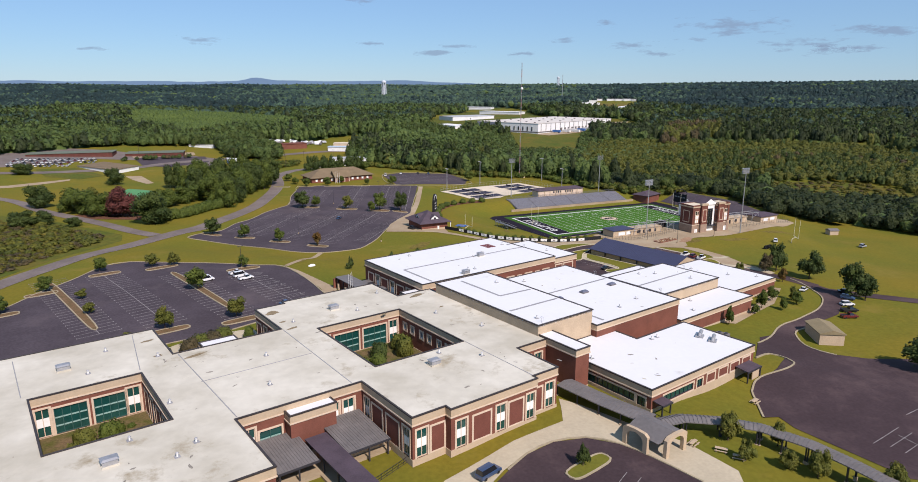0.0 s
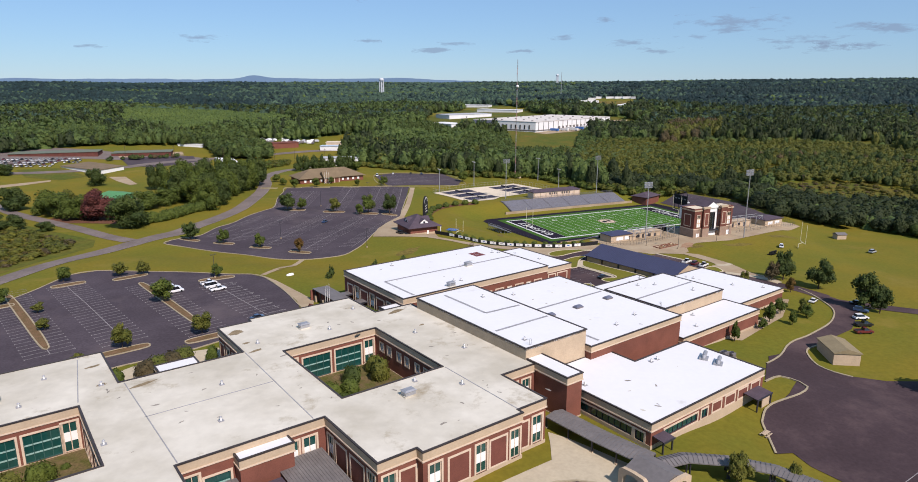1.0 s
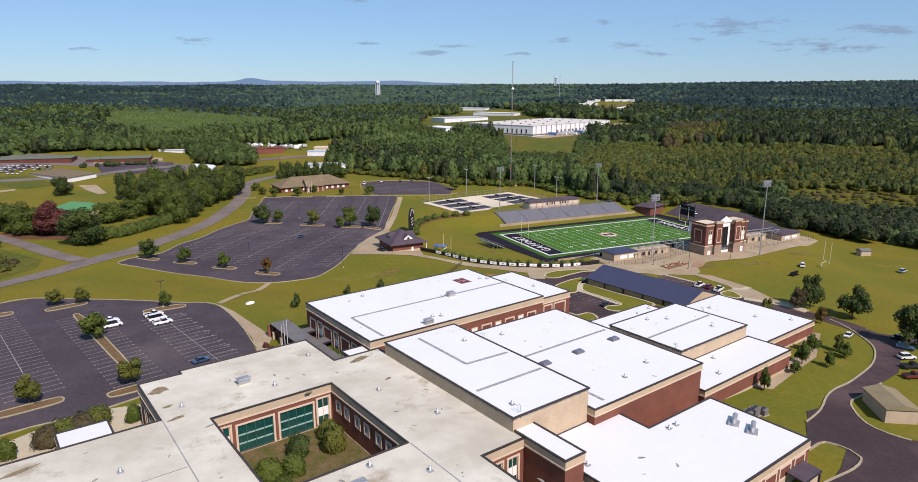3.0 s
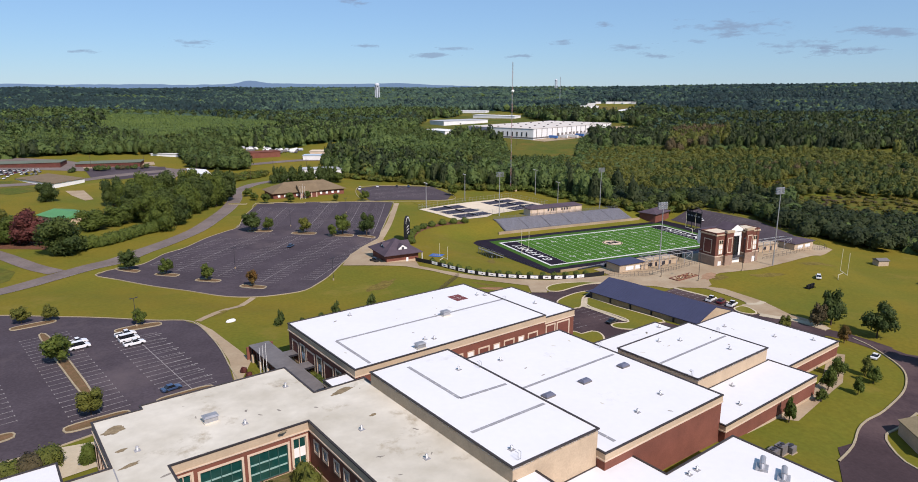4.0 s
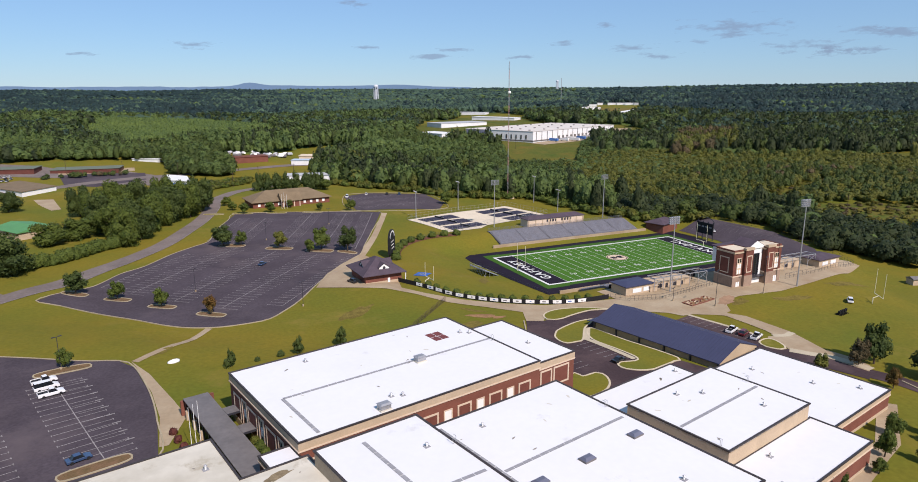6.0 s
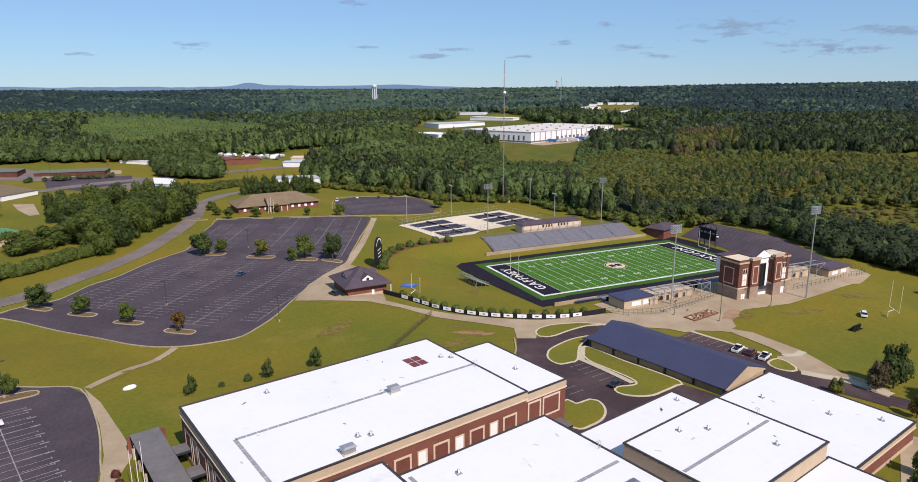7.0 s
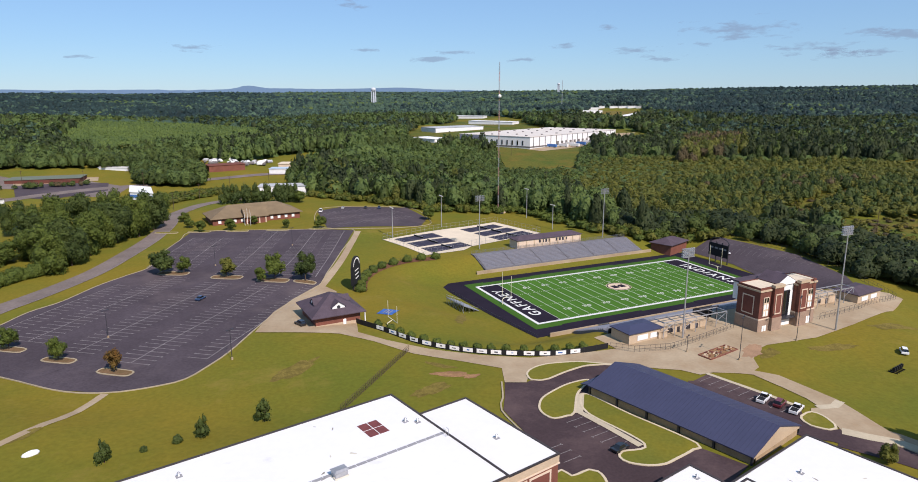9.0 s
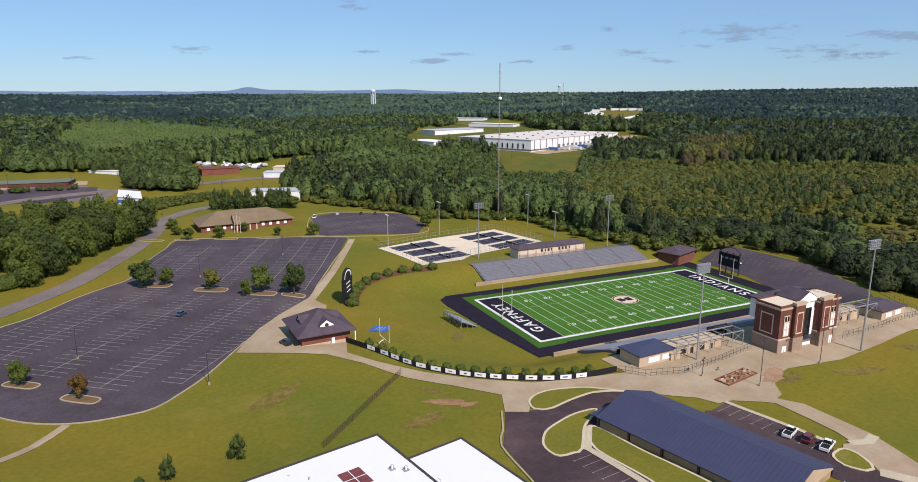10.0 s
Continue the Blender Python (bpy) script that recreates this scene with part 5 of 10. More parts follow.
def metal_hall():
    turn, w, d = -76.0, 43.0, 21.0
    x, y = -10.6, -84.1
    z = 6.6
    t = thing("practice_hall", "open-sided tan metal hall with navy standing-seam roof", "hall", (x, y, z), turn)
    m = pose(x, y, z, 0, 0, turn)
    e, r = 3.4, 6.9
    for s in (-1, 1):
        bm = bmesh.new()
        p = [(-w / 2, s * d / 2, e), (w / 2, s * d / 2, e), (w / 2, 0, r), (-w / 2, 0, r)]
        vs = [bm.verts.new(q) for q in p] + [bm.verts.new((q[0], q[1], q[2] - 0.25)) for q in p]
        for f in ((0, 1, 2, 3), (7, 6, 5, 4), (0, 4, 5, 1), (1, 5, 6, 2), (2, 6, 7, 3), (3, 7, 4, 0)):
            bm.faces.new([vs[i] for i in f])
        part("roof_slope", bm, ROOF_NAVY, t, "navy standing-seam metal roof", m)
        for i in range(44):
            bm = bmesh.new()
            xx = -w / 2 + w * (i + 0.5) / 44
            slant_box(bm, (xx, s * d / 2, e + 0.01), (xx, s * 0.05, r + 0.01), 0.02, 0.025)
            part("roof_seam", bm, ROOF_NAVY, t, "", m)
    for s in (-1, 1):
        for i in range(6):
            xx = -w / 2 + 0.4 + (w - 0.8) * i / 5
            part("column", boxes((xx - 0.22, xx + 0.22, s * (d / 2 - 0.4) - 0.22, s * (d / 2 - 0.4) + 0.22, -1.5, e - 0.02)), METAL_DARK, t, "", m)
        for i in range(5):
            xx0, xx1 = -w / 2 + 0.4 + (w - 0.8) * i / 5 + 0.3, -w / 2 + 0.4 + (w - 0.8) * (i + 1) / 5 - 0.3
            part("wall_panel", boxes((xx0, xx1, s * (d / 2 - 0.62) - 0.08, s * (d / 2 - 0.62) + 0.08, -1.5, e - 0.2)), TAN_SCREEN, t, "", m)
    for s in (-1, 1):
        bm = bmesh.new()
        xx = s * (w / 2 - 0.25)
        pts = [(-d / 2 + 0.6, e - 0.6), (d / 2 - 0.6, e - 0.6), (d / 2 - 0.6, e), (0, r - 0.35), (-d / 2 + 0.6, e)]
        lo = [bm.verts.new((xx - 0.1, a, c)) for a, c in pts]
        hi = [bm.verts.new((xx + 0.1, a, c)) for a, c in pts]
        bm.faces.new(lo), bm.faces.new(hi[::-1])
        for i in range(5):
            bm.faces.new((lo[i], lo[(i + 1) % 5], hi[(i + 1) % 5], hi[i]))
        part("gable", bm, STONE, t, "tan gable panel", m)
        part("end_wall", boxes((xx - 0.09, xx + 0.09, -d / 2 + 1.5, d / 2 - 1.5, -1.5, e - 0.7)), TAN_SCREEN, t, "", m)
    # lower lean-to at the north end
    bm = bmesh.new()
    p = [(-w / 2 - 3.2, -d / 2 + 1, e - 1.0), (-w / 2 - 0.1, -d / 2 + 1, e - 0.3), (-w / 2 - 0.1, d / 2 - 4, e - 0.3), (-w / 2 - 3.2, d / 2 - 4, e - 1.0)]
    vs = [bm.verts.new(q) for q in p] + [bm.verts.new((q[0], q[1], q[2] - 0.2)) for q in p]
    for f in ((0, 1, 2, 3), (7, 6, 5, 4), (0, 4, 5, 1), (1, 5, 6, 2), (2, 6, 7, 3), (3, 7, 4, 0)):
        bm.faces.new([vs[i] for i in f])
    part("lean_to_roof", bm, ROOF_NAVY, t, "", m)
    return t


TAN_SCREEN = material("tan_wall_sheet", (0.37, 0.27, 0.165), 0.85, var=0.2, scale=0.3, fine=2, spec=0.2)
metal_hall()

# press tower of the stadium
TOWER_BRICK = material("brown_red_brick", (0.165, 0.062, 0.044), 0.85, var=0.25, scale=0.3, fine=5, bump=0.15, spec=0.25)
TOWER_STONE = material("brown_split_stone", (0.32, 0.225, 0.165), 0.9, var=0.2, scale=0.4, fine=4, bump=0.2, spec=0.2)


def stadium_tower():
    x, y, z, turn = 60.6, -45.0, 7.0, 1.5
    t = thing("stadium_tower", "three-storey brown brick stadium tower with stone base and white gable", "tower", (x, y, z), turn)
    m = pose(x, y, z, 0, 0, turn) @ Matrix.Diagonal((0.91, 1.0, 1.14, 1.0))
    for s in (-1, 1):
        x0, x1 = (-14.4, -4.2) if s < 0 else (4.2, 14.4)
        part("wing_wall", boxes((x0, x1, -7.6, 1.0, -1, 12.6)), TOWER_BRICK, t, "brown brick wall", m)
        part("stone_base", boxes((x0 - 0.15, x1 + 0.15, -7.75, 1.15, -1, 4.0)), TOWER_STONE, t, "brownish stone base", m)
        part("cornice", boxes((x0 - 0.3, x1 + 0.3, -7.9, 1.3, 12.05, 12.55)), STONE, t, "tan cornice", m)
        part("string_course", boxes((x0 - 0.22, x1 + 0.22, -7.82, 1.22, 4.0, 4.35)), CREAM, t, "", m)
        part("terrace_floor", boxes((x0 + 0.4, x1 - 0.4, -7.2, 0.6, 12.62, 12.95)), PALE_CONCRETE, t, "", m)
        part("parapet", boxes((x0, x1, -7.6, -7.2, 12.6, 13.15), (x0, x1, 0.6, 1.0, 12.6, 13.15), (x0, x0 + 0.4, -7.2, 0.6, 12.6, 13.15), (x1 - 0.4, x1, -7.2, 0.6, 12.6, 13.15)), TOWER_BRICK, t, "", m)
        xm = (x0 + x1) / 2
        out = x0 + 3.0 if s < 0 else x1 - 3.0
        inn = x1 - 2.4 if s < 0 else x0 + 2.4
        win = part("window", boxes((out - 1.3, out + 1.3, -7.86, -7.62, 4.9, 10.4)), CREAM, t, "tall white framed window", m)
        for a in (-0.62, 0.62):
            for zz in (5.1, 7.0, 8.9):
                part("pane", boxes((out + a - 0.42, out + a + 0.42, -7.92, -7.84, zz, zz + 1.35)), DARK_GLASS if zz > 8 else WHITE_PAINT, win, "", m)
        part("bay_wall", boxes((inn - 2.3, inn + 2.3, -8.7, -7.62, 4.3, 12.9)), TOWER_BRICK, t, "projecting brown brick bay", m)
        part("bay_base", boxes((inn - 2.4, inn + 2.4, -8.8, -7.78, -1, 4.3)), TOWER_STONE, t, "brownish stone base", m)
        part("bay_cornice", boxes((inn - 2.5, inn + 2.5, -8.9, -7.4, 12.9, 13.7)), STONE, t, "tan cornice", m)
        part("brick_panel", boxes((inn - 1.2, inn + 1.2, -8.78, -8.68, 5.6, 10.8)), BRICK_PANEL, t, "", m)
        for nm_, r_ in (("jamb", (inn - 1.5, inn - 1.2, -8.84, -8.68, 5.3, 11.1)), ("jamb", (inn + 1.2, inn + 1.5, -8.84, -8.68, 5.3, 11.1)), ("lintel", (inn - 1.2, inn + 1.2, -8.84, -8.68, 10.8, 11.1)), ("sill", (inn - 1.2, inn + 1.2, -8.84, -8.68, 5.3, 5.6))):
            part(nm_, boxes(r_), CREAM, t, "", m)
        side = x0 if s < 0 else x1
        part("side_panel", boxes((side - 0.1, side + 0.1, -5.2, -1.4, 5.4, 10.2)), BRICK_PANEL, t, "", m)
        part("side_surround", boxes((side - 0.14, side + 0.14, -5.5, -5.2, 5.1, 10.5), (side - 0.14, side + 0.14, -1.4, -1.1, 5.1, 10.5), (side - 0.14, side + 0.14, -5.2, -1.4, 10.2, 10.5), (side - 0.14, side + 0.14, -5.2, -1.4, 5.1, 5.4)), CREAM, t, "", m)
        for k in range(2):
            part("door", boxes((out - 1.0 + k * 1.1, out - 0.1 + k * 1.1, -7.84, -7.74, 0, 2.2)), WHITE_PAINT, t, "", m)
    part("centre_wall", boxes((-4.2, 4.2, -6.2, 1.0, -1, 12.8)), WHITE_PAINT, t, "white centre bay", m)
    bm = bmesh.new()
    for yy0, yy1, zz in ((-6.6, 1.4, 0),):
        lo = [bm.verts.new(p) for p in ((-4.8, yy0, 13.2), (4.8, yy0, 13.2), (0, yy0, 15.4))]
        hi = [bm.verts.new(p) for p in ((-4.8, yy1, 13.2), (4.8, yy1, 13.2), (0, yy1, 15.4))]
        bm.faces.new(lo), bm.faces.new(hi[::-1])
        for i in range(3):
            bm.faces.new((lo[i], lo[(i + 1) % 3], hi[(i + 1) % 3], hi[i]))
    part("gable_roof", bm, ROOF_PURPLE, t, "", m)
    bm = bmesh.new()
    a = [bm.verts.new((xx, -6.68, zz)) for xx, zz in ((-4.5, 12.6), (4.5, 12.6), (4.5, 13.2), (0, 15.2), (-4.5, 13.2))]
    c = [bm.verts.new((xx, -6.2, zz)) for xx, zz in ((-4.5, 12.6), (4.5, 12.6), (4.5, 13.2), (0, 15.2), (-4.5, 13.2))]
    bm.faces.new(a), bm.faces.new(c[::-1])
    for i in range(5):
        bm.faces.new((a[i], a[(i + 1) % 5], c[(i + 1) % 5], c[i]))
    part("gable_front", bm, WHITE_PAINT, t, "white gable front", m)
    for i in (-1, 0, 1):
        w_ = part("window", boxes((i * 1.7 - 0.7, i * 1.7 + 0.7, -6.42, -6.2, 3.2, 10.8)), METAL_DARK, t, "tall dark window", m)
        part("pane", boxes((i * 1.7 - 0.6, i * 1.7 + 0.6, -6.46, -6.42, 3.4, 10.6)), DARK_GLASS, w_, "", m)
    part("entrance_canopy", boxes((-4.2, 4.2, -8.0, -6.2, 2.8, 3.1)), METAL_DARK, t, "", m)
    # upper press room behind
    part("press_room", boxes((-11, 12, 1.0, 5.5, 7.0, 12.2)), WHITE_PAINT, t, "white press room", m)
    part("press_room_roof", boxes((-11.6, 12.6, 1.05, 6.2, 12.2, 12.6)), ROOF_PURPLE, t, "", m)
    return t


stadium_tower()


def concourse(x0, x1, y0, y1):
    t = thing("concourse_building", "low tan block concourse building with flat pale roof", "building", ((x0 + x1) / 2, (y0 + y1) / 2, 6.8))
    part("wall", boxes((x0, x1, y0 + 2.5, y1, 5, 9.9)), BLOCKWALL, t, "tan block wall")
    part("roof", boxes((x0 - 0.3, x1 + 0.3, y0 + 2.2, y1 + 0.2, 9.9, 10.15)), STONE, t, "pale tan flat roof")
    n = int((x1 - x0) / 4)
    for i in range(n):
        xx = x0 + 1.0 + (x1 - x0 - 2) * i / n
        w = (1.1, 2.2, 1.1, 1.6)[i % 4]
        part("opening", boxes((xx, xx + w, y0 + 2.38, y0 + 2.5, 6.9 if i % 2 == 0 else 7.8, 9.2)), METAL_DARK, t, "dark doorway" if i % 2 == 0 else "dark serving window")
    part("ticket_booth", boxes((x0 - 0.4, x0 + 3.0, y0 + 0.6, y0 + 2.36, 5, 9.4)), BLOCKWALL, t, "tan block booth")
    part("booth_roof", boxes((x0 - 0.7, x0 + 3.3, y0 + 0.3, y0 + 2.15, 9.4, 9.6)), STONE, t)
    f = thing("canopy_frame", "open galvanised steel portal frame before the concourse", "steel frame", ((x0 + x1) / 2, y0, 6.8))
    xs = [x0 + 1 + (x1 + 5 - x0) * k / 6 for k in range(7)]
    for k, xx in enumerate(xs):
        bm = bmesh.new()
        tube(bm, (xx, y0 + 0.1, 6.0), (xx, y0 + 0.1, 12.4), 0.13, n=6)
        part("column", bm, GALV, f)
        bm = bmesh.new()
        slant_box(bm, (xx, y0 + 0.1, 12.4), (xx, y0 + 4.4, 12.4), 0.08, 0.12)
        part("beam", bm, GALV, f)
    for yy in (y0 + 0.1, y0 + 4.4):
        bm = bmesh.new()
        slant_box(bm, (xs[0], yy, 12.45), (xs[-1], yy, 12.45), 0.09, 0.13)
        part("beam", bm, GALV, f)
    for k in (0, 2, 5):
        bm = bmesh.new()
        tube(bm, (xs[k], y0 + 0.1, 9.6), (xs[k + 1], y0 + 0.1, 12.3), 0.06, n=5)
        part("brace", bm, GALV, f)
        bm = bmesh.new()
        tube(bm, (xs[k + 1], y0 + 0.1, 9.6), (xs[k], y0 + 0.1, 12.3), 0.06, n=5)
        part("brace", bm, GALV, f)


concourse(17, 38, -44, -36)
t = thing("stand_understructure", "steel understructure of the home stand beside the tower, its shade a black sheet", "steel frame", (42, -35, 7))
# This black sheet stands in for the shade in the void under the stand.
part("screen", boxes((38.2, 46.4, -35.4, -35.0, 5, 11.4)), BLACK, t, "black sheet for the shade under the stand")
part("screen", boxes((6, 38.0, -32.6, -32.3, 3, 8.6)), BLACK, t, "black sheet behind the stand")
for xx in (38.6, 42.2, 45.8):
    bm = bmesh.new()
    tube(bm, (xx, -38, 6), (xx, -38, 12.0), 0.2, n=6)
    part("column", bm, METAL_DARK, t)
part("beam", boxes((38, 46.4, -38.2, -37.8, 11.9, 12.3)), METAL_DARK, t)
concourse(77, 100, -44, -36)


# ---- poles, boards, fence ----
def light_tower(x, y, h, turn, z=None, heads=4, name="stadium_light"):
    z = gz(x, y) if z is None else z
    t = thing(name, "tall grey steel floodlight pole with lamp racks", "floodlight", (x, y, z), turn, "stadium lights")
    m = pose(x, y, z, 0, 0, turn)
    bm = bmesh.new()
    tube(bm, (0, 0, -0.5), (0, 0, h), 0.29, 0.15, 10)
    part("pole", bm, GALV, t, "", m)
    for j in range(heads):
        zz = h - 0.3 - j * 0.75
        bm = bmesh.new()
        slant_box(bm, (-2.3, 0, zz), (2.3, 0, zz), 0.09, 0.09)
        part("crossarm", bm, GALV, t, "", m)
        for i in range(6):
            bm = bmesh.new()
            xx = -2.1 + i * 0.84
            tube(bm, (xx, 0.1, zz + 0.35), (xx, 0.55, zz + 0.12), 0.18, 0.33, 8)
            part("lamp_head", bm, GALV, t, "", m)


light_tower(23.8, -46.0, 28.5, 0)
light_tower(73.4, -61.1, 33.9, 0)
light_tower(92.4, 86, 26, 180)
light_tower(21.8, 91, 26.5, 180)
for x, y, h in ((24.6, 145, 18), (-10, 129.5, 16), (79.6, 115, 14), (84, 151, 18)):
    light_tower(x, y, h, 90, heads=1, name="court_light")


def lamp_post(x, y, h, label="dark double-headed parking lot lamp", arms=2):
    t = thing("lamp_post", label, "lamp post", (x, y, gz(x, y)), 30, "lot lamps")
    m = pose(x, y, gz(x, y), 0, 0, 30)
    bm = bmesh.new()
    tube(bm, (0, 0, 0.6), (0, 0, h), 0.10, 0.07, 8)
    part("pole", bm, METAL_DARK, t, "", m)
    bm = bmesh.new()
    tube(bm, (0, 0, -0.4), (0, 0, 0.75), 0.32, 0.32, 10)
    part("footing", bm, CONCRETE, t, "", m)
    for s in (-1, 1)[:arms]:
        bm = bmesh.new()
        slant_box(bm, (0, 0, h - 0.1), (s * 0.6, 0, h), 0.05, 0.05)
        part("arm", bm, METAL_DARK, t, "", m)
        part("lamp_head", boxes((min(s * 0.5, s * 1.2), max(s * 0.5, s * 1.2), -0.2, 0.2, h - 0.06, h + 0.12)), METAL_DARK, t, "", m)


for x, y, h in ((-137.8, 28.8, 9), (-104.8, -5.4, 9), (-174, -41, 9), (-100, 105, 9), (26, -66, 13), (53.5, -62.6, 14), (-62, 130, 9), (17, -55, 5)):
    lamp_post(x, y, h)


def video_board():
    x, y = -51.5, 54
    z = gz(x, y)
    t = thing("video_board", "black scoreboard tower with round white emblem", "scoreboard", (x, y, z), 54)
    m = pose(x, y, z, 0, 0, 54)
    for s in (-3.2, 3.2):
        bm = bmesh.new()
        tube(bm, (s, 0, -0.5), (s, 0, 12), 0.3, n=8)
        part("post", bm, BLACK, t, "", m)
    part("cabinet", boxes((-4.2, 4.2, -0.5, 0.5, 2.2, 9.4)), BLACK, t, "", m)
    bm = bmesh.new()
    n = 20
    pts = [(4.2 * math.cos(math.pi * i / n), 9.4 + 3.8 * math.sin(math.pi * i / n)) for i in range(n + 1)]
    a, c = [bm.verts.new((px_, -0.4, pz)) for px_, pz in pts], [bm.verts.new((px_, 0.4, pz)) for px_, pz in pts]
    bm.faces.new(a), bm.faces.new(c[::-1])
    for i in range(n):
        bm.faces.new((a[i], a[i + 1], c[i + 1], c[i]))
    part("arch_crest", bm, BLACK, t, "", m)
    bm = bmesh.new()
    inner, outer = [(2.9 * math.cos(math.pi * i / n), 9.6 + 2.5 * math.sin(math.pi * i / n)) for i in range(n + 1)], [(3.5 * math.cos(math.pi * i / n), 9.6 + 3.1 * math.sin(math.pi * i / n)) for i in range(n + 1)]
    ra, rb = [bm.verts.new((p, -0.46, q)) for p, q in inner], [bm.verts.new((p, -0.46, q)) for p, q in outer]
    for i in range(n):
        bm.faces.new((ra[i], ra[i + 1], rb[i + 1], rb[i]))
    part("arch_band", bm, WHITE_PAINT, t, "white arched band", m)
    for k in range(3):
        bm = bmesh.new()
        slant_box(bm, (-2.2 + k * 0.3, -0.56, 7.6 - k * 1.6), (1.8, -0.56, 7.9 - k * 1.6), 0.04, 0.16)
        part("print_bar", bm, WHITE_PAINT, t, "white unreadable print", m)
    return t


video_board()
sb = thing("scoreboard", "black end-zone scoreboard with arched steel frame", "scoreboard", (126, 38, 0.1), 90)
m_sb = pose(126, 38, 0.1, 0, 0, 90)
for s in (-5.5, -1.8, 1.8, 5.5):
    part("post", boxes((s - 0.2, s + 0.2, -0.2, 0.2, -0.3, 10)), METAL_DARK, sb, "", m_sb)
part("panel", boxes((-6, 6, 0.2, 0.7, 3.0, 9.2)), BLACK, sb, "black score panel", m_sb)
for i in range(4):
    part("digit_strip", boxes((-5 + i * 2.7, -3.2 + i * 2.7, 0.72, 0.76, 6.6, 7.4)), PAINT, sb, "", m_sb)
bm = bmesh.new()
for i in range(12):
    a0, a1 = math.pi * i / 12, math.pi * (i + 1) / 12
    slant_box(bm, (-6 * math.cos(a0), 0, 9.6 + 2.6 * math.sin(a0)), (-6 * math.cos(a1), 0, 9.6 + 2.6 * math.sin(a1)), 0.14, 0.14)
part("arch", bm, METAL_DARK, sb, "", m_sb)

# banner fence along the walk
FENCE = curve_points([(-64.4, 11.5), (-62.8, 8), (-60.6, 4), (-57, -3), (-51.9, -13), (-46, -20.5), (-40.1, -26.8), (-33.5, -32), (-27, -35.9), (-18.6, -39.9), (-10, -41.8), (-1.8, -42.4)], 2.0)
fence = thing("banner_fence", "curving black mesh fence hung with white banners", "fence", (FENCE[0].x, FENCE[0].y, gz(*FENCE[0])))
bm = bmesh.new()
ribbon(bm, FENCE, 0.10, 0.0, 1.75)
part("mesh_screen", bm, BLACK, fence, "black windscreen mesh")
for i in range(0, len(FENCE) - 1, 2):
    a, c = FENCE[i], FENCE[i + 1]
    d = (c - a).normalized()
    s = Vector((d.y, -d.x))
    bm = bmesh.new()
    tube(bm, (a.x, a.y, gz(*a) - 0.2), (a.x, a.y, gz(*a) + 1.95), 0.06, n=6)
    part("post", bm, METAL_DARK, fence)
    if 4 <= i < len(FENCE) - 6:
        bm = bmesh.new()
        z = gz(*a)
        q = [Vector((*(p + s * o), 0)) for o in (0.08, 0.13) for p in (a, a + d * 3.1)]
        vs = [bm.verts.new((v.x, v.y, z + h)) for v in q for h in (0.4, 1.6)]
        for f in ((0, 1, 3, 2), (4, 6, 7, 5), (0, 2, 6, 4), (1, 5, 7, 3), (0, 4, 5, 1), (2, 3, 7, 6)):
            bm.faces.new([vs[k] for k in f])
        part("banner", bm, WHITE_PAINT, fence, "white sponsor banner with unreadable print")
        mid = a + d * 1.55 + s * 0.15
        bm = bmesh.new()
        slant_box(bm, (*(mid - d * (0.9 - 0.2 * (i % 5))), z + 1.0), (*(mid + d * 0.5), z + 1.0), 0.02, 0.12 + 0.03 * (i % 4))
        part("print_bar", bm, (PAINT_BLUE, METAL_DARK, ROOF_PURPLE)[i % 3], fence, "unreadable dark print")


# ---- trees ----
rng = np.random.default_rng(7)


def unit_ball():
    bm = bmesh.new()
    bmesh.ops.create_icosphere(bm, subdivisions=1, radius=1.0)
    v = np.array([p.co[:] for p in bm.verts])
    f = np.array([[p.index for p in q.verts] for q in bm.faces])
    bm.free()
    return v, f


CLUMP_V, CLUMP_F = unit_ball()


BALLS = {}


def ball(sub):
    """Corners and faces of a ball without its underside."""
    if sub not in BALLS:
        bm = bmesh.new()
        bmesh.ops.create_icosphere(bm, subdivisions=sub, radius=1.0)
        bmesh.ops.delete(bm, geom=[f for f in bm.faces if f.calc_center_median().z < -0.42], context="FACES")
        bm.verts.index_update()
        BALLS[sub] = (np.array([p.co[:] for p in bm.verts]), np.array([[p.index for p in q.verts] for q in bm.faces]))
        bm.free()
    return BALLS[sub]


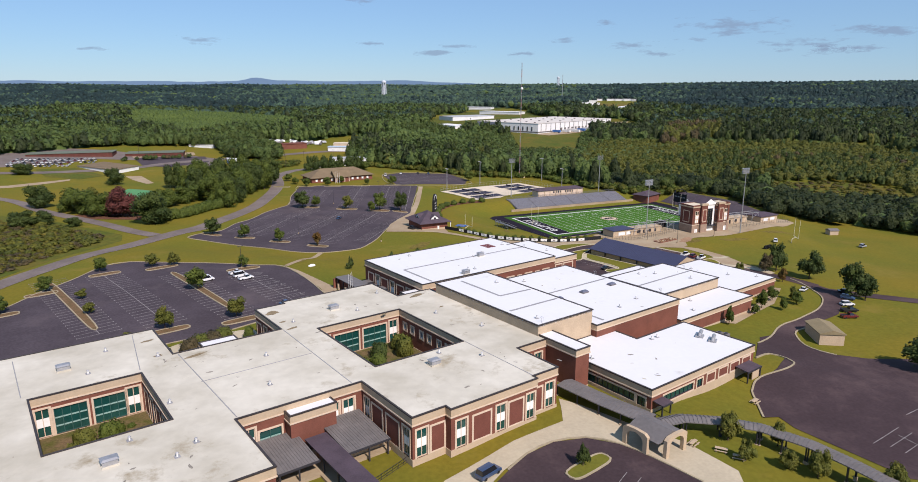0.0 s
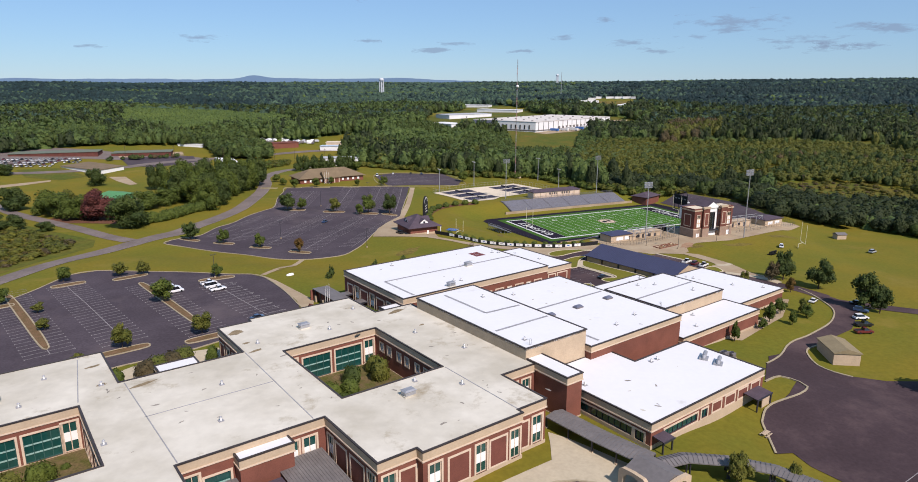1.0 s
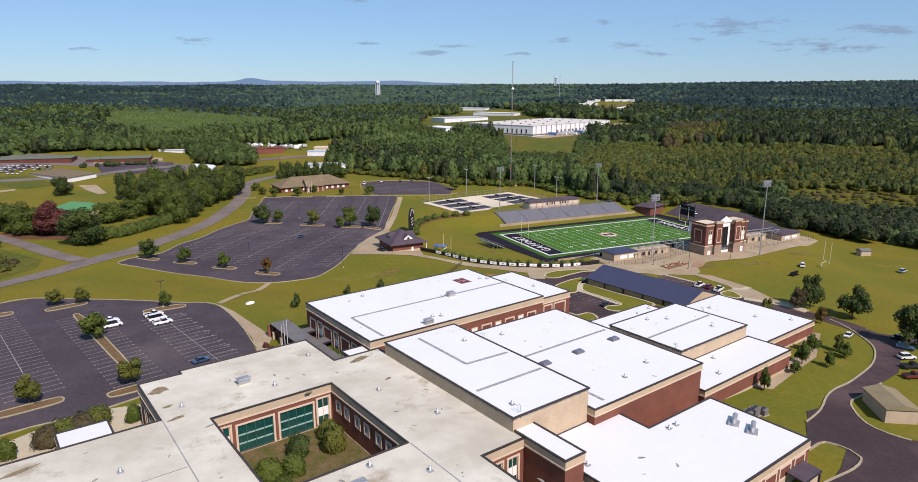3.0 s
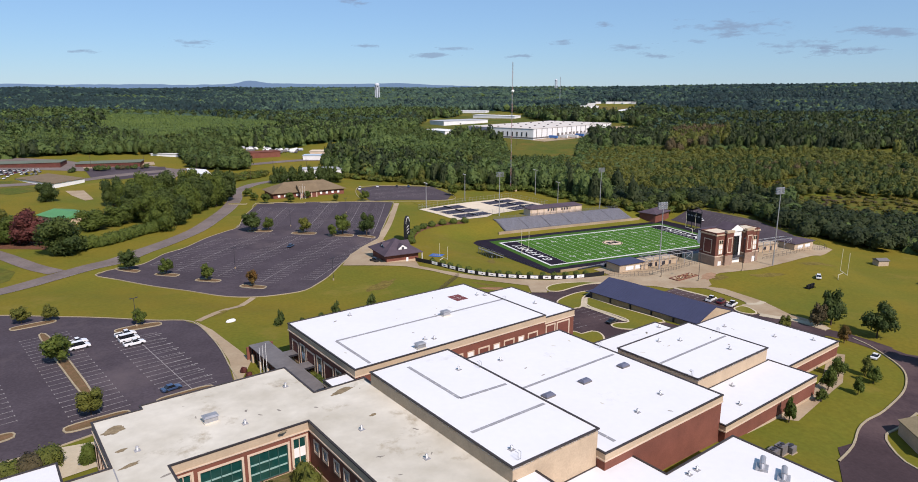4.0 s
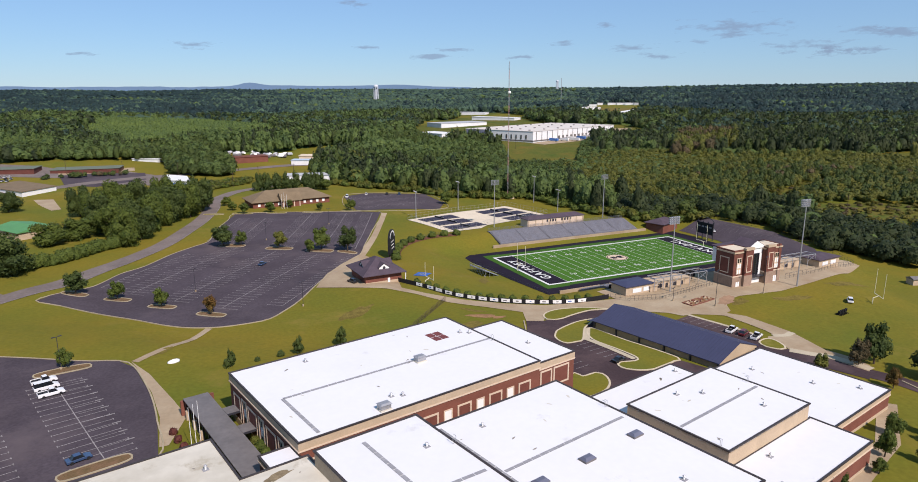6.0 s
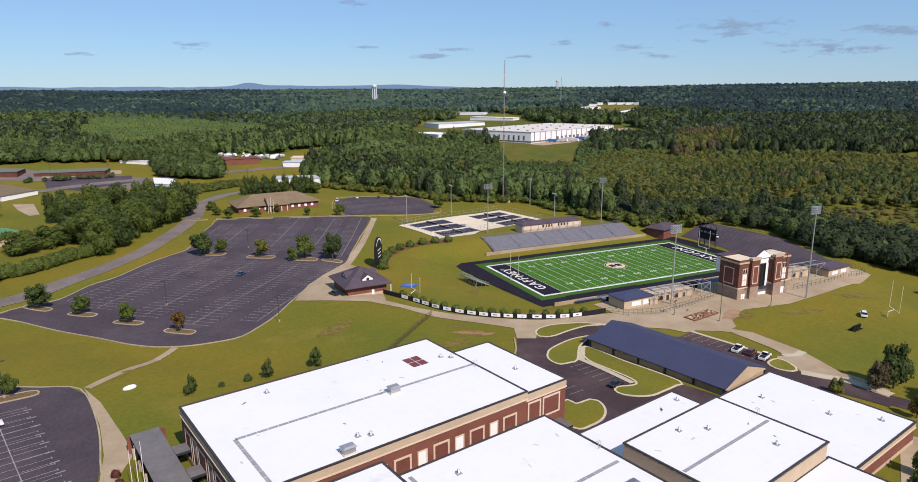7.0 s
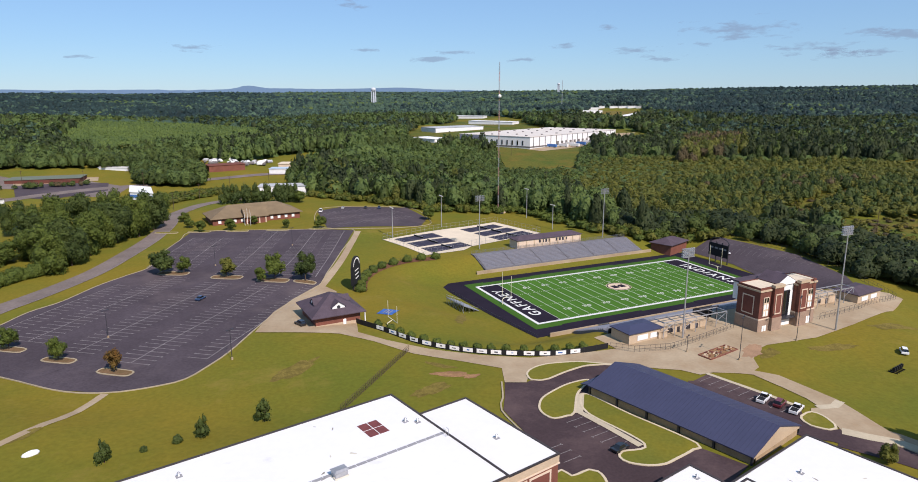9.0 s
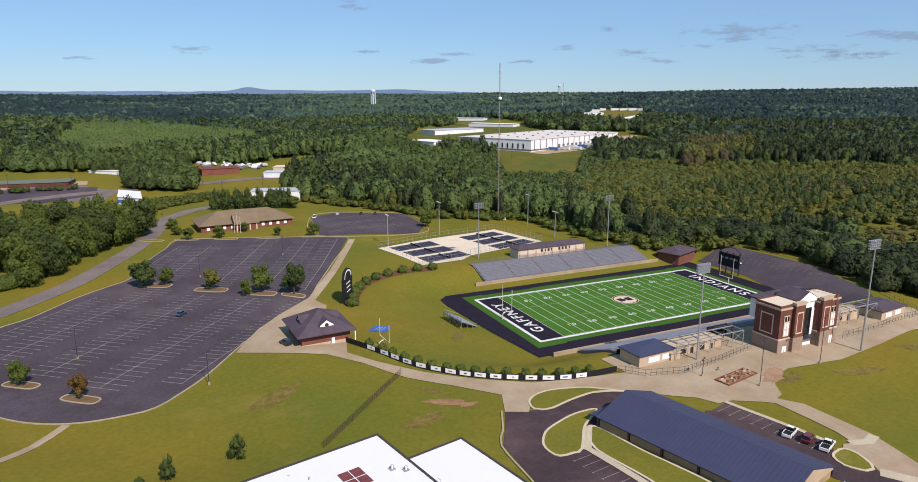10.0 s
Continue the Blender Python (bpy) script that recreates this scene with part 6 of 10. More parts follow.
def canopy_shape(r, sub, cone=0.0, n_leaf=0, leaf=0.2, lobes=10):
    """One billowing crown wrapped in leaf sprays; radius 1, height 0 to 1."""
    c = r.normal(size=(lobes, 3)) * np.array((1, 1, 0.8)) + np.array((0, 0, 0.35))
    c /= np.linalg.norm(c, axis=1)[:, None]

    def swell(d):
        return 0.66 + 0.36 * np.clip((d @ c.T).max(1), 0, 1) ** 6

    v, f = ball(sub)
    v = v * (swell(v) * r.uniform(0.86, 1.06, len(v)))[:, None]
    if n_leaf:
        d = r.normal(size=(n_leaf, 3))
        d[:, 2] = np.abs(d[:, 2] + 0.15) - 0.3
        d /= np.linalg.norm(d, axis=1)[:, None]
        q = d * (swell(d) * r.uniform(0.90, 1.16, n_leaf))[:, None]
        n = d + r.normal(size=(n_leaf, 3)) * 0.38 + np.array((0, 0, 0.25))
        n /= np.linalg.norm(n, axis=1)[:, None]
        t = np.cross(n, r.normal(size=(n_leaf, 3)))
        t /= np.linalg.norm(t, axis=1)[:, None]
        b = np.cross(n, t)
        k = leaf * r.uniform(0.6, 1.35, (n_leaf, 1))
        f = np.concatenate([f, np.arange(3 * n_leaf).reshape(-1, 3) + len(v)])
        v = np.concatenate([v, np.stack([q + t * k, q + b * k * 0.9 - t * k * 0.4, q - b * k * 0.9 - t * k * 0.5], 1).reshape(-1, 3)])
    v[:, 2] = (v[:, 2] + 0.5) / 1.5
    if cone:
        v[:, :2] *= np.clip(1.15 - v[:, 2:] * cone, 0.08, 1.15)
    return v, f


def crown_arrays(r, n, leaf, lumps=9, cone=0.0, wide=1.0):
    """A crown of uneven leaf masses with loose leaf sprays round them: corners and three-cornered faces."""
    cs = r.normal(size=(lumps, 3))
    cs /= np.linalg.norm(cs, axis=1)[:, None]
    cs *= r.uniform(0.22, 0.56, (lumps, 1))
    rad = r.uniform(0.30, 0.46, lumps) * wide
    vs, fs, at = [], [], 0
    for c, k in zip(cs, rad):
        v = CLUMP_V * r.uniform(0.72, 1.12, (len(CLUMP_V), 1)) * k * np.array([1.1, 1.1, 0.85]) + c
        vs.append(v)
        fs.append(CLUMP_F + at)
        at += len(v)
    if n:
        which = r.integers(0, lumps, n)
        d = r.normal(size=(n, 3))
        d /= np.linalg.norm(d, axis=1)[:, None]
        p = cs[which] + d * rad[which][:, None] * r.uniform(0.88, 1.32, (n, 1))
        nrm = d + r.normal(size=(n, 3)) * 0.5 + np.array([0, 0, 0.3])
        nrm /= np.linalg.norm(nrm, axis=1)[:, None]
        t = np.cross(nrm, r.normal(size=(n, 3)))
        t /= np.linalg.norm(t, axis=1)[:, None]
        b = np.cross(nrm, t)
        s = leaf * r.uniform(0.6, 1.3, (n, 1))
        vs.append(np.stack([p + t * s, p + b * s * 0.9 - t * s * 0.4, p - b * s * 0.9 - t * s * 0.5], 1).reshape(-1, 3))
        fs.append(np.arange(3 * n).reshape(n, 3) + at)
    v, f = np.concatenate(vs), np.concatenate(fs)
    if cone:
        v[:, :2] *= np.clip(1 - (v[:, 2:] + 1) / 2 * cone, 0.08, 1)
    return v, f


def tree_mesh(seed, height, spread_, mat_crown, n=900, leaf=0.11, trunk_h=0.28, tall=1.0, cone=0.0):
    r = np.random.default_rng(seed)
    v, f = crown_arrays(r, n, leaf, 18, cone=cone, wide=0.62) if trunk_h else canopy_shape(r, 3, 0.0, n, leaf, 16)
    ch = height * (1 - trunk_h)
    lo, hi = np.percentile(v[:, 2], 1), np.percentile(v[:, 2], 99)
    v[:, 2] = (v[:, 2] - lo) / (hi - lo) * ch + height * trunk_h
    rad = np.percentile(np.hypot(v[:, 0], v[:, 1]), 96)
    v[:, :2] *= spread_ / 2 / rad
    return v, f, mat_crown


TREE_CACHE = {}


def tree(x, y, height, spread_, mat, label, kind_seed=0, name="tree", trunk_h=0.25, n=2000, leaf=0.062, cone=0.0, group="", dz=0.0):
    """A tapered trunk with limbs and a crown of many leaf clumps."""
    z = gz(x, y) + dz
    if group == "lot trees":
        height, spread_ = height * 1.25, spread_ * 1.22
    if group == "roadside trees":
        height, spread_ = height * (1.6 if x > -200 else 1.2), spread_ * 1.35
    t = thing(name, label, "tree" if name == "tree" else name, (x, y, z), (x * 37 + y * 17) % 360, group)
    key = (mat.name, kind_seed, round(height), round(spread_ * 2), n)
    if key not in TREE_CACHE:
        v, f, _ = tree_mesh(kind_seed + 11, height, spread_, mat, n, leaf, trunk_h, cone=cone)
        me_ob = mesh_of("crown", v, f, mat, smooth_faces=True)
        bm = bmesh.new()
        r0 = 0.025 * height
        tube(bm, (0, 0, -0.5), (0, 0, height * 0.55), r0, r0 * 0.5, 7)
        for i in range(5):
            a = i * 1.26
            tube(bm, (0, 0, height * (0.25 + 0.05 * i)), (math.cos(a) * spread_ * 0.28, math.sin(a) * spread_ * 0.28, height * (0.5 + 0.06 * i)), r0 * 0.45, r0 * 0.15, 5)
        me_t = bpy.data.meshes.new("trunk")
        bm.to_mesh(me_t)
        bm.free()
        me_t.materials.append(BARK)
        TREE_CACHE[key] = (me_ob.data, me_t)
        bpy.data.objects.remove(me_ob)
    me_c, me_t = TREE_CACHE[key]
    for nm, me in (("crown", me_c), ("trunk", me_t)):
        if nm == "trunk" and trunk_h < 0.02:
            continue
        ob = new(nm, me)
        ob.parent = t
    return t


def bush(x, y, h, w, mat, label, seed=0, dz=0.0):
    return tree(x, y, h, w, mat, label, seed, "bush", 0.0, 420, 0.085, dz=dz)


# trees on the lots and lawns: place, height, spread, kind
G_, D_, Y_, R_ = LEAF, LEAF_DARK, LEAF_LIGHT, LEAF_RUST
for i, (x, y, h, w, k) in enumerate((
        (-164, 31, 5.6, 4.2, G_), (-149.6, 15, 5.4, 4.0, G_), (-134.8, -0.4, 5.2, 3.4, R_), (-178, 43, 7.0, 6.0, D_), (-121, 100, 7.8, 8.6, D_), (-113, 98, 5.6, 4.4, G_),
        (-97.4, 83.4, 6.6, 5.6, Y_), (-86, 70, 5.0, 3.6, G_), (-80, 72, 8.4, 6.4, G_), (-69, 66, 9.2, 6.8, D_),
        (-101, 180, 5.0, 5.0, G_), (-86, 178, 5.2, 4.8, G_), (-40, 163, 5.6, 5.0, G_), (26, 168, 6, 6.5, G_), (-57, 172, 4, 3.4, G_))):
    tree(x, y, h, w, k, ("young tree with turning orange leaves on a parking island" if k is R_ else "yellow-green young tree on a parking island" if k is Y_ else "leafy green tree on a parking island"), i % 4, group="lot trees")
for i, (x, y, h, w, k) in enumerate((
        (-203, -100, 6.6, 5.6, G_), (-182.5, -97, 6.4, 6.0, G_), (-191.5, -64, 7.6, 7.4, D_), (-206, -22.8, 5.4, 5.0, G_), (-198, -24.5, 5.4, 4.6, G_), (-173, -40, 5.2, 4.0, D_), (-224.5, -22, 5.6, 5.4, D_),
        (-240, -42, 5.4, 5.4, D_), (-250, -64, 5.6, 5.0, D_), (-228, -58, 3.4, 3.6, Y_), (-224, -76, 3.6, 4.2, Y_), (-213, -108, 3.2, 4.0, Y_))):
    tree(x, y, h, w, LEAF if k is D_ else LEAF_LIGHT, "leafy green tree on an island of the staff lot", i % 4, group="staff lot trees")
for i, (x, y, h, w) in enumerate(((-134, -55, 5.2, 3.0), (-115.6, -50.6, 5.2, 3.4), (-102, -47, 5.6, 4.0))):
    tree(x, y, h, w, D_, "small pointed evergreen on the lawn", i, trunk_h=0.06, n=700, cone=0.85, group="lawn evergreens")
for i, (x, y, h, w) in enumerate(((-120.5, -51.5, 1.8, 2.4), (-127, -53, 1.2, 1.6))):
    bush(x, y, h, w, D_, "small round bush on the lawn", i)
for i, (x, y, h, w, k) in enumerate((
        (27.5, -121.5, 11.5, 7.5, D_), (30.5, -134.5, 11, 9, D_), (23, -157, 13, 8.5, D_), (25.5, -161, 9.5, 6.5, D_), (22.5, -120.5, 7.5, 5.5, LEAF_BROWN), (10.5, -118, 4.6, 5.0, Y_), (16.5, -133.7, 5.6, 4.2, R_),
        (-18, -153.6, 6.4, 4.4, G_), (-40.5, -160.5, 6.0, 3.6, G_), (-7.5, -149, 5.0, 5.4, G_), (-0.4, -151.4, 5.4, 4.0, Y_), (-25, -157, 3.4, 3.4, G_), (-13, -158, 4.5, 3.6, G_), (-2.5, -155, 5, 4.5, G_), (-18, -207, 9.5, 10, D_),
        (-99.2, -215, 6.4, 5.6, Y_), (-101.9, -222, 4.6, 4.2, Y_), (-93, -231, 6.0, 5.6, Y_), (-90.5, -220, 4.6, 4.0, Y_), (-85, -240, 5.5, 5.5, Y_), (-132.5, -211, 4.6, 3.2, D_), (-96, -227, 4.2, 4.6, Y_))):
    w *= 0.78 if h < 7 else 1.0
    tree(x, y, h, w, k, "leafy lawn tree beside the school" if k is not R_ else "small tree with reddish leaves beside the school", i % 4, group="school lawn trees", cone=0.6 if h < 7 else 0.4, trunk_h=0.2)

# shrubs of the courts and beds
for (u, v, h, w, k, s) in ((-88, 44, 4.6, 5.0, Y_, 1), (-83.2, 43.5, 5.2, 5.6, G_, 2), (-79, 47, 1.6, 2.2, G_, 3), (-90.5, 40, 4.0, 4.0, Y_, 0), (-26.5, 43, 4.4, 6.0, G_, 0), (-13, 44, 6.2, 5.2, Y_, 1), (-19, 46.5, 5.0, 5.2, D_, 2), (-22.5, 41.5, 4.6, 5.4, G_, 3), (-12, 49, 4.8, 4.2, Y_, 3), (-27, 36, 4.6, 5.0, G_, 3),
                           (-60, 63, 4.6, 5.4, Y_, 1), (-56, 67, 4.2, 5, R_, 2), (-53.5, 61.5, 3.6, 4.4, G_, 0), (-43.4, 63, 5, 3.6, Y_, 2), (-63.5, 70, 3.6, 4.0, G_, 1), (-50, 73, 3.4, 5, Y_, 3)):
    bush(*sw(u, v), h, w, k, "leafy shrub against the school walls", s)
for i, (x, y) in enumerate([(-133.6, -100.6), (-132.6, -106.2), (-134.7, -94.7), (-133.0, -103.2)]):
    bush(x, y, 2.6, 4.2, (Y_, G_)[i % 2], "yellow-green shrub in the narrow entrance court", i)
for i, (x, y) in enumerate([(-197.1, -121.6), (-194.3, -119.9), (-191.5, -118.3), (-188.4, -116.5), (-203.3, -124.3), (-181.6, -118.2)]):
    bush(x, y, 4.4, 6.2 if i < 4 else 3.6, (LEAF_BROWN, Y_, LEAF_BROWN, Y_, G_, G_)[i], "brownish overgrown shrub behind the classroom wing" if i in (0, 2) else "yellow-green shrub behind the classroom wing", i)
for i in range(10):
    a = i / 9
    x, y = curve_points([(-51, 49), (-46, 63), (-38, 74), (-28, 81), (-16, 84), (-5, 83)], 1.0)[int(a * 62)]
    bush(x, y, 3.2, 5.0, LEAF, "clipped round bush along the lawn edge", i % 3)
for i in range(16):
    p = FENCE[4 + i * 2] if 4 + i * 2 < len(FENCE) else FENCE[-1]
    bush(p.x + 1.2, p.y + 2.2, 2.5, 3.3, LEAF, "clipped round bush behind the banner fence", i % 3)

ring = [(-51, 49), (-46, 63), (-38, 74), (-28, 81), (-16, 84), (-5, 83)]
strip("mulch_bed", ring, 4.6, MULCH, 0.09, "brown mulch bed under the clipped bushes", "mulch bed")
# trees left of the road
for i, (x, y, h, w, k) in enumerate((
        (-124, 199, 15, 13, D_), (-131, 183, 15, 13, G_), (-141, 172, 15, 13, D_), (-148, 163, 14, 12, G_), (-139, 192, 15, 13, G_), (-152, 180, 14, 13, D_), (-151, 148, 13, 12, G_), (-161, 150, 13, 12, D_), (-163, 120, 11, 10, G_), (-157, 131, 12, 12, D_), (-170, 140, 12, 12, G_),
        (-165, 166, 14, 13, G_), (-178, 172, 13, 12, D_), (-190, 215, 13, 12, D_), (-172, 218, 14, 12, G_), (-158, 208, 15, 13, D_), (-145, 213, 15, 12, G_), (-182, 198, 13, 12, G_), (-119, 224, 10, 10, G_), (-128, 216, 12, 11, D_),
        (-186, 146, 6.5, 12, G_), (-196, 135, 6.5, 12, G_), (-177, 154, 6, 9, G_), (-205, 78, 14, 14, D_), (-220, 107, 13, 14, LEAF_RED), (-232, 116, 11, 12, G_), (-240, 123, 11, 12, G_), (-247, 138, 11, 12, G_), (-238, 136, 11, 11, Y_),
        (-266, 161, 11, 12, D_), (-231, 248, 12, 12, D_), (-297, 316, 7, 12, D_), (-267, 98, 6.5, 10, D_), (-259, 97, 6, 9, D_), (-243, 86, 4, 6, D_))):
    h, w = (h * 0.86, w * 0.88) if h >= 12 and y > 112 else (h, w)
    tree(x, y, h, w, k, "dark red-leaved tree beside the road" if k is LEAF_RED else "broad bushy tree beside the road" if h < 8 else "full broad-crowned tree beside the road", i % 4, n=4200, leaf=0.045, trunk_h=0.06, group="roadside trees")
for i, p in enumerate(curve_points([(-200, 86), (-190, 91), (-181, 102), (-174, 112), (-167, 118)], 3.0)):
    bush(p.x, p.y, 5.0 + 0.6 * (i % 3), 7.4, LEAF, "dense tall shrub of the roadside hedge", i % 3)
for i, (x, y) in enumerate(((-79, 270), (-73, 269), (-67, 268), (-60, 266), (-54, 265), (-46, 263), (-41, 261), (-36, 260))):
    tree(x, y, 13, 8.4, D_, "dense dark conifer behind the office", i % 3, trunk_h=0.04, n=1600, cone=0.62, group="office conifers")
for i, (x, y, h, w) in enumerate(((-106, 196, 5, 6), (-108, 214, 5.5, 6), (-33, 256, 8, 8), (-72, 190, 5, 4.4))):
    tree(x, y, h, w, G_, "small leafy tree near the office", i, group="office trees")


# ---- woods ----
# Point on the camera's path; woods, ridge and clouds are laid out from it.
EYE_XY = np.array((-165.0, -250.0))


def in_poly(x, y, poly):
    hit = np.zeros(x.shape, bool)
    n = len(poly)
    for i in range(n):
        (x0, y0), (x1, y1) = poly[i], poly[(i + 1) % n]
        c = ((y0 > y) != (y1 > y))
        with np.errstate(divide="ignore", invalid="ignore"):
            hit ^= c & (x < (x1 - x0) * (y - y0) / (y1 - y0 + 1e-9) + x0)
    return hit


# open land: the campus and the clearings
CAMPUS = [(-420, -420), (-420, 330), (-330, 420), (-250, 470), (-120, 500), (-40, 470), (40, 520), (60, 470), (0, 400), (-30, 330), (-14, 280), (32, 222), (44, 200), (72, 180), (96, 172), (98, 140), (104, 100), (112, 84), (128, 76), (152, 66), (164, 30), (152, -14), (158, -36), (172, -70), (190, -120), (250, -300)]
CLEARINGS = ([(160, 322), (220, 296), (300, 400), (372, 470), (455, 425), (508, 476), (530, 632), (480, 640), (440, 700), (470, 815), (560, 960), (590, 1120), (560, 1240), (500, 1230), (460, 1080), (400, 960), (290, 840), (225, 745), (176, 620), (168, 560), (150, 480), (215, 470), (205, 420)],
             [(214, 12), (226, -8), (252, -20), (262, -44), (292, -24), (300, 4), (300, 30), (282, 50), (256, 66), (250, 88), (284, 96), (330, 106), (338, 116), (314, 120), (270, 112), (238, 104), (228, 80), (230, 40)],
             [(452, 148), (486, 134), (548, 158), (552, 178), (500, 178), (456, 164)],
             [(604, 828), (577, 716), (615, 702), (857, 934), (1166, 1335), (1167, 1441), (1064, 1445), (740, 1074)],
             [(-560, 430), (-240, 500), (-230, 590), (-420, 560), (-600, 560)],
             [(230, 800), (430, 820), (440, 900), (220, 900)])


for outline in CLEARINGS[:4]:
    sheet("rough_meadow", outline, DRY if outline is CLEARINGS[3] else MEADOW, 0.10, "golden-green rough meadow in a clearing of the woods", "meadow", step=15.0)


def full_wood(x, y):
    m = ~in_poly(x, y, CAMPUS)
    for c in CLEARINGS:
        m &= ~in_poly(x, y, c)
    return m


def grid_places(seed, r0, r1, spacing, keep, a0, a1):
    """Uneven rows of places in a fan of the camera's view."""
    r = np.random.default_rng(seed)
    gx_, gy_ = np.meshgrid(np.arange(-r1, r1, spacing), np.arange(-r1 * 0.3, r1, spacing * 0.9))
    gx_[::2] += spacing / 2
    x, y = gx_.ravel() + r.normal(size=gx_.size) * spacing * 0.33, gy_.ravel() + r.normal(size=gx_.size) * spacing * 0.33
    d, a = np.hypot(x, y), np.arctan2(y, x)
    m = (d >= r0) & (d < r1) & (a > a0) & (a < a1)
    x, y = x[m] + EYE_XY[0], y[m] + EYE_XY[1]
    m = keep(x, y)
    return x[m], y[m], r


def patchy(x, y, size):
    """Slow uneven waves over the land, from 0 to 1."""
    u, w = x / size, y / size
    return 0.5 + 0.17 * (np.sin(u * 1.3 + 2 * np.sin(w * 0.7)) + np.sin(w * 1.7 + 1.6 * np.sin(u * 0.9 + 1)) + np.sin((u + w) * 2.9 + 1.3 * np.sin(u * 2.1)))


def crowns(name, seed, r0, r1, spacing, leafy, size, height, kinds, keep, a0=0.25, a1=1.95, variants=8):
    """A stretch of woods; leafy: ball, leaf sprays and their size; kinds: (share, share towards the view's dim edge,
    material, cone, size factor, height factor, label).
    """
    sub, n_leaf, leaf = leafy
    x, y, r = grid_places(seed, r0, r1, spacing, keep, a0, a1)
    if not len(x):
        return
    z = ground_at(x, y)
    bearing = np.arctan2(y - EYE_XY[1], x - EYE_XY[0])
    # Darker leaf colours gather here to paint in the view's dim edges.
    view_edge = np.maximum(smooth(1.15, 0.72, bearing), smooth(1.30, 1.55, bearing) if r0 >= 1500 else 0)
    share = np.stack([k[0] * (1 - view_edge) + k[1] * view_edge for k in kinds])
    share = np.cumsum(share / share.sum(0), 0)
    dice = np.clip(0.6 * r.uniform(0, 1, len(x)) + 0.4 * np.clip((patchy(x, y, 55 + 0.05 * r0) - 0.2) / 0.6, 0, 1), 0, 0.999)
    which = (dice[None] > share).sum(0)
    lift = 0.80 + 0.4 * patchy(x, y, 130)
    for j, (_, _, mat, cone, ks, kh, label) in enumerate(kinds):
        shapes = [canopy_shape(r, sub, cone, n_leaf, leaf) for _ in range(variants)]
        pick = r.integers(0, variants, len(x))
        vs, fs, at = [], [], 0
        for k, (tv, tf) in enumerate(shapes):
            i = np.where((pick == k) & (which == j))[0]
            if not len(i):
                continue
            w = size * ks * r.uniform(0.60, 1.40, (len(i), 1))
            h = height * kh * r.uniform(0.72, 1.18, (len(i), 1)) * lift[i][:, None]
            a = r.uniform(0, 6.28, (len(i), 1))
            px_, py_ = tv[None, :, 0] * np.cos(a) - tv[None, :, 1] * np.sin(a), tv[None, :, 0] * np.sin(a) + tv[None, :, 1] * np.cos(a)
            vs.append(np.stack([px_ * w + x[i][:, None], py_ * w + y[i][:, None], (0.14 + 0.86 * tv[None, :, 2]) * h + z[i][:, None]], -1).reshape(-1, 3))
            fs.append((tf[None] + (np.arange(len(i)) * len(tv))[:, None, None] + at).reshape(-1, 3))
            at += len(i) * len(tv)
        if vs:
            mesh_of(name, np.concatenate(vs), np.concatenate(fs), mat, label, "woods", "stuff", smooth_faces=n_leaf > 0)


LOW_WOOD = [(92, 205), (150, 200), (200, 262), (262, 320), (330, 420), (372, 500), (300, 400), (220, 296), (160, 322), (205, 420), (180, 440), (110, 290)]
PINES = [(-231.0, 714.6), (-240.3, 1190.2), (-45.2, 1173.5), (46.4, 984.2), (4.3, 636.3), (-75.4, 612.5), (-140.1, 521.4), (-166.6, 513.6)]
SCRUB = [(165, 70), (205, 66), (210, 20), (222, -8), (255, -45), (306, -90), (360, -60), (420, 20), (470, 120), (440, 190), (380, 240), (330, 300), (270, 330), (215, 330), (170, 240), (130, 150)]
FRONT_WOOD = [(60, 330), (112, 290), (180, 440), (205, 420), (150, 480), (168, 560), (176, 620), (120, 600), (70, 450)]


def wooded(x, y):
    return full_wood(x, y) & ~in_poly(x, y, LOW_WOOD) & ~in_poly(x, y, FRONT_WOOD) & ~in_poly(x, y, PINES) & ~in_poly(x, y, SCRUB)


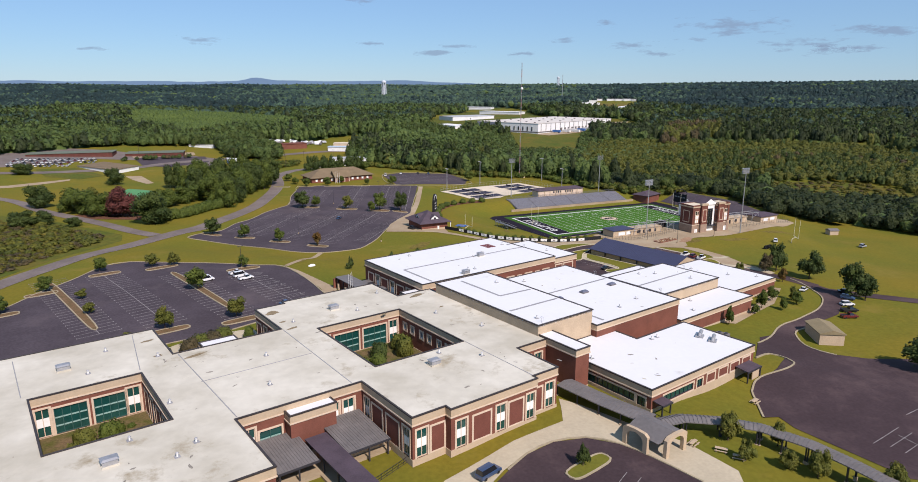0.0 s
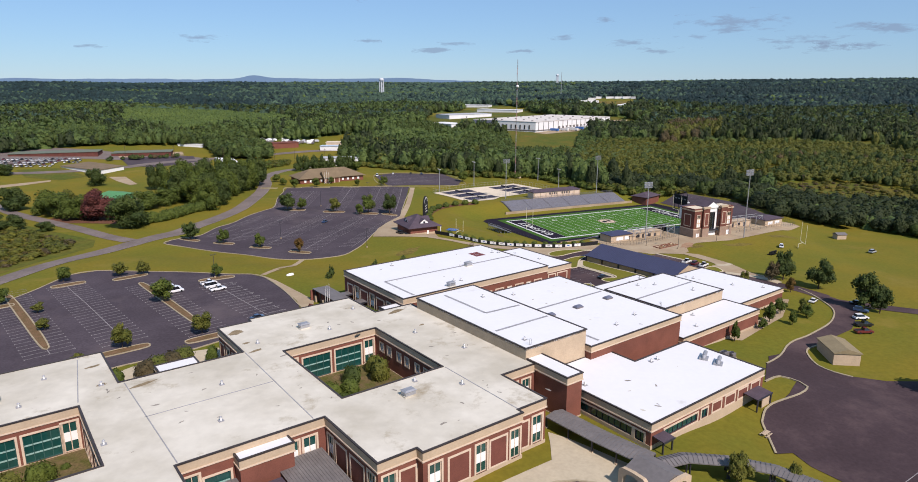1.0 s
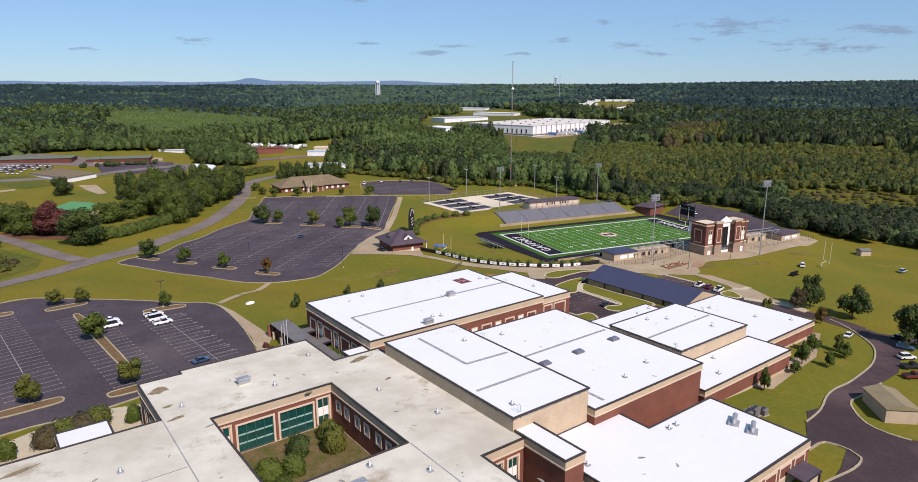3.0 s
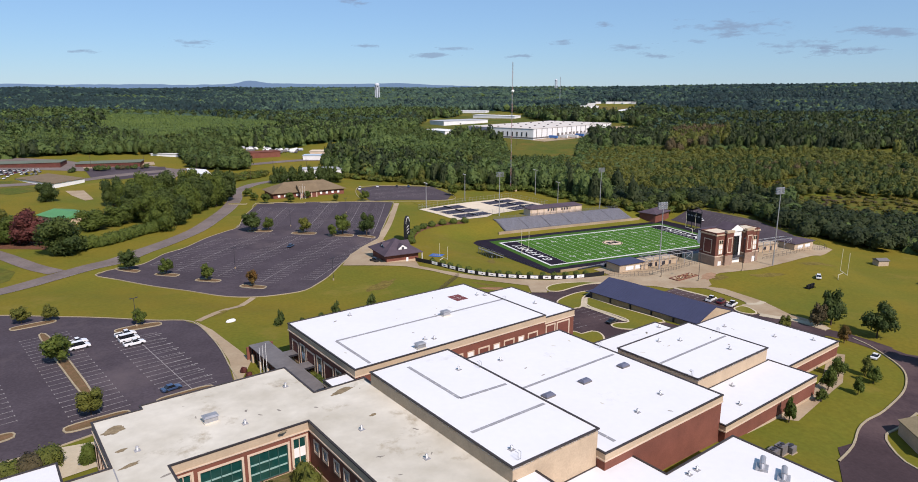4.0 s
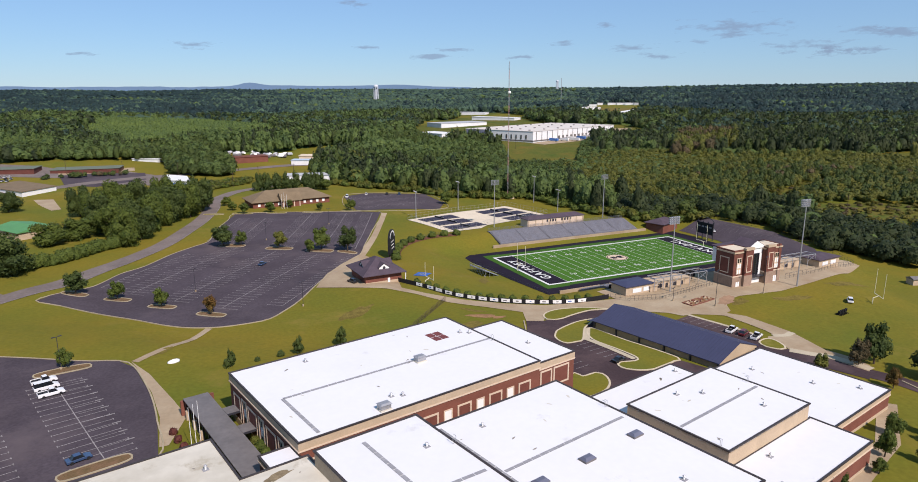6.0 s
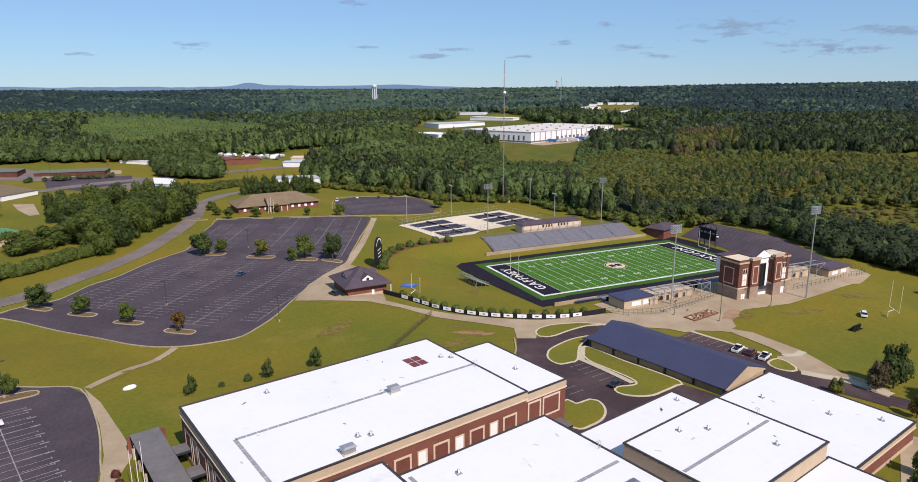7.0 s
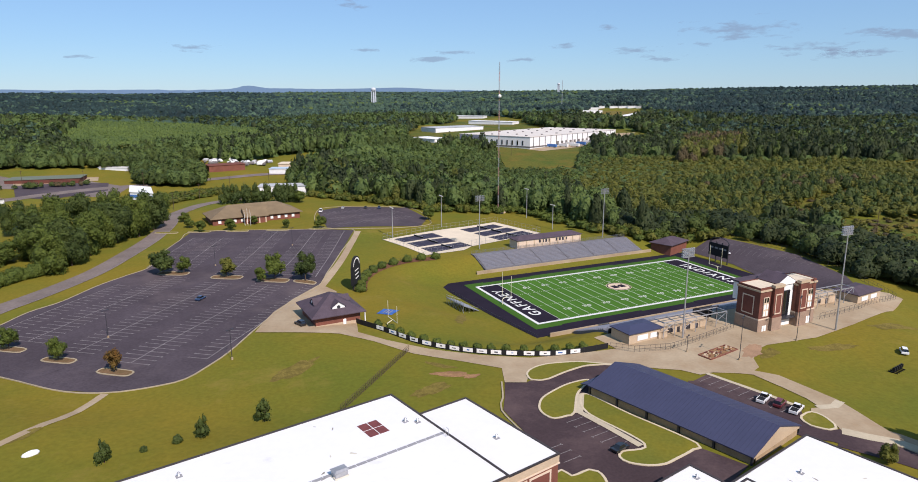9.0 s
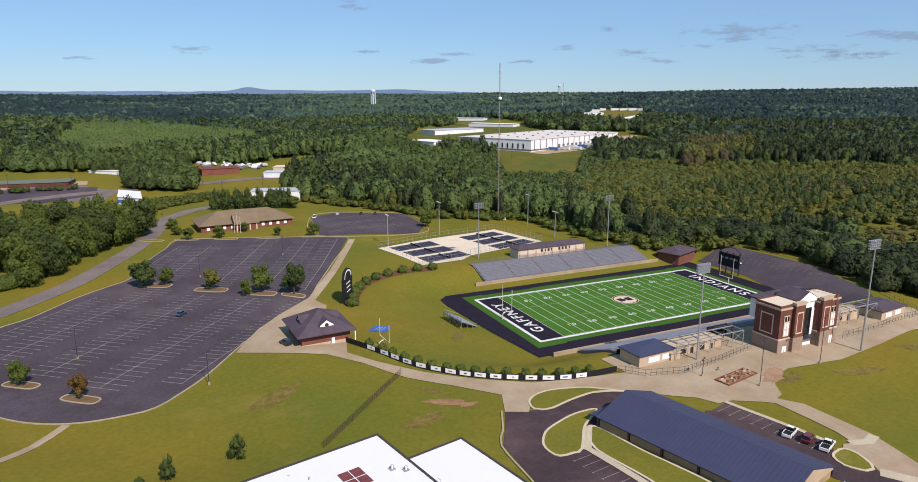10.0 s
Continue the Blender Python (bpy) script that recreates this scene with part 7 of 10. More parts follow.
def understorey():
    """The closed layer of lower leaves, added so the gaps between the crowns stay light."""
    r = np.random.default_rng(77)

    def deep(x, y):
        m = full_wood(x, y)
        for a in range(8):
            m &= full_wood(x + 11 * math.cos(a * 0.785), y + 11 * math.sin(a * 0.785))
        return m

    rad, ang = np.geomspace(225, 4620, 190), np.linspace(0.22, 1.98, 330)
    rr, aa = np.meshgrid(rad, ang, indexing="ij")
    x = EYE_XY[0] + rr * np.cos(aa) + r.normal(size=rr.shape) * rr * 0.0012
    y = EYE_XY[1] + rr * np.sin(aa) + r.normal(size=rr.shape) * rr * 0.0012
    low = in_poly(x, y, LOW_WOOD) | in_poly(x, y, FRONT_WOOD) | in_poly(x, y, SCRUB)
    top = np.where(low, 2.8, np.where(in_poly(x, y, PINES), 3.4, 6.6)) * r.uniform(0.75, 1.2, rr.shape) * np.where((rr > 1280) & ~in_poly(x, y, PINES), r.uniform(0.9, 1.7, rr.shape), 1)
    z = ground_at(x, y) + np.where(deep(x, y), top, -3.0)
    idx = np.arange(rr.size).reshape(rr.shape)
    f = np.stack([idx[:-1, :-1], idx[1:, :-1], idx[1:, 1:], idx[:-1, 1:]], -1).reshape(-1, 4)
    f = f[(z.ravel()[f] > ground_at(x.ravel()[f], y.ravel()[f])).any(1)]
    v = np.stack([x, y, z], -1).reshape(-1, 3)
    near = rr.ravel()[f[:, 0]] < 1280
    for pick, mat, label in ((near, LEAF_FOREST, "closed lower leaves of the green woods"), (~near, LEAF_HAZED, "closed lower leaves of the distant woods, haze in their colour")):
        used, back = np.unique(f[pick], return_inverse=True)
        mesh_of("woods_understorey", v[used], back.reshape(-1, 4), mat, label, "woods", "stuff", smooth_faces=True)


understorey()
# Second shares darken the woods where the view itself falls off.
MIXED = ((0.52, 0.26, LEAF_FOREST, 0.0, 1.0, 1.0, "dense mixed green woods"), (0.16, 0.44, LEAF_DEEP, 0.35, 0.85, 1.1, "dark green pines in the woods, thickened to dim the view's edge"),
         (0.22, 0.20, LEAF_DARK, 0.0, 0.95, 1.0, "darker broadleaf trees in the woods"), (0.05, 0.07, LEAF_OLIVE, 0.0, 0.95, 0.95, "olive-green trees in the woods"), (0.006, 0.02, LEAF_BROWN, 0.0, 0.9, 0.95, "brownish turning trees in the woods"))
BLEND = MIXED[:3] + ((0.30, 0.22, LEAF_HAZED, 0.0, 1.0, 1.0, "woods towards the distance, haze painted in as blue-green"), (0.06, 0.20, LEAF_HAZED_DARK, 0.0, 1.0, 1.05, "dark woods towards the distance, haze and edge dimming in the colour"))
DISTANT = ((0.22, 0.10, LEAF_FOREST, 0.0, 1.0, 1.0, "fresh green stretches of the distant woods"), (0.70, 0.28, LEAF_HAZED, 0.0, 1.0, 1.0, "endless distant green woods, haze in the leaf colour"), (0.30, 0.72, LEAF_HAZED_DARK, 0.0, 1.0, 1.05, "darker distant woods, haze and edge dimming in the colour"))
# Kept low so the camera sees over them to the warehouse.
LOWERED = ((0.6, 0.6, LEAF_FOREST, 0.0, 1.0, 1.0, "woods before the warehouse, lowered to fit the camera's view"), (0.4, 0.4, LEAF_DARK, 0.3, 0.9, 1.1, "dark trees before the warehouse, lowered to fit the camera's view"))
PINEWOOD = ((0.5, 0.5, LEAF_PINE, 0.55, 1.0, 1.0, "even light green young pine plantation"), (0.5, 0.5, LEAF_PINE_DEEP, 0.55, 1.0, 1.0, "even rows of green young pines"))
BUSHY = ((0.45, 0.45, LEAF_SCRUB, 0.0, 0.85, 0.8, "yellow-green young mixed woods"), (0.28, 0.28, LEAF_OLIVE, 0.0, 0.9, 1.0, "olive-green young woods"), (0.22, 0.22, LEAF_DARK, 0.45, 0.9, 1.3, "dark young pines among the scrub"), (0.03, 0.03, LEAF_BROWN, 0.0, 0.9, 1.1, "bare brownish trees among the scrub"))
BROWNED = ((0.55, 0.55, LEAF_BROWN, 0.0, 1.0, 1.0, "thin brownish trees turning early"), (0.45, 0.45, LEAF_OLIVE, 0.0, 1.0, 1.0, "olive-green trees turning early"))
SHADY = ((0.75, 0.75, LEAF_DEEP, 0.0, 1.0, 1.0, "dark broad trees along the practice field"), (0.25, 0.25, LEAF_DARK, 0.0, 1.0, 1.0, "dark green trees along the practice field"))
BROWN_WOOD = [(317.5, 271.3), (388.9, 261.1), (508.4, 371.3), (443.9, 401.9)]
FIELD_EDGE = [(108, 96), (128, 74), (152, 64), (164, 30), (152, -14), (158, -36), (172, -70), (190, -120), (235, -150), (270, -90), (255, -45), (222, -8), (210, 20), (200, 52), (178, 84), (140, 118), (118, 130)]


def only(poly):
    return lambda x, y: in_poly(x, y, poly) & full_wood(x, y)


def high_wood(x, y):
    return wooded(x, y) & ~in_poly(x, y, BROWN_WOOD) & ~in_poly(x, y, FIELD_EDGE)


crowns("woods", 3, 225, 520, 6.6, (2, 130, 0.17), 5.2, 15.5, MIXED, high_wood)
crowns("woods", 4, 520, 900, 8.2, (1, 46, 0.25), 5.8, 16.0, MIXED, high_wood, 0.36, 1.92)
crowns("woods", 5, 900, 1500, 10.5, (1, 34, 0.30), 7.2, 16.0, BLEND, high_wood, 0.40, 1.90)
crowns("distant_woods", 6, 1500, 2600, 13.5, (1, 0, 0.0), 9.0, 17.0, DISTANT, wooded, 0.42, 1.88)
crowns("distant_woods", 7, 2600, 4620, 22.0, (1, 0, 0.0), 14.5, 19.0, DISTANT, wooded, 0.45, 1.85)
crowns("field_edge_woods", 8, 225, 900, 6.0, (2, 130, 0.17), 4.4, 9.0, SHADY, only(FIELD_EDGE))
crowns("browned_woods", 9, 225, 900, 7.2, (2, 130, 0.17), 4.4, 17.0, BROWNED, only(BROWN_WOOD))
crowns("young_woods", 14, 225, 900, 5.2, (1, 46, 0.25), 3.6, 7.0, LOWERED, only(LOW_WOOD))
crowns("young_woods", 20, 225, 1100, 6.4, (1, 46, 0.25), 4.4, 9.0, LOWERED, lambda x, y: only(FRONT_WOOD)(x, y) & ~in_poly(x, y, LOW_WOOD))
crowns("young_pines", 15, 600, 1500, 5.6, (1, 8, 0.34), 3.6, 8.0, PINEWOOD, only(PINES), 0.4, 1.9)
crowns("mixed_scrub", 16, 225, 900, 5.6, (1, 46, 0.25), 3.6, 7.0, BUSHY, lambda x, y: only(SCRUB)(x, y) & ~in_poly(x, y, FIELD_EDGE))


def near_brush(x, y):
    return in_poly(x, y, [(-300, -60), (-262, -14), (-240, 24), (-224, 48), (-245, 80), (-268, 110), (-300, 130)])


BRUSH = ((0.6, 0.6, LEAF_BRUSH, 0.0, 1.0, 1.0, "yellow-green roadside brush"), (0.22, 0.22, LEAF_BROWN, 0.0, 0.9, 0.8, "brownish roadside brush"), (0.18, 0.18, LEAF_SCRUB, 0.0, 1.3, 1.7, "green roadside brush"))
crowns("brush", 18, 150, 480, 3.4, (1, 46, 0.25), 1.9, 1.8, BRUSH, near_brush, 0.25, 2.6)
crowns("brush", 19, 200, 900, 6.5, (1, 46, 0.25), 2.2, 2.2, BRUSH, lambda x, y: in_poly(x, y, CLEARINGS[1]), 0.2, 1.95)


def edge_brush(x, y):
    edge = [(-14, 280), (32, 222), (44, 200), (72, 180), (96, 172), (98, 140), (104, 100), (112, 84), (128, 76), (152, 66)]
    m = np.zeros(x.shape, bool)
    for (x0, y0), (x1, y1) in zip(edge, edge[1:]):
        dx, dy = x1 - x0, y1 - y0
        t = np.clip(((x - x0) * dx + (y - y0) * dy) / (dx * dx + dy * dy), 0, 1)
        m |= np.hypot(x - x0 - t * dx, y - y0 - t * dy) < 9
    return m


EDGE = ((0.6, 0.6, LEAF, 0.0, 1.0, 1.0, "green brush along the edge of the woods"), (0.4, 0.4, LEAF_SCRUB, 0.0, 1.0, 1.1, "yellow-green brush along the edge of the woods"))
crowns("brush", 10, 200, 700, 4.0, (1, 46, 0.25), 2.7, 4.5, EDGE, edge_brush)


def left_strips(x, y):
    m = in_poly(x, y, [(-420, 500), (-200, 470), (-90, 445), (-80, 505), (-190, 520), (-330, 600), (-520, 640)])
    for belt in ([(-240.0, 520.0), (-211.0, 497.0), (-166.0, 494.0), (-176.0, 582.0), (-261.0, 640.0)],
                 [(-138.0, 379.0), (-112.0, 361.0), (-98.0, 350.0), (-84.0, 372.0), (-86.0, 428.0), (-106.0, 484.0), (-139.0, 477.0)]):
        m |= in_poly(x, y, belt)
    return m


BELT = ((0.55, 0.55, LEAF_FOREST, 0.0, 1.0, 1.0, "belt of green trees along the industrial road"), (0.45, 0.45, LEAF_DARK, 0.0, 1.0, 1.05, "dark trees along the industrial road"))
crowns("tree_belt", 12, 300, 1200, 6.8, (2, 130, 0.17), 5.0, 13, BELT, left_strips, 0.3, 2.2)
crowns("brush", 13, 300, 900, 4.0, (1, 46, 0.25), 2.6, 3.6, EDGE, lambda x, y: in_poly(x, y, [(-123.0, 276.0), (-103.0, 296.0), (-75.0, 317.0), (-78.0, 337.0), (-121.0, 321.0)]), 0.3, 2.2)
crowns("brush", 21, 300, 900, 5.0, (1, 46, 0.25), 3.0, 5.5, ((0.6, 0.6, LEAF_BROWN, 0.0, 1.0, 1.0, "brownish tree row before the store row"), (0.4, 0.4, LEAF_DARK, 0.0, 1.0, 1.0, "green tree row before the store row")), lambda x, y: in_poly(x, y, [(-228, 376), (-168, 385), (-168, 391), (-228, 383)]), 0.3, 2.2)

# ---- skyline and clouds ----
# Haze is painted into the ridge as blue colour and a faint glow.
RIDGE = bpy.data.materials.new("painted_haze_ridge")
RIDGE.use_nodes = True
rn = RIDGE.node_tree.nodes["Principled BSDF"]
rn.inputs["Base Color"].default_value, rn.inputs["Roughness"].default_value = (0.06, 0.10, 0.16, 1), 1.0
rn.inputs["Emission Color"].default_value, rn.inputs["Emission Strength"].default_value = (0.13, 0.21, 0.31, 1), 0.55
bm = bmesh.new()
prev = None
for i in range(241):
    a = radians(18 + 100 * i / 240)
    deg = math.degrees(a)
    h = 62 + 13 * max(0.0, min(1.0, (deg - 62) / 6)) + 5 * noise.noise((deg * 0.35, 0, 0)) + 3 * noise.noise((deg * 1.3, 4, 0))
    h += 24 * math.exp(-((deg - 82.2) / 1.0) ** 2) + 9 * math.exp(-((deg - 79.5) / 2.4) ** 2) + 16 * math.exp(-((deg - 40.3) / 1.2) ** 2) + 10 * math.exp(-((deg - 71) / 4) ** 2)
    x, y = EYE_XY[0] + 4640 * math.cos(a), EYE_XY[1] + 4640 * math.sin(a)
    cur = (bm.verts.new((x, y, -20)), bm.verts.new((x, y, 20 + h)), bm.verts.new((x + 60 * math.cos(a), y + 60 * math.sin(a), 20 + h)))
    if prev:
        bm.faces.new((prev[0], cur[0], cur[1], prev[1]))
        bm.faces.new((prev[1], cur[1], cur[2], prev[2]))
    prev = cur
part("backdrop_ridge", bm, RIDGE, None, "backdrop ridge on the horizon, haze painted in as glowing blue", IDENT, "backdrop", "structure")
# Clouds are upright cards that glow on their own, not lit by the sun.
CLOUD = bpy.data.materials.new("glowing_cloud")
CLOUD.use_nodes = True
cn, cl = CLOUD.node_tree.nodes, CLOUD.node_tree.links
cn.remove(cn["Principled BSDF"])
cuv, cgeo, ct, cfall, cadd = cn.new("ShaderNodeUVMap"), cn.new("ShaderNodeNewGeometry"), cn.new("ShaderNodeTexNoise"), cn.new("ShaderNodeVectorMath"), cn.new("ShaderNodeMath")
cmap = cn.new("ShaderNodeMapping")
cmap.inputs["Scale"].default_value = (0.007, 0.007, 0.030)
ct.inputs["Scale"].default_value, ct.inputs["Detail"].default_value, ct.inputs["Roughness"].default_value = 1.0, 6, 0.6
cfall.operation, cadd.operation = "LENGTH", "SUBTRACT"
cr, ctr, cem, cmx = cn.new("ShaderNodeMapRange"), cn.new("ShaderNodeBsdfTransparent"), cn.new("ShaderNodeEmission"), cn.new("ShaderNodeMixShader")
cr.inputs["From Min"].default_value, cr.inputs["From Max"].default_value, cr.inputs["To Max"].default_value = 0.0, 0.55, 0.62
cem.inputs["Color"].default_value, cem.inputs["Strength"].default_value = (0.26, 0.36, 0.50, 1), 0.72
cl.new(cgeo.outputs["Position"], cmap.inputs["Vector"])
cl.new(cmap.outputs["Vector"], ct.inputs["Vector"])
cl.new(cuv.outputs["UV"], cfall.inputs[0])
cgain = cn.new("ShaderNodeMapRange")
cgain.inputs["From Min"].default_value, cgain.inputs["From Max"].default_value, cgain.inputs["To Max"].default_value = 0.34, 0.72, 1.25
cl.new(ct.outputs["Fac"], cgain.inputs["Value"])
cl.new(cgain.outputs["Result"], cadd.inputs[0])
cl.new(cfall.outputs["Value"], cadd.inputs[1])
cl.new(cadd.outputs[0], cr.inputs["Value"])
cl.new(cr.outputs["Result"], cmx.inputs[0])
cl.new(ctr.outputs[0], cmx.inputs[1])
cl.new(cem.outputs[0], cmx.inputs[2])
cl.new(cmx.outputs[0], cn["Material Output"].inputs["Surface"])
bm = bmesh.new()
uv = bm.loops.layers.uv.new("UVMap")
# streaks far beyond the land, set along lines of sight: bearing, height in degrees, half width, half height in degrees
for bearing, up, wide, tall in ((43.0, 4.5, 4.6, 1.1), (38.1, 3.0, 3.6, 0.7), (36.6, 2.5, 3.6, 0.4), (35.0, 4.0, 2.0, 0.4), (32.2, 3.85, 2.2, 0.5), (52.9, 4.85, 1.1, 0.36), (56.4, 3.65, 1.5, 0.28), (50.5, 3.1, 2.6, 0.36), (48.0, 2.5, 3.0, 0.34),
                               (34.4, 2.7, 3.2, 0.34), (67.2, 2.6, 2.6, 0.3), (65.7, 3.1, 2.0, 0.26), (86.1, 3.3, 2.4, 0.42), (73.0, 3.3, 1.4, 0.2), (73.9, 6.8, 1.8, 0.5), (93.3, 2.5, 1.6, 0.22), (45.6, 3.6, 2.0, 0.3), (60.0, 2.5, 2.2, 0.24), (30.0, 6.4, 2.0, 0.4)):
    ring = []
    for du, dv in ((-1, -1), (1, -1), (1, 1), (-1, 1)):
        a, e = radians(bearing - du * wide), radians(up + dv * tall)
        ring.append((bm.verts.new((EYE_XY[0] + 4690 * math.cos(a), EYE_XY[1] + 4690 * math.sin(a), 82 + 4690 * math.tan(e))), (du * 0.8, dv * 0.8)))
    f = bm.faces.new([q[0] for q in ring])
    for loop, (_, at_) in zip(f.loops, ring):
        loop[uv].uv = at_
part("backdrop_clouds", bm, CLOUD, None, "glowing backdrop cards of thin grey cloud", IDENT, "clouds", "structure")


# ---- roof fittings of the school ----
def roof_strip(pts, z, width=0.7, mat=None, pad=1.8):
    """Grey walkway pads laid in a line on a roof."""
    bm = bmesh.new()
    for (u0, v0), (u1, v1) in zip(pts, pts[1:]):
        d = Vector((u1 - u0, v1 - v0))
        k = max(1, int(d.length / (pad + 0.12)))
        for i in range(k):
            a, c = Vector((u0, v0)) + d * (i / k), Vector((u0, v0)) + d * ((i + 0.93) / k)
            slant_box(bm, (a.x, a.y, z + 0.03), (c.x, c.y, z + 0.03), width / 2, 0.02)
    return part("roof_walkway", bm, mat or ROOF_SEAM, None, "grey walkway pads on the white roof", SCHOOL, "roof walkway", "structure")


roof_strip([(67.0, 85.4), (13.6, 85.6), (13.6, 69)], 21.7)
roof_strip([(16.3, 57.5), (16.3, 39.4), (27.6, 38.8)], 24.2)
roof_strip([(27.6, 28.2), (10, 28.2)], 24.2)
roof_strip([(33.0, 59), (33.0, 15.5)], 20.3)
roof_strip([(33.6, 41.2), (63.8, 41.4)], 20.3)
roof_strip([(102.5, 35.6), (73.6, 35.2)], 17.5)
for a, c in (((-66, 58), (-65.2, 20.5)), ((-40.4, 58.3), (-41, 20.5)), ((-66, 40), (-41, 40)), ((-8, 24), (-8, 0)), ((-97, 54), (-97, 76)), ((-75, 54), (-72, 77))):
    bm = bmesh.new()
    slant_box(bm, (*a, 21.40), (*c, 21.40), 0.10, 0.03)
    part("roof_joint", bm, ROOF_SEAM, None, "dark expansion joint of the old roof", SCHOOL, "roof joint", "structure")


# brown stains where water stands on the old roof
STAIN = material("roof_stain", (0.26, 0.20, 0.12), 0.9, var=0.35, scale=0.8, fine=3, spec=0.15)
for i, (x, y, a, c) in enumerate(((-175.7, -126.6, 2.2, 1.2), (-134.2, -128.6, 2.6, 0.8), (-174.6, -134.8, 1.0, 0.5), (-206.9, -134.4, 1.8, 0.5), (-204.7, -145.2, 1.2, 0.5), (-197.0, -148.7, 2.8, 0.5), (-173.0, -140.4, 1.6, 0.5), (-131.6, -140.9, 0.9, 0.4), (-148.3, -140.2, 0.8, 0.4))):
    bm = bmesh.new()
    vs = []
    for k in range(26):
        w_ = 2 * math.pi * k / 26
        q = 1 + 0.55 * noise.noise((math.cos(w_) * 1.5 + i, math.sin(w_) * 1.5, i)) + 0.35 * noise.noise((math.cos(w_) * 5 + i, math.sin(w_) * 5, 3))
        px_, py_ = a * q * math.cos(w_), c * q * math.sin(w_)
        vs.append(bm.verts.new((x + px_ * 0.9 - py_ * 0.43, y + px_ * 0.43 + py_ * 0.9, 21.386)))
    bm.faces.new(vs)
    part("roof_stain", bm, STAIN, None, "ragged brown water stain on the old roof", IDENT, "stain", "structure")


SCUFF = material("roof_scuff", (0.30, 0.27, 0.23), 0.9, var=0.4, scale=1.5, fine=5, spec=0.15)
scf = random.Random(12)
for u0, u1, v0, v1, z, n in ((-64, -42, 24, 56, 21.386, 9), (-126, -98, 4, 74, 21.386, 8), (-94, -70, 3, 24, 21.386, 8), (-72, -68, 26, 74, 21.386, 4), (-30, 6, 2, 22, 21.386, 9), (-6, 7, 26, 60, 21.386, 6), (-38, -34, 4, 74, 21.386, 5), (-30, -6, 56, 76, 21.386, 6), (12, 64, 70, 102, 21.686, 12), (32, 62, 16, 58, 20.286, 9), (18, 54, -12, 4, 16.886, 8), (75, 100, 27, 45, 17.486, 6), (68, 102, 49, 57, 13.886, 5), (107, 132, 23, 50, 12.986, 7)):
    for i in range(n):
        u, v, k, w_ = scf.uniform(u0, u1), scf.uniform(v0, v1), scf.uniform(0.25, 0.9), scf.uniform(0, 3.1)
        bm = bmesh.new()
        vs = []
        for j in range(12):
            a = 2 * math.pi * j / 12
            e = k * scf.uniform(0.55, 1.2)
            px_, py_ = e * math.cos(a), e * 0.35 * math.sin(a)
            vs.append(bm.verts.new((u + px_ * math.cos(w_) - py_ * math.sin(w_), v + px_ * math.sin(w_) + py_ * math.cos(w_), z)))
        bm.faces.new(vs)
        part("roof_scuff", bm, SCUFF if z > 21.35 and z < 21.5 or i % 2 else ROOF_OLD, None, "small grey scuff and patch on the flat roof", SCHOOL, "stain", "structure")


def roof_unit(u, v, z, w, d, h, label="grey rooftop ventilation unit on a curb"):
    t = thing("rooftop_unit", label, "roof unit", (*sw(u, v), z), BETA, "roof units")
    m = pose(*sw(u, v), z, 0, 0, BETA)
    part("curb", boxes((-w / 2 - 0.15, w / 2 + 0.15, -d / 2 - 0.15, d / 2 + 0.15, -0.2, 0.25)), ROOF_OLD, t, "", m)
    part("housing", boxes((-w / 2, w / 2, -d / 2, d / 2, 0.25, h)), GALV, t, "", m)
    bm = bmesh.new()
    lo = [bm.verts.new((s * (w / 2 + 0.2), q * (d / 2 + 0.2), h)) for s, q in ((-1, -1), (1, -1), (1, 1), (-1, 1))]
    hi = [bm.verts.new((s * (w / 2 - 0.2), q * (d / 2 - 0.2), h + 0.25)) for s, q in ((-1, -1), (1, -1), (1, 1), (-1, 1))]
    bm.faces.new(lo[::-1]), bm.faces.new(hi)
    for i in range(4):
        bm.faces.new((lo[i], lo[(i + 1) % 4], hi[(i + 1) % 4], hi[i]))
    part("hood", bm, GALV, t, "", m)


def roof_vent(u, v, z, h=0.7):
    t = thing("roof_vent", "small pale mushroom vent pipe on the roof", "roof vent", (*sw(u, v), z), BETA, "roof vents")
    m = pose(*sw(u, v), z, 0, 0, BETA)
    bm = bmesh.new()
    tube(bm, (0, 0, -0.2), (0, 0, h), 0.16, n=8)
    part("pipe", bm, WHITE_PAINT, t, "", m)
    bm = bmesh.new()
    tube(bm, (0, 0, h), (0, 0, h + 0.22), 0.30, 0.10, 10)
    part("cap", bm, GALV, t, "", m)
    part("flashing", boxes((-0.5, 0.5, -0.5, 0.5, -0.1, 0.06)), ROOF_SEAM, t, "", m)


ZC = 21.4
for u, v in ((-88.4, 64), (-87.3, 17.4), (-22.9, 64.7), (-21.7, 17.7), (-108, 40)):
    roof_unit(u, v, ZC, 2.4, 1.7, 1.15)
for u, v in ((-84.4, 58.7), (-83.1, 23.6), (-77.8, 13.1), (-79.1, 70), (-18.1, 59.9), (-17.2, 22.2), (-10.1, 15.1), (-73.8, 34), (-73.9, 16), (-70, 59.7), (-2, 45), (-36, 62), (2, 30), (-50, 45), (-55, 30), (-6, 70)):
    roof_vent(u, v, ZC)
for u, v, z in ((45.7, 84.4, 21.7), (27.5, 69.6, 21.7)):
    roof_unit(u, v, z, 2.2, 1.6, 1.2)
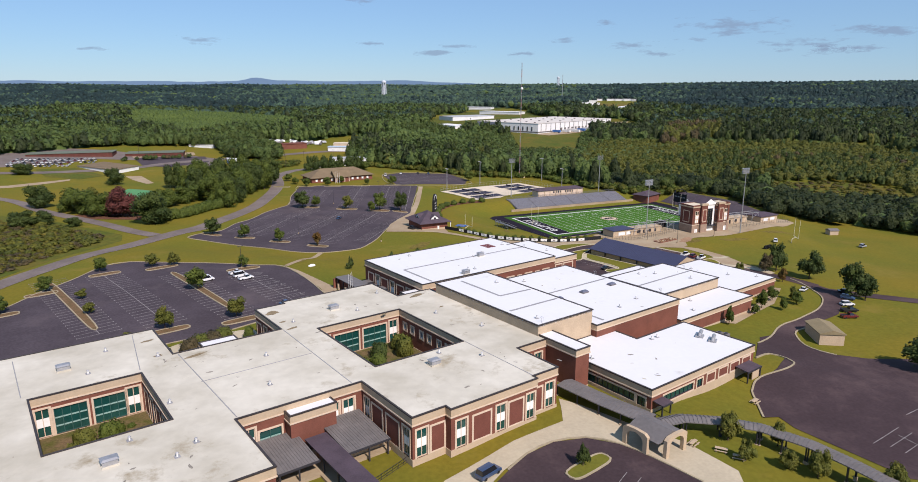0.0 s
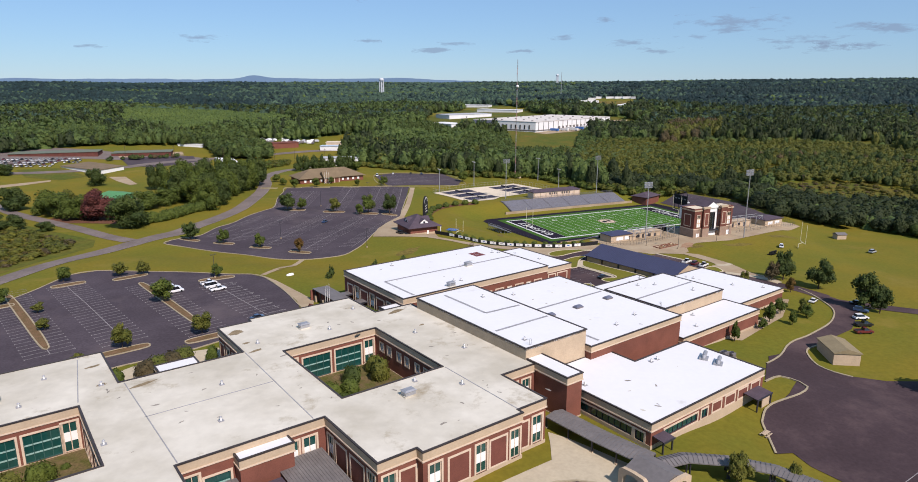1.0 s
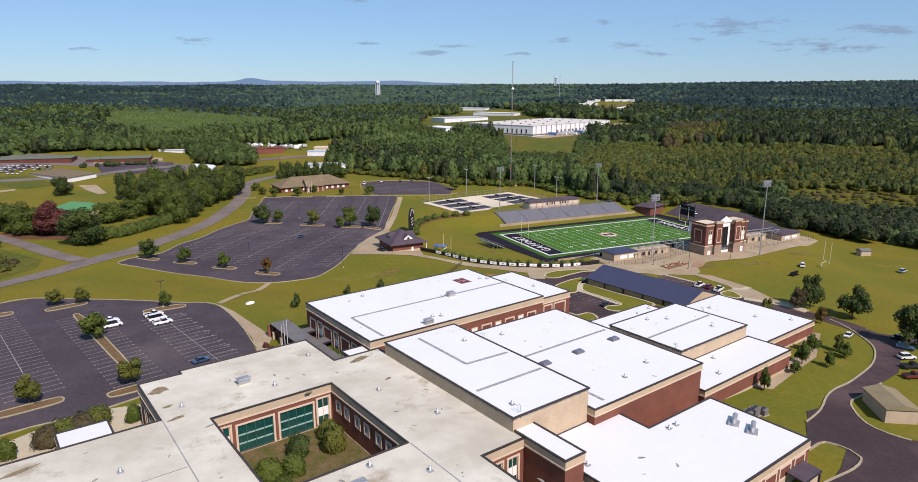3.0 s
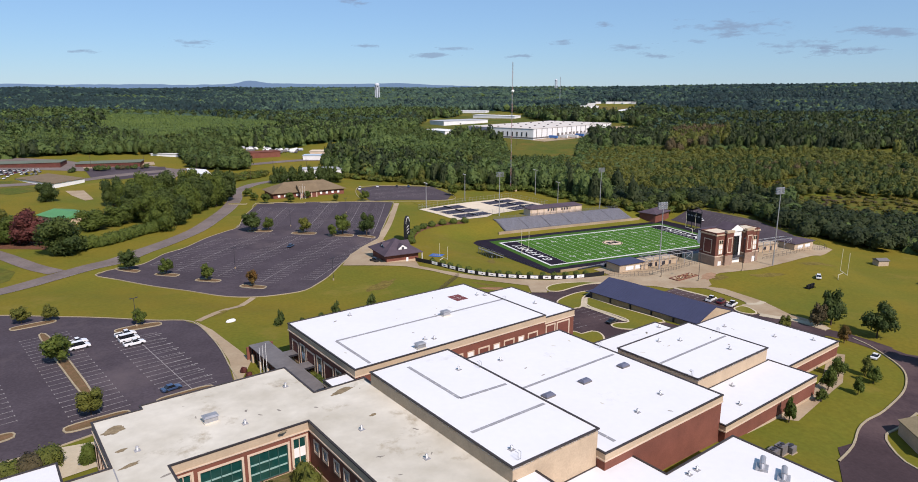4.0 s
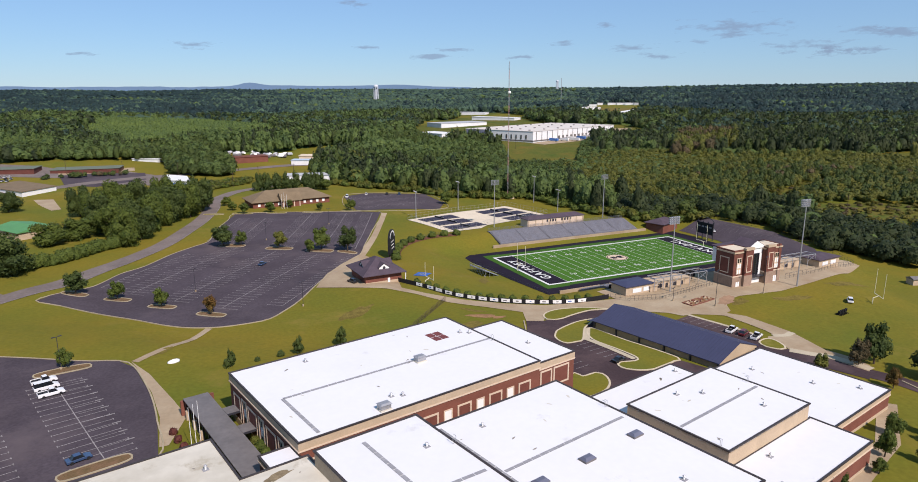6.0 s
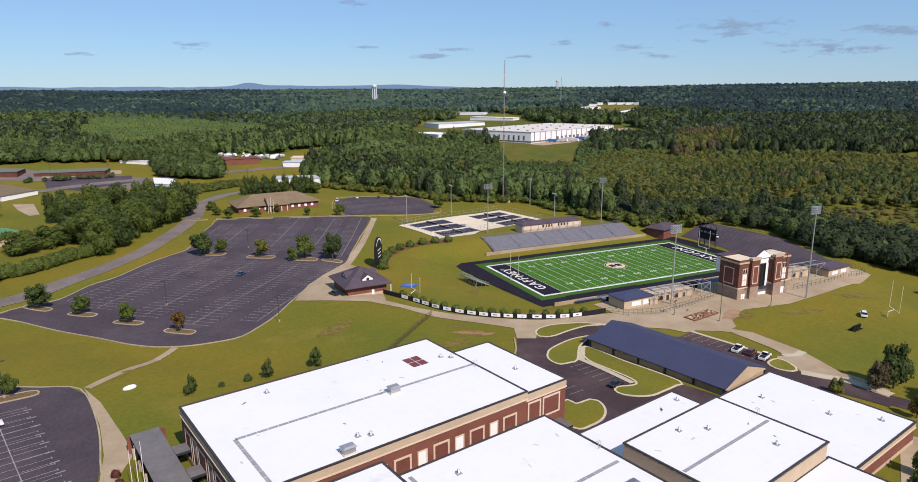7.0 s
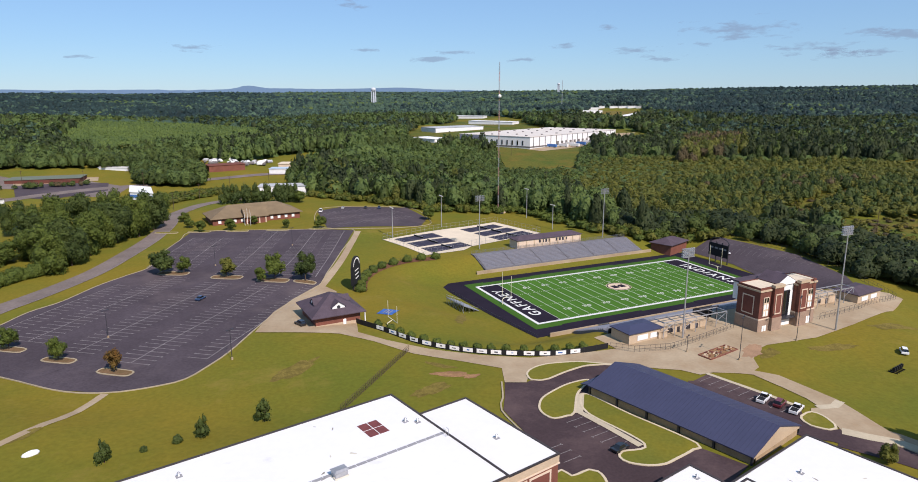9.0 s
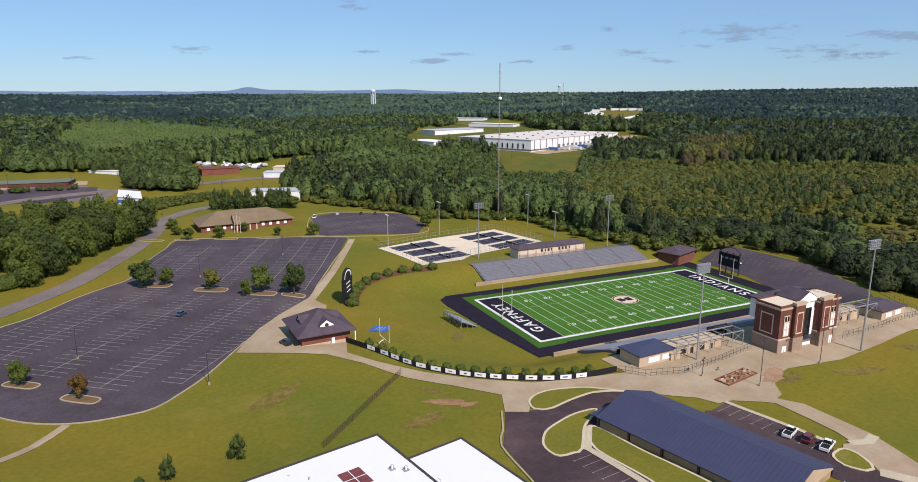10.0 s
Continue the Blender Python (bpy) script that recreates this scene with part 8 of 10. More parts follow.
for u, v, z in ((63.7, 93.1, 21.7), (65.4, 91.5, 21.7), (31.4, 73.4, 21.7), (33.5, 72.4, 21.7), (25, 100, 21.7), (12, 20, 24.2), (24, 50, 24.2), (40, 55, 20.3), (55, 22, 20.3), (45, 20, 20.3), (83.3, 22, 13.9), (76, 16, 13.9), (102, 56, 13.9), (85, 44, 17.5), (95, 30, 17.5), (90, 41, 17.5), (124, 33, 13), (130, 25, 13), (120, 46, 13), (39.3, 4.4, 16.9), (41.6, 4.4, 16.9), (17, 5.5, 16.9), (75, 80, 20.3)):
    roof_vent(u, v, z, 0.6)
SMOKED = material("smoked_acrylic", (0.12, 0.125, 0.17), 0.3, var=0.1, spec=0.5)
for u, v, z in ((60, 35.6, 20.3), (47, 35.4, 20.3), (36, 35.4, 20.3)):
    t = thing("skylight", "grey-blue sloped skylight on a low curb", "skylight", (*sw(u, v), z), BETA, "skylights")
    m = pose(*sw(u, v), z, 0, 0, BETA)
    part("curb", boxes((-1.3, 1.3, -0.9, 0.9, -0.2, 0.35)), GREY_METAL, t, "", m)
    bm = bmesh.new()
    lo = [bm.verts.new((p * 1.3, q * 0.9, 0.35)) for p, q in ((-1, -1), (1, -1), (1, 1), (-1, 1))]
    hi = [bm.verts.new((p * 0.9, q * 0.4, 0.75)) for p, q in ((-1, -1), (1, -1), (1, 1), (-1, 1))]
    bm.faces.new(lo[::-1]), bm.faces.new(hi)
    for i in range(4):
        bm.faces.new((lo[i], lo[(i + 1) % 4], hi[(i + 1) % 4], hi[i]))
    part("hatch_cover", bm, SMOKED, t, "sloped smoked acrylic cover", m)
for u, v in ((51, -2.3), (50.9, -6.2)):
    t = thing("exhaust_fan", "large galvanised kitchen exhaust duct on the roof", "roof fan", (*sw(u, v), 16.9), BETA, "roof fans")
    m = pose(*sw(u, v), 16.9, 0, 0, BETA + 25)
    part("curb", boxes((-1.0, 1.0, -1.0, 1.0, -0.2, 0.5)), GALV, t, "", m)
    bm = bmesh.new()
    tube(bm, (-0.2, 0, 0.8), (2.6, 0, 0.8), 0.5, 0.5, 12)
    part("duct", bm, GALV, t, "", m)
    bm = bmesh.new()
    tube(bm, (-1.2, 0, 0.4), (-0.2, 0, 0.8), 0.3, 0.5, 10)
    part("elbow", bm, GALV, t, "", m)
for u, v, z, h in ((29.2, 59.0, 21, 4.2), (64.2, 46, 20.4, 1.4), (28.2, 48, 24.3, 1.3), (66.8, 84, 21.8, 1.3), (73.4, 26.5, 17.6, 1.3), (103, 38, 17.6, 1.3), (11, 17, 24.3, 1.3)):
    t = thing("roof_ladder", "thin galvanised roof access ladder rails", "ladder", (*sw(u, v), z), BETA, "roof ladders")
    m = pose(*sw(u, v), z, 0, 0, BETA)
    for s in (-0.3, 0.3):
        bm = bmesh.new()
        tube(bm, (s, 0, -2.6), (s, 0, 1.2), 0.045, n=5)
        part("rail", bm, GALV, t, "", m)
        bm = bmesh.new()
        tube(bm, (s, 0, 1.2), (s, 0.7, 1.2), 0.045, n=5)
        part("grab_rail", bm, GALV, t, "", m)
    for i in range(7):
        bm = bmesh.new()
        tube(bm, (-0.3, 0, -2.4 + i * 0.4), (0.3, 0, -2.4 + i * 0.4), 0.03, n=4)
        part("rung", bm, GALV, t, "", m)
RED_PAD = material("red_roof_pad", (0.17, 0.045, 0.045), 0.85, var=0.3, scale=0.6, fine=3)
for i in range(2):
    for j in range(2):
        u, v = 55.6 + i * 2.1, 92.0 + j * 2.6
        part("roof_pad", boxes((u, u + 1.9, v, v + 2.35, 21.68, 21.74)), RED_PAD, None, "dark red rubber pad on the gymnasium roof", SCHOOL, "roof pad", "structure")


# ---- canopies and covered walks ----
def canopy(name, label, u0, u1, v0, v1, z, mat, tilt=0.0, posts=(), ribs=True, zg=Z_SCHOOL):
    t = thing(name, label, "canopy", (*sw((u0 + u1) / 2, (v0 + v1) / 2), zg), BETA)
    bm = bmesh.new()
    vs = [bm.verts.new((u, v, z + (tilt if v == v1 else 0) + dz)) for dz in (-0.22, 0) for u, v in ((u0, v0), (u1, v0), (u1, v1), (u0, v1))]
    for f in ((3, 2, 1, 0), (4, 5, 6, 7), (0, 1, 5, 4), (1, 2, 6, 5), (2, 3, 7, 6), (3, 0, 4, 7)):
        bm.faces.new([vs[i] for i in f])
    part("roof", bm, mat, t, "", SCHOOL)
    if ribs:
        along_v = (v1 - v0) < (u1 - u0) or ribs == "v"
        n = int(((u1 - u0) if along_v else (v1 - v0)) / 0.55)
        for i in range(n):
            bm = bmesh.new()
            k = (i + 0.5) / n
            if along_v:
                slant_box(bm, (u0 + (u1 - u0) * k, v0, z + 0.03), (u0 + (u1 - u0) * k, v1, z + tilt + 0.03), 0.04, 0.05)
            else:
                slant_box(bm, (u0, v0 + (v1 - v0) * k, z + tilt * k + 0.03), (u1, v0 + (v1 - v0) * k, z + tilt * k + 0.03), 0.04, 0.05)
            part("rib", bm, mat, t, "", SCHOOL)
    for u, v in posts:
        part("post", boxes((u - 0.14, u + 0.14, v - 0.14, v + 0.14, zg - 1.5, z - 0.2)), METAL_DARK, t, "", SCHOOL)
    part("fascia", boxes((u0 - 0.08, u1 + 0.08, v0 - 0.1, v0 - 0.01, z - 0.4, z + 0.05)), METAL_DARK, t, "", SCHOOL)
    return t


canopy("entrance_canopy", "grey standing-seam entrance canopy on steel posts", -49.3, -40, 6.8, 19.6, 14.6, GREY_METAL, 0.9, [(-48.9, 7.2), (-44.6, 7.2), (-40.4, 7.2)], "v")
canopy("entrance_canopy", "grey standing-seam entrance canopy on steel posts", -62.6, -54.6, 8, 19.6, 14.6, GREY_METAL, 0.9, [(-62.2, 8.4), (-58.5, 8.4)], "v")
canopy("covered_walk", "long dark purple covered walk canopy", -54.2, -49.7, -42, 15.4, 15.3, ROOF_PURPLE, 0.0, [(u, v) for u in (-53.8, -50.1) for v in range(-40, 16, 6)], False)
canopy("side_canopy", "small grey metal awning at the gymnasium annex door", 73, 79, 65.8, 69.3, 11.2, GREY_METAL, 0.5, [(73.3, 66.1), (78.7, 66.1)], "v", 8.6)
for a, c in (((-65.4, 9), (-62.8, 9)), ((-49.5, 9.6), (-40, 9.6))):
    part("low_wall", boxes((a[0], c[0], a[1], a[1] + 0.4, Z_SCHOOL - 1.5, Z_SCHOOL + 1.3)), STONE, None, "low tan garden wall by the entrance", SCHOOL, "wall", "structure")
part("entrance_floor", prism(bmesh.new(), [(-65.6, 8), (-39.2, 8), (-39.2, 19.6), (-65.6, 19.6)], Z_SCHOOL - 2, Z_SCHOOL - 0.02), CONCRETE, None, "tan concrete floor under the entrance canopies", SCHOOL, "paving", "structure")
part("entrance_floor", prism(bmesh.new(), [(-54.6, -42), (-49.3, -42), (-49.3, 8), (-54.6, 8)], Z_SCHOOL - 2, Z_SCHOOL - 0.03), CONCRETE, None, "tan concrete walk under the canopy", SCHOOL, "paving", "structure")


def walk_roof(name, label, pts, width, z, mat, zg):
    """A covered walk along a line: roof with cross ribs, posts on both sides."""
    t = thing(name, label, "covered walk", (*sw(*pts[0]), zg), BETA)
    p = [Vector(q) for q in pts]
    bm = bmesh.new()
    rows = []
    for i, q in enumerate(p):
        d = ((p[min(i + 1, len(p) - 1)] - p[max(i - 1, 0)])).normalized()
        s = Vector((d.y, -d.x))
        rows.append([bm.verts.new((*(q + s * o * width / 2), z + h)) for o, h in ((-1, 0), (0, 0.5), (1, 0), (1, -0.2), (-1, -0.2))])
    for a, c in zip(rows, rows[1:]):
        for j in range(5):
            bm.faces.new((a[j], c[j], c[(j + 1) % 5], a[(j + 1) % 5]))
    bm.faces.new(rows[0]), bm.faces.new(rows[-1][::-1])
    part("roof", bm, mat, t, "", SCHOOL)
    for a, c in zip(p, p[1:]):
        d = (c - a).normalized()
        s = Vector((d.y, -d.x))
        n = int((c - a).length / 0.8)
        for i in range(n):
            q = a + (c - a) * ((i + 0.5) / n)
            for sd in (-1, 1):
                bm = bmesh.new()
                slant_box(bm, (*(q + s * sd * width / 2), z + 0.04), (*q, z + 0.54), 0.05, 0.05)
                part("rib", bm, mat, t, "", SCHOOL)
        n = max(1, int((c - a).length / 4.5))
        for i in range(n + 1):
            for sd in (-0.42, 0.42):
                q = a + (c - a) * (i / n) + s * sd * width
                part("post", boxes((q.x - 0.12, q.x + 0.12, q.y - 0.12, q.y + 0.12, zg - 3.5, z - 0.1)), METAL_DARK, t, "", SCHOOL)
                part("pier", boxes((q.x - 0.25, q.x + 0.25, q.y - 0.25, q.y + 0.25, zg - 3.5, zg + 0.6)), STONE, t, "", SCHOOL)
    return t


walk_roof("covered_walk", "grey metal covered walk from the stair tower to the portico", [(5.9, 4.0), (6.4, -8), (7.6, -19.0)], 5.2, 14.4, GREY_METAL, 11.3)
walk_roof("covered_walk", "curving grey ribbed covered walk past the bus lot", [(7.8, -20.5), (14, -22.5), (19.5, -28), (23.5, -34.5), (25.2, -44), (24.5, -52), (22.5, -64), (20, -82)], 3.6, 14.0, GREY_METAL, 10.2)


def portico():
    t = thing("entry_portico", "tan stone arched portico with grey gabled roof", "portico", (*sw(4.5, -22.5), 11.2), BETA)
    bm = bmesh.new()
    u0, u1, v0, v1, z, r = 0.2, 8.6, -26.6, -18.6, 14.6, 16.2
    vs = [bm.verts.new(q) for q in ((u0, v0, z), (u1, v0, z), (u1, v1, z), (u0, v1, z), ((u0 + u1) / 2, v0, r), ((u0 + u1) / 2, v1, r))]
    for f in ((0, 1, 4), (1, 2, 5, 4), (2, 3, 5), (3, 0, 4, 5), (3, 2, 1, 0)):
        bm.faces.new([vs[i] for i in f])
    part("roof", bm, GREY_METAL, t, "grey metal gabled roof", SCHOOL)

    def arch(a, c, thick=0.8, h=4.6, pier=1.0):
        a, c = Vector(a), Vector(c)
        d = (c - a).normalized()
        s = Vector((d.y, -d.x)) * thick / 2
        length = (c - a).length
        prof = [(0, -3), (0, h - 0.7), (length * 0.12, h - 0.15), (length / 2, h), (length * 0.88, h - 0.15), (length, h - 0.7), (length, -3), (length - pier, -3), (length - pier, h - 2.2)]
        half = (length - 2 * pier) / 2
        prof += [(length / 2 + half * math.cos(math.pi * i / 8), h - 2.2 + 1.5 * math.sin(math.pi * i / 8)) for i in range(1, 8)]
        prof += [(pier, h - 2.2), (pier, -3)]
        bm = bmesh.new()
        lo = [bm.verts.new((*(a + d * q + s), 11.2 + zz)) for q, zz in prof]
        hi = [bm.verts.new((*(a + d * q - s), 11.2 + zz)) for q, zz in prof]
        bm.faces.new(lo), bm.faces.new(hi[::-1])
        n = len(prof)
        for i in range(n):
            bm.faces.new((lo[i], lo[(i + 1) % n], hi[(i + 1) % n], hi[i]))
        part("stone_arch", bm, STONE, t, "tan stone arch", SCHOOL)
    arch((0.0, -18.4), (0.0, -24.4))
    arch((1.6, -27.2), (8.2, -27.2))


portico()
part("garden_bed", prism(bmesh.new(), [(-3.8, -24.8), (-0.8, -24.8), (-0.8, -17.6), (-3.6, -17.6)], 9, 11.15), MULCH, None, "brown mulch bed by the portico", SCHOOL, "planting bed", "structure")
canopy("side_canopy", "small dark canopy at the wing's service door", 48.6, 55.0, -17.8, -14.4, 13.0, ROOF_PURPLE, 0.4, [(48.9, -17.7), (54.7, -17.7)], False, 10.3)
part("screen_wall", boxes((51.4, 55.2, -17.5, -17.3, 8, 12.2)), STONE, None, "tan screen wall below the canopy", SCHOOL, "wall", "structure")
canopy("door_canopy", "small dark door canopy at the wing corner", 15.0, 18.6, -17.0, -14.4, 14.0, ROOF_PURPLE, 0.3, [(15.3, -16.7), (18.3, -16.7)], False, 11.3)
canopy("gym_canopy", "flat grey roofed walk beside the gymnasium", 0.9, 6.3, 72, 111.5, 15.3, GREY_METAL, 0.0, [(1.2, v) for v in range(78, 112, 4)], False)
canopy("gym_canopy", "flat grey roofed link to the gymnasium", 6.4, 9.1, 89, 92.6, 15.2, GREY_METAL, 0.0, (), False)
canopy("gym_canopy", "flat grey roofed link to the gymnasium", 6.4, 9.1, 98.6, 102, 15.2, GREY_METAL, 0.0, (), False)
canopy("annex_canopy", "ribbed steel canopy at the annex door", 68.5, 75, 64.6, 69.2, 12.6, GREY_METAL, 0.2, [(68.9, 65), (74.6, 65)], True, 8.6)
part("brick_wall", boxes((2.4, 6.0, 80, 111, Z_SCHOOL - 2, 14.9)), BRICK, None, "red brick wall under the grey canopy", SCHOOL, "wall", "structure")
for i in range(6):
    part("pier", boxes((0.7, 1.4, 82 + i * 5.4, 82.7 + i * 5.4, Z_SCHOOL - 2, Z_SCHOOL + 1.6)), STONE, None, "tan stone pier along the grey canopy", SCHOOL, "pier", "structure")
part("brick_wall", boxes((0.4, 7.6, 111.8, 112.3, Z_SCHOOL - 2, 14.6)), BRICK, None, "red brick end wall of the covered walk", SCHOOL, "wall", "structure")
for i, v in enumerate((87, 92.5, 96.5, 100.5)):
    bush(*sw(-3.2, v + 4), 1.7, 1.9, LEAF_RED, "clipped dark red bush by the walk", i % 3)
for i, (u, v) in enumerate(((7.4, 75), (7.6, 79), (7.4, 83), (7.8, 86), (7.5, 95.5), (7.8, 105))):
    bush(*sw(u, v), 1.8, 2.6, LEAF_LIGHT, "leafy shrub in the gymnasium bed", i % 3)
REAR = [(-56.2, 58.7), (-47, 58.7), (-47, 77.6), (-56.2, 77.6)]
b = Block("boiler_room", "low brick service room with white roof", REAR, Z_SCHOOL, 15.4, frieze=0.8, base=0)
for p, q in zip(REAR, REAR[1:] + REAR[:1]):
    b.face(p, q)
b.done()
flag_x, flag_y = sw(-1.8, 96)
for k in range(3):
    fx, fy = -77.2 + k * 1.5, 188.4 - k * 0.4
    t = thing("flagpole", "white flagpole before the office", "flagpole", (fx, fy, gz(fx, fy)))
    bm = bmesh.new()
    tube(bm, (0, 0, -0.3), (0, 0, 10 if k == 1 else 9), 0.10, 0.05, 6)
    part("pole", bm, WHITE_PAINT, t, "", pose(fx, fy, gz(fx, fy)))
for k in range(3):
    t = thing("flagpole", "thin white flagpole without a flag", "flagpole", (flag_x + k * 0.9, flag_y + k * 1.2, gz(flag_x, flag_y)))
    bm = bmesh.new()
    tube(bm, (0, 0, -0.3), (0, 0, 9), 0.08, 0.04, 6)
    part("pole", bm, WHITE_PAINT, t, "", pose(flag_x + k * 0.9, flag_y + k * 1.2, gz(flag_x, flag_y)))
    bm = bmesh.new()
    tube(bm, (0, 0, -0.3), (0, 0, 0.3), 0.3, 0.25, 8)
    part("base", bm, CONCRETE, t, "", pose(flag_x + k * 0.9, flag_y + k * 1.2, gz(flag_x, flag_y)))


# ---- parking islands ----
ISLAND_BED = material("brown_planting_bed", (0.175, 0.105, 0.058), 0.95, var=0.35, scale=0.5, fine=3, tint=(0.125, 0.085, 0.040), spec=0.1)


def island(x, y, length, width, turn, mat=ISLAND_BED, label="kerbed planting island with brown mulch"):
    c, s = math.cos(radians(turn)), math.sin(radians(turn))
    line = []
    for i in range(16):
        a = 2 * math.pi * i / 16
        px_ = math.copysign(abs(math.cos(a)) ** 0.55, math.cos(a)) * length / 2
        py_ = math.copysign(abs(math.sin(a)) ** 0.55, math.sin(a)) * width / 2
        line.append((x + px_ * c - py_ * s, y + px_ * s + py_ * c))
    t = thing("parking_island", label, "parking island", (x, y, gz(x, y)), 0, "parking islands")
    part("bed", drape(line, 0.22, 4.0), mat, t)
    bm = bmesh.new()
    ribbon(bm, [Vector(p) for p in line], 0.4, 0.10, 0.2, True)
    part("kerb", bm, KERB, t, "pale kerb")
    return t


for x, y in ((-164, 31), (-149.6, 15), (-134.7, -0.5), (-178.5, 43.5)):
    island(x, y, 10.5, 3.6, -38 - 0)
for x, y, l in ((-117, 99.5, 13), (-97.4, 83.4, 13), (-81, 71, 13)):
    island(x, y, l, 5.2, -32)
island(-69.5, 65, 9, 4, -32)
for x, y in ((-101.8, 181), (-83, 174.6), (-62.5, 168.5), (-40.8, 161), (-118, 186)):
    island(x, y, 12, 3.4, -22, LAWN, "kerbed green grass parking island")
for n, s0, s1, mat in ((239, -24, 40, ISLAND_BED), (201, -32, 24, ISLAND_BED)):
    c, s = math.cos(radians(107)), math.sin(radians(107))
    mid = (s0 + s1) / 2
    island(mid * c - n * s, mid * s + n * c, s1 - s0, 2.6, 107, mat, "long kerbed planting strip between the stalls")
for x, y, l in ((-202.5, -26, 12), (-173.5, -42, 13), (-222.5, -27, 11), (-241, -46, 10), (-181, -101, 13), (-203, -102, 14), (-163, -95, 13), (-215, -112, 12), (-249, -66, 9)):
    island(x, y, l, 3.6, 15)
island(-131.5, -211.5, 11, 3.6, 15, LAWN, "kerbed grass island in the front drive")
# white hatching of the reserved stalls
bm = bmesh.new()
c, s = math.cos(radians(107)), math.sin(radians(107))
for i in range(9):
    a = 1.5 - i * 4.7
    for n0, n1, w in ((176.4, 174.6, 0.4), (181.0, 176.6, 0.14)):
        ribbon(bm, [Vector((a * c - n0 * s, a * s + n0 * c)), Vector((a * c - n1 * s, a * s + n1 * c))], w, 0.17)
part("stall_hatching", bm, PAINT, None, "bright white hatched aisles of the reserved stalls", IDENT, "parking lines", "structure")


# ---- cars ----
def car(x, y, turn, paint, kind, label):
    z = gz(x, y) + 0.12
    t = thing({"sedan": "car", "suv": "car", "pickup": "pickup_truck", "van": "van"}[kind], label, "car" if kind in ("sedan", "suv") else "truck" if kind == "pickup" else "van", (x, y, z), turn)
    m = pose(x, y, z, 0, 0, turn)
    spec = {"sedan": (4.6, 1.8, 0.85, 1.42, (-1.5, 0.95), (-0.95, 0.35)), "suv": (4.7, 1.9, 1.0, 1.75, (-2.15, 0.95), (-1.9, 0.35)),
            "pickup": (5.6, 1.95, 1.05, 1.8, (-0.5, 1.3), (-0.35, 0.7)), "van": (5.4, 2.0, 1.15, 2.15, (-2.6, 1.5), (-2.5, 0.8))}[kind]
    L, Wd, hb, ht, (c0, c1), (r0, r1) = spec
    bm = bmesh.new()
    prof = [(-L / 2, 0.35), (-L / 2, hb - 0.05), (-L / 2 + 0.1, hb), (L / 2 - 0.9, hb), (L / 2 - 0.1, hb - 0.22), (L / 2, 0.5), (L / 2 - 0.1, 0.32)]
    lo, hi = [bm.verts.new((a, -Wd / 2, c)) for a, c in prof], [bm.verts.new((a, Wd / 2, c)) for a, c in prof]
    bm.faces.new(lo), bm.faces.new(hi[::-1])
    n = len(prof)
    for i in range(n):
        bm.faces.new((lo[i], lo[(i + 1) % n], hi[(i + 1) % n], hi[i]))
    bmesh.ops.bevel(bm, geom=bm.edges[:], offset=0.05, segments=1, affect="EDGES")
    if kind == "pickup":
        box(bm, -L / 2 + 0.05, -0.6, -Wd / 2 + 0.02, -Wd / 2 + 0.12, hb - 0.02, hb + 0.16)
        box(bm, -L / 2 + 0.05, -0.6, Wd / 2 - 0.12, Wd / 2 - 0.02, hb - 0.02, hb + 0.16)
    part("body", bm, paint, t, "", m)
    bm = bmesh.new()
    k = Wd / 2 - 0.1
    kk = Wd / 2 - 0.28
    vs = [bm.verts.new(q) for q in ((c0, -k, hb), (c1, -k, hb), (c1, k, hb), (c0, k, hb), (r0, -kk, ht), (r1, -kk, ht), (r1, kk, ht), (r0, kk, ht))]
    for f in ((3, 2, 1, 0), (4, 5, 6, 7), (0, 1, 5, 4), (1, 2, 6, 5), (2, 3, 7, 6), (3, 0, 4, 7)):
        bm.faces.new([vs[i] for i in f])
    part("glasshouse", bm, DARK_GLASS, t, "dark tinted windows", m)
    part("roof", boxes((r0 + 0.02, r1 - 0.02, -kk + 0.01, kk - 0.01, ht - 0.02, ht + 0.05)), paint, t, "", m)
    if kind == "pickup":
        part("load_bed", boxes((-L / 2 + 0.12, -0.62, -Wd / 2 + 0.14, Wd / 2 - 0.14, hb - 0.01, hb + 0.02)), BLACK, t, "dark load bed", m)
    for a in (-L * 0.31, L * 0.32):
        for sd in (-1, 1):
            bm = bmesh.new()
            tube(bm, (a, sd * (Wd / 2 - 0.2), 0.34), (a, sd * (Wd / 2 + 0.02), 0.34), 0.34, n=12)
            part("wheel", bm, TYRE, t, "", m)
    return t


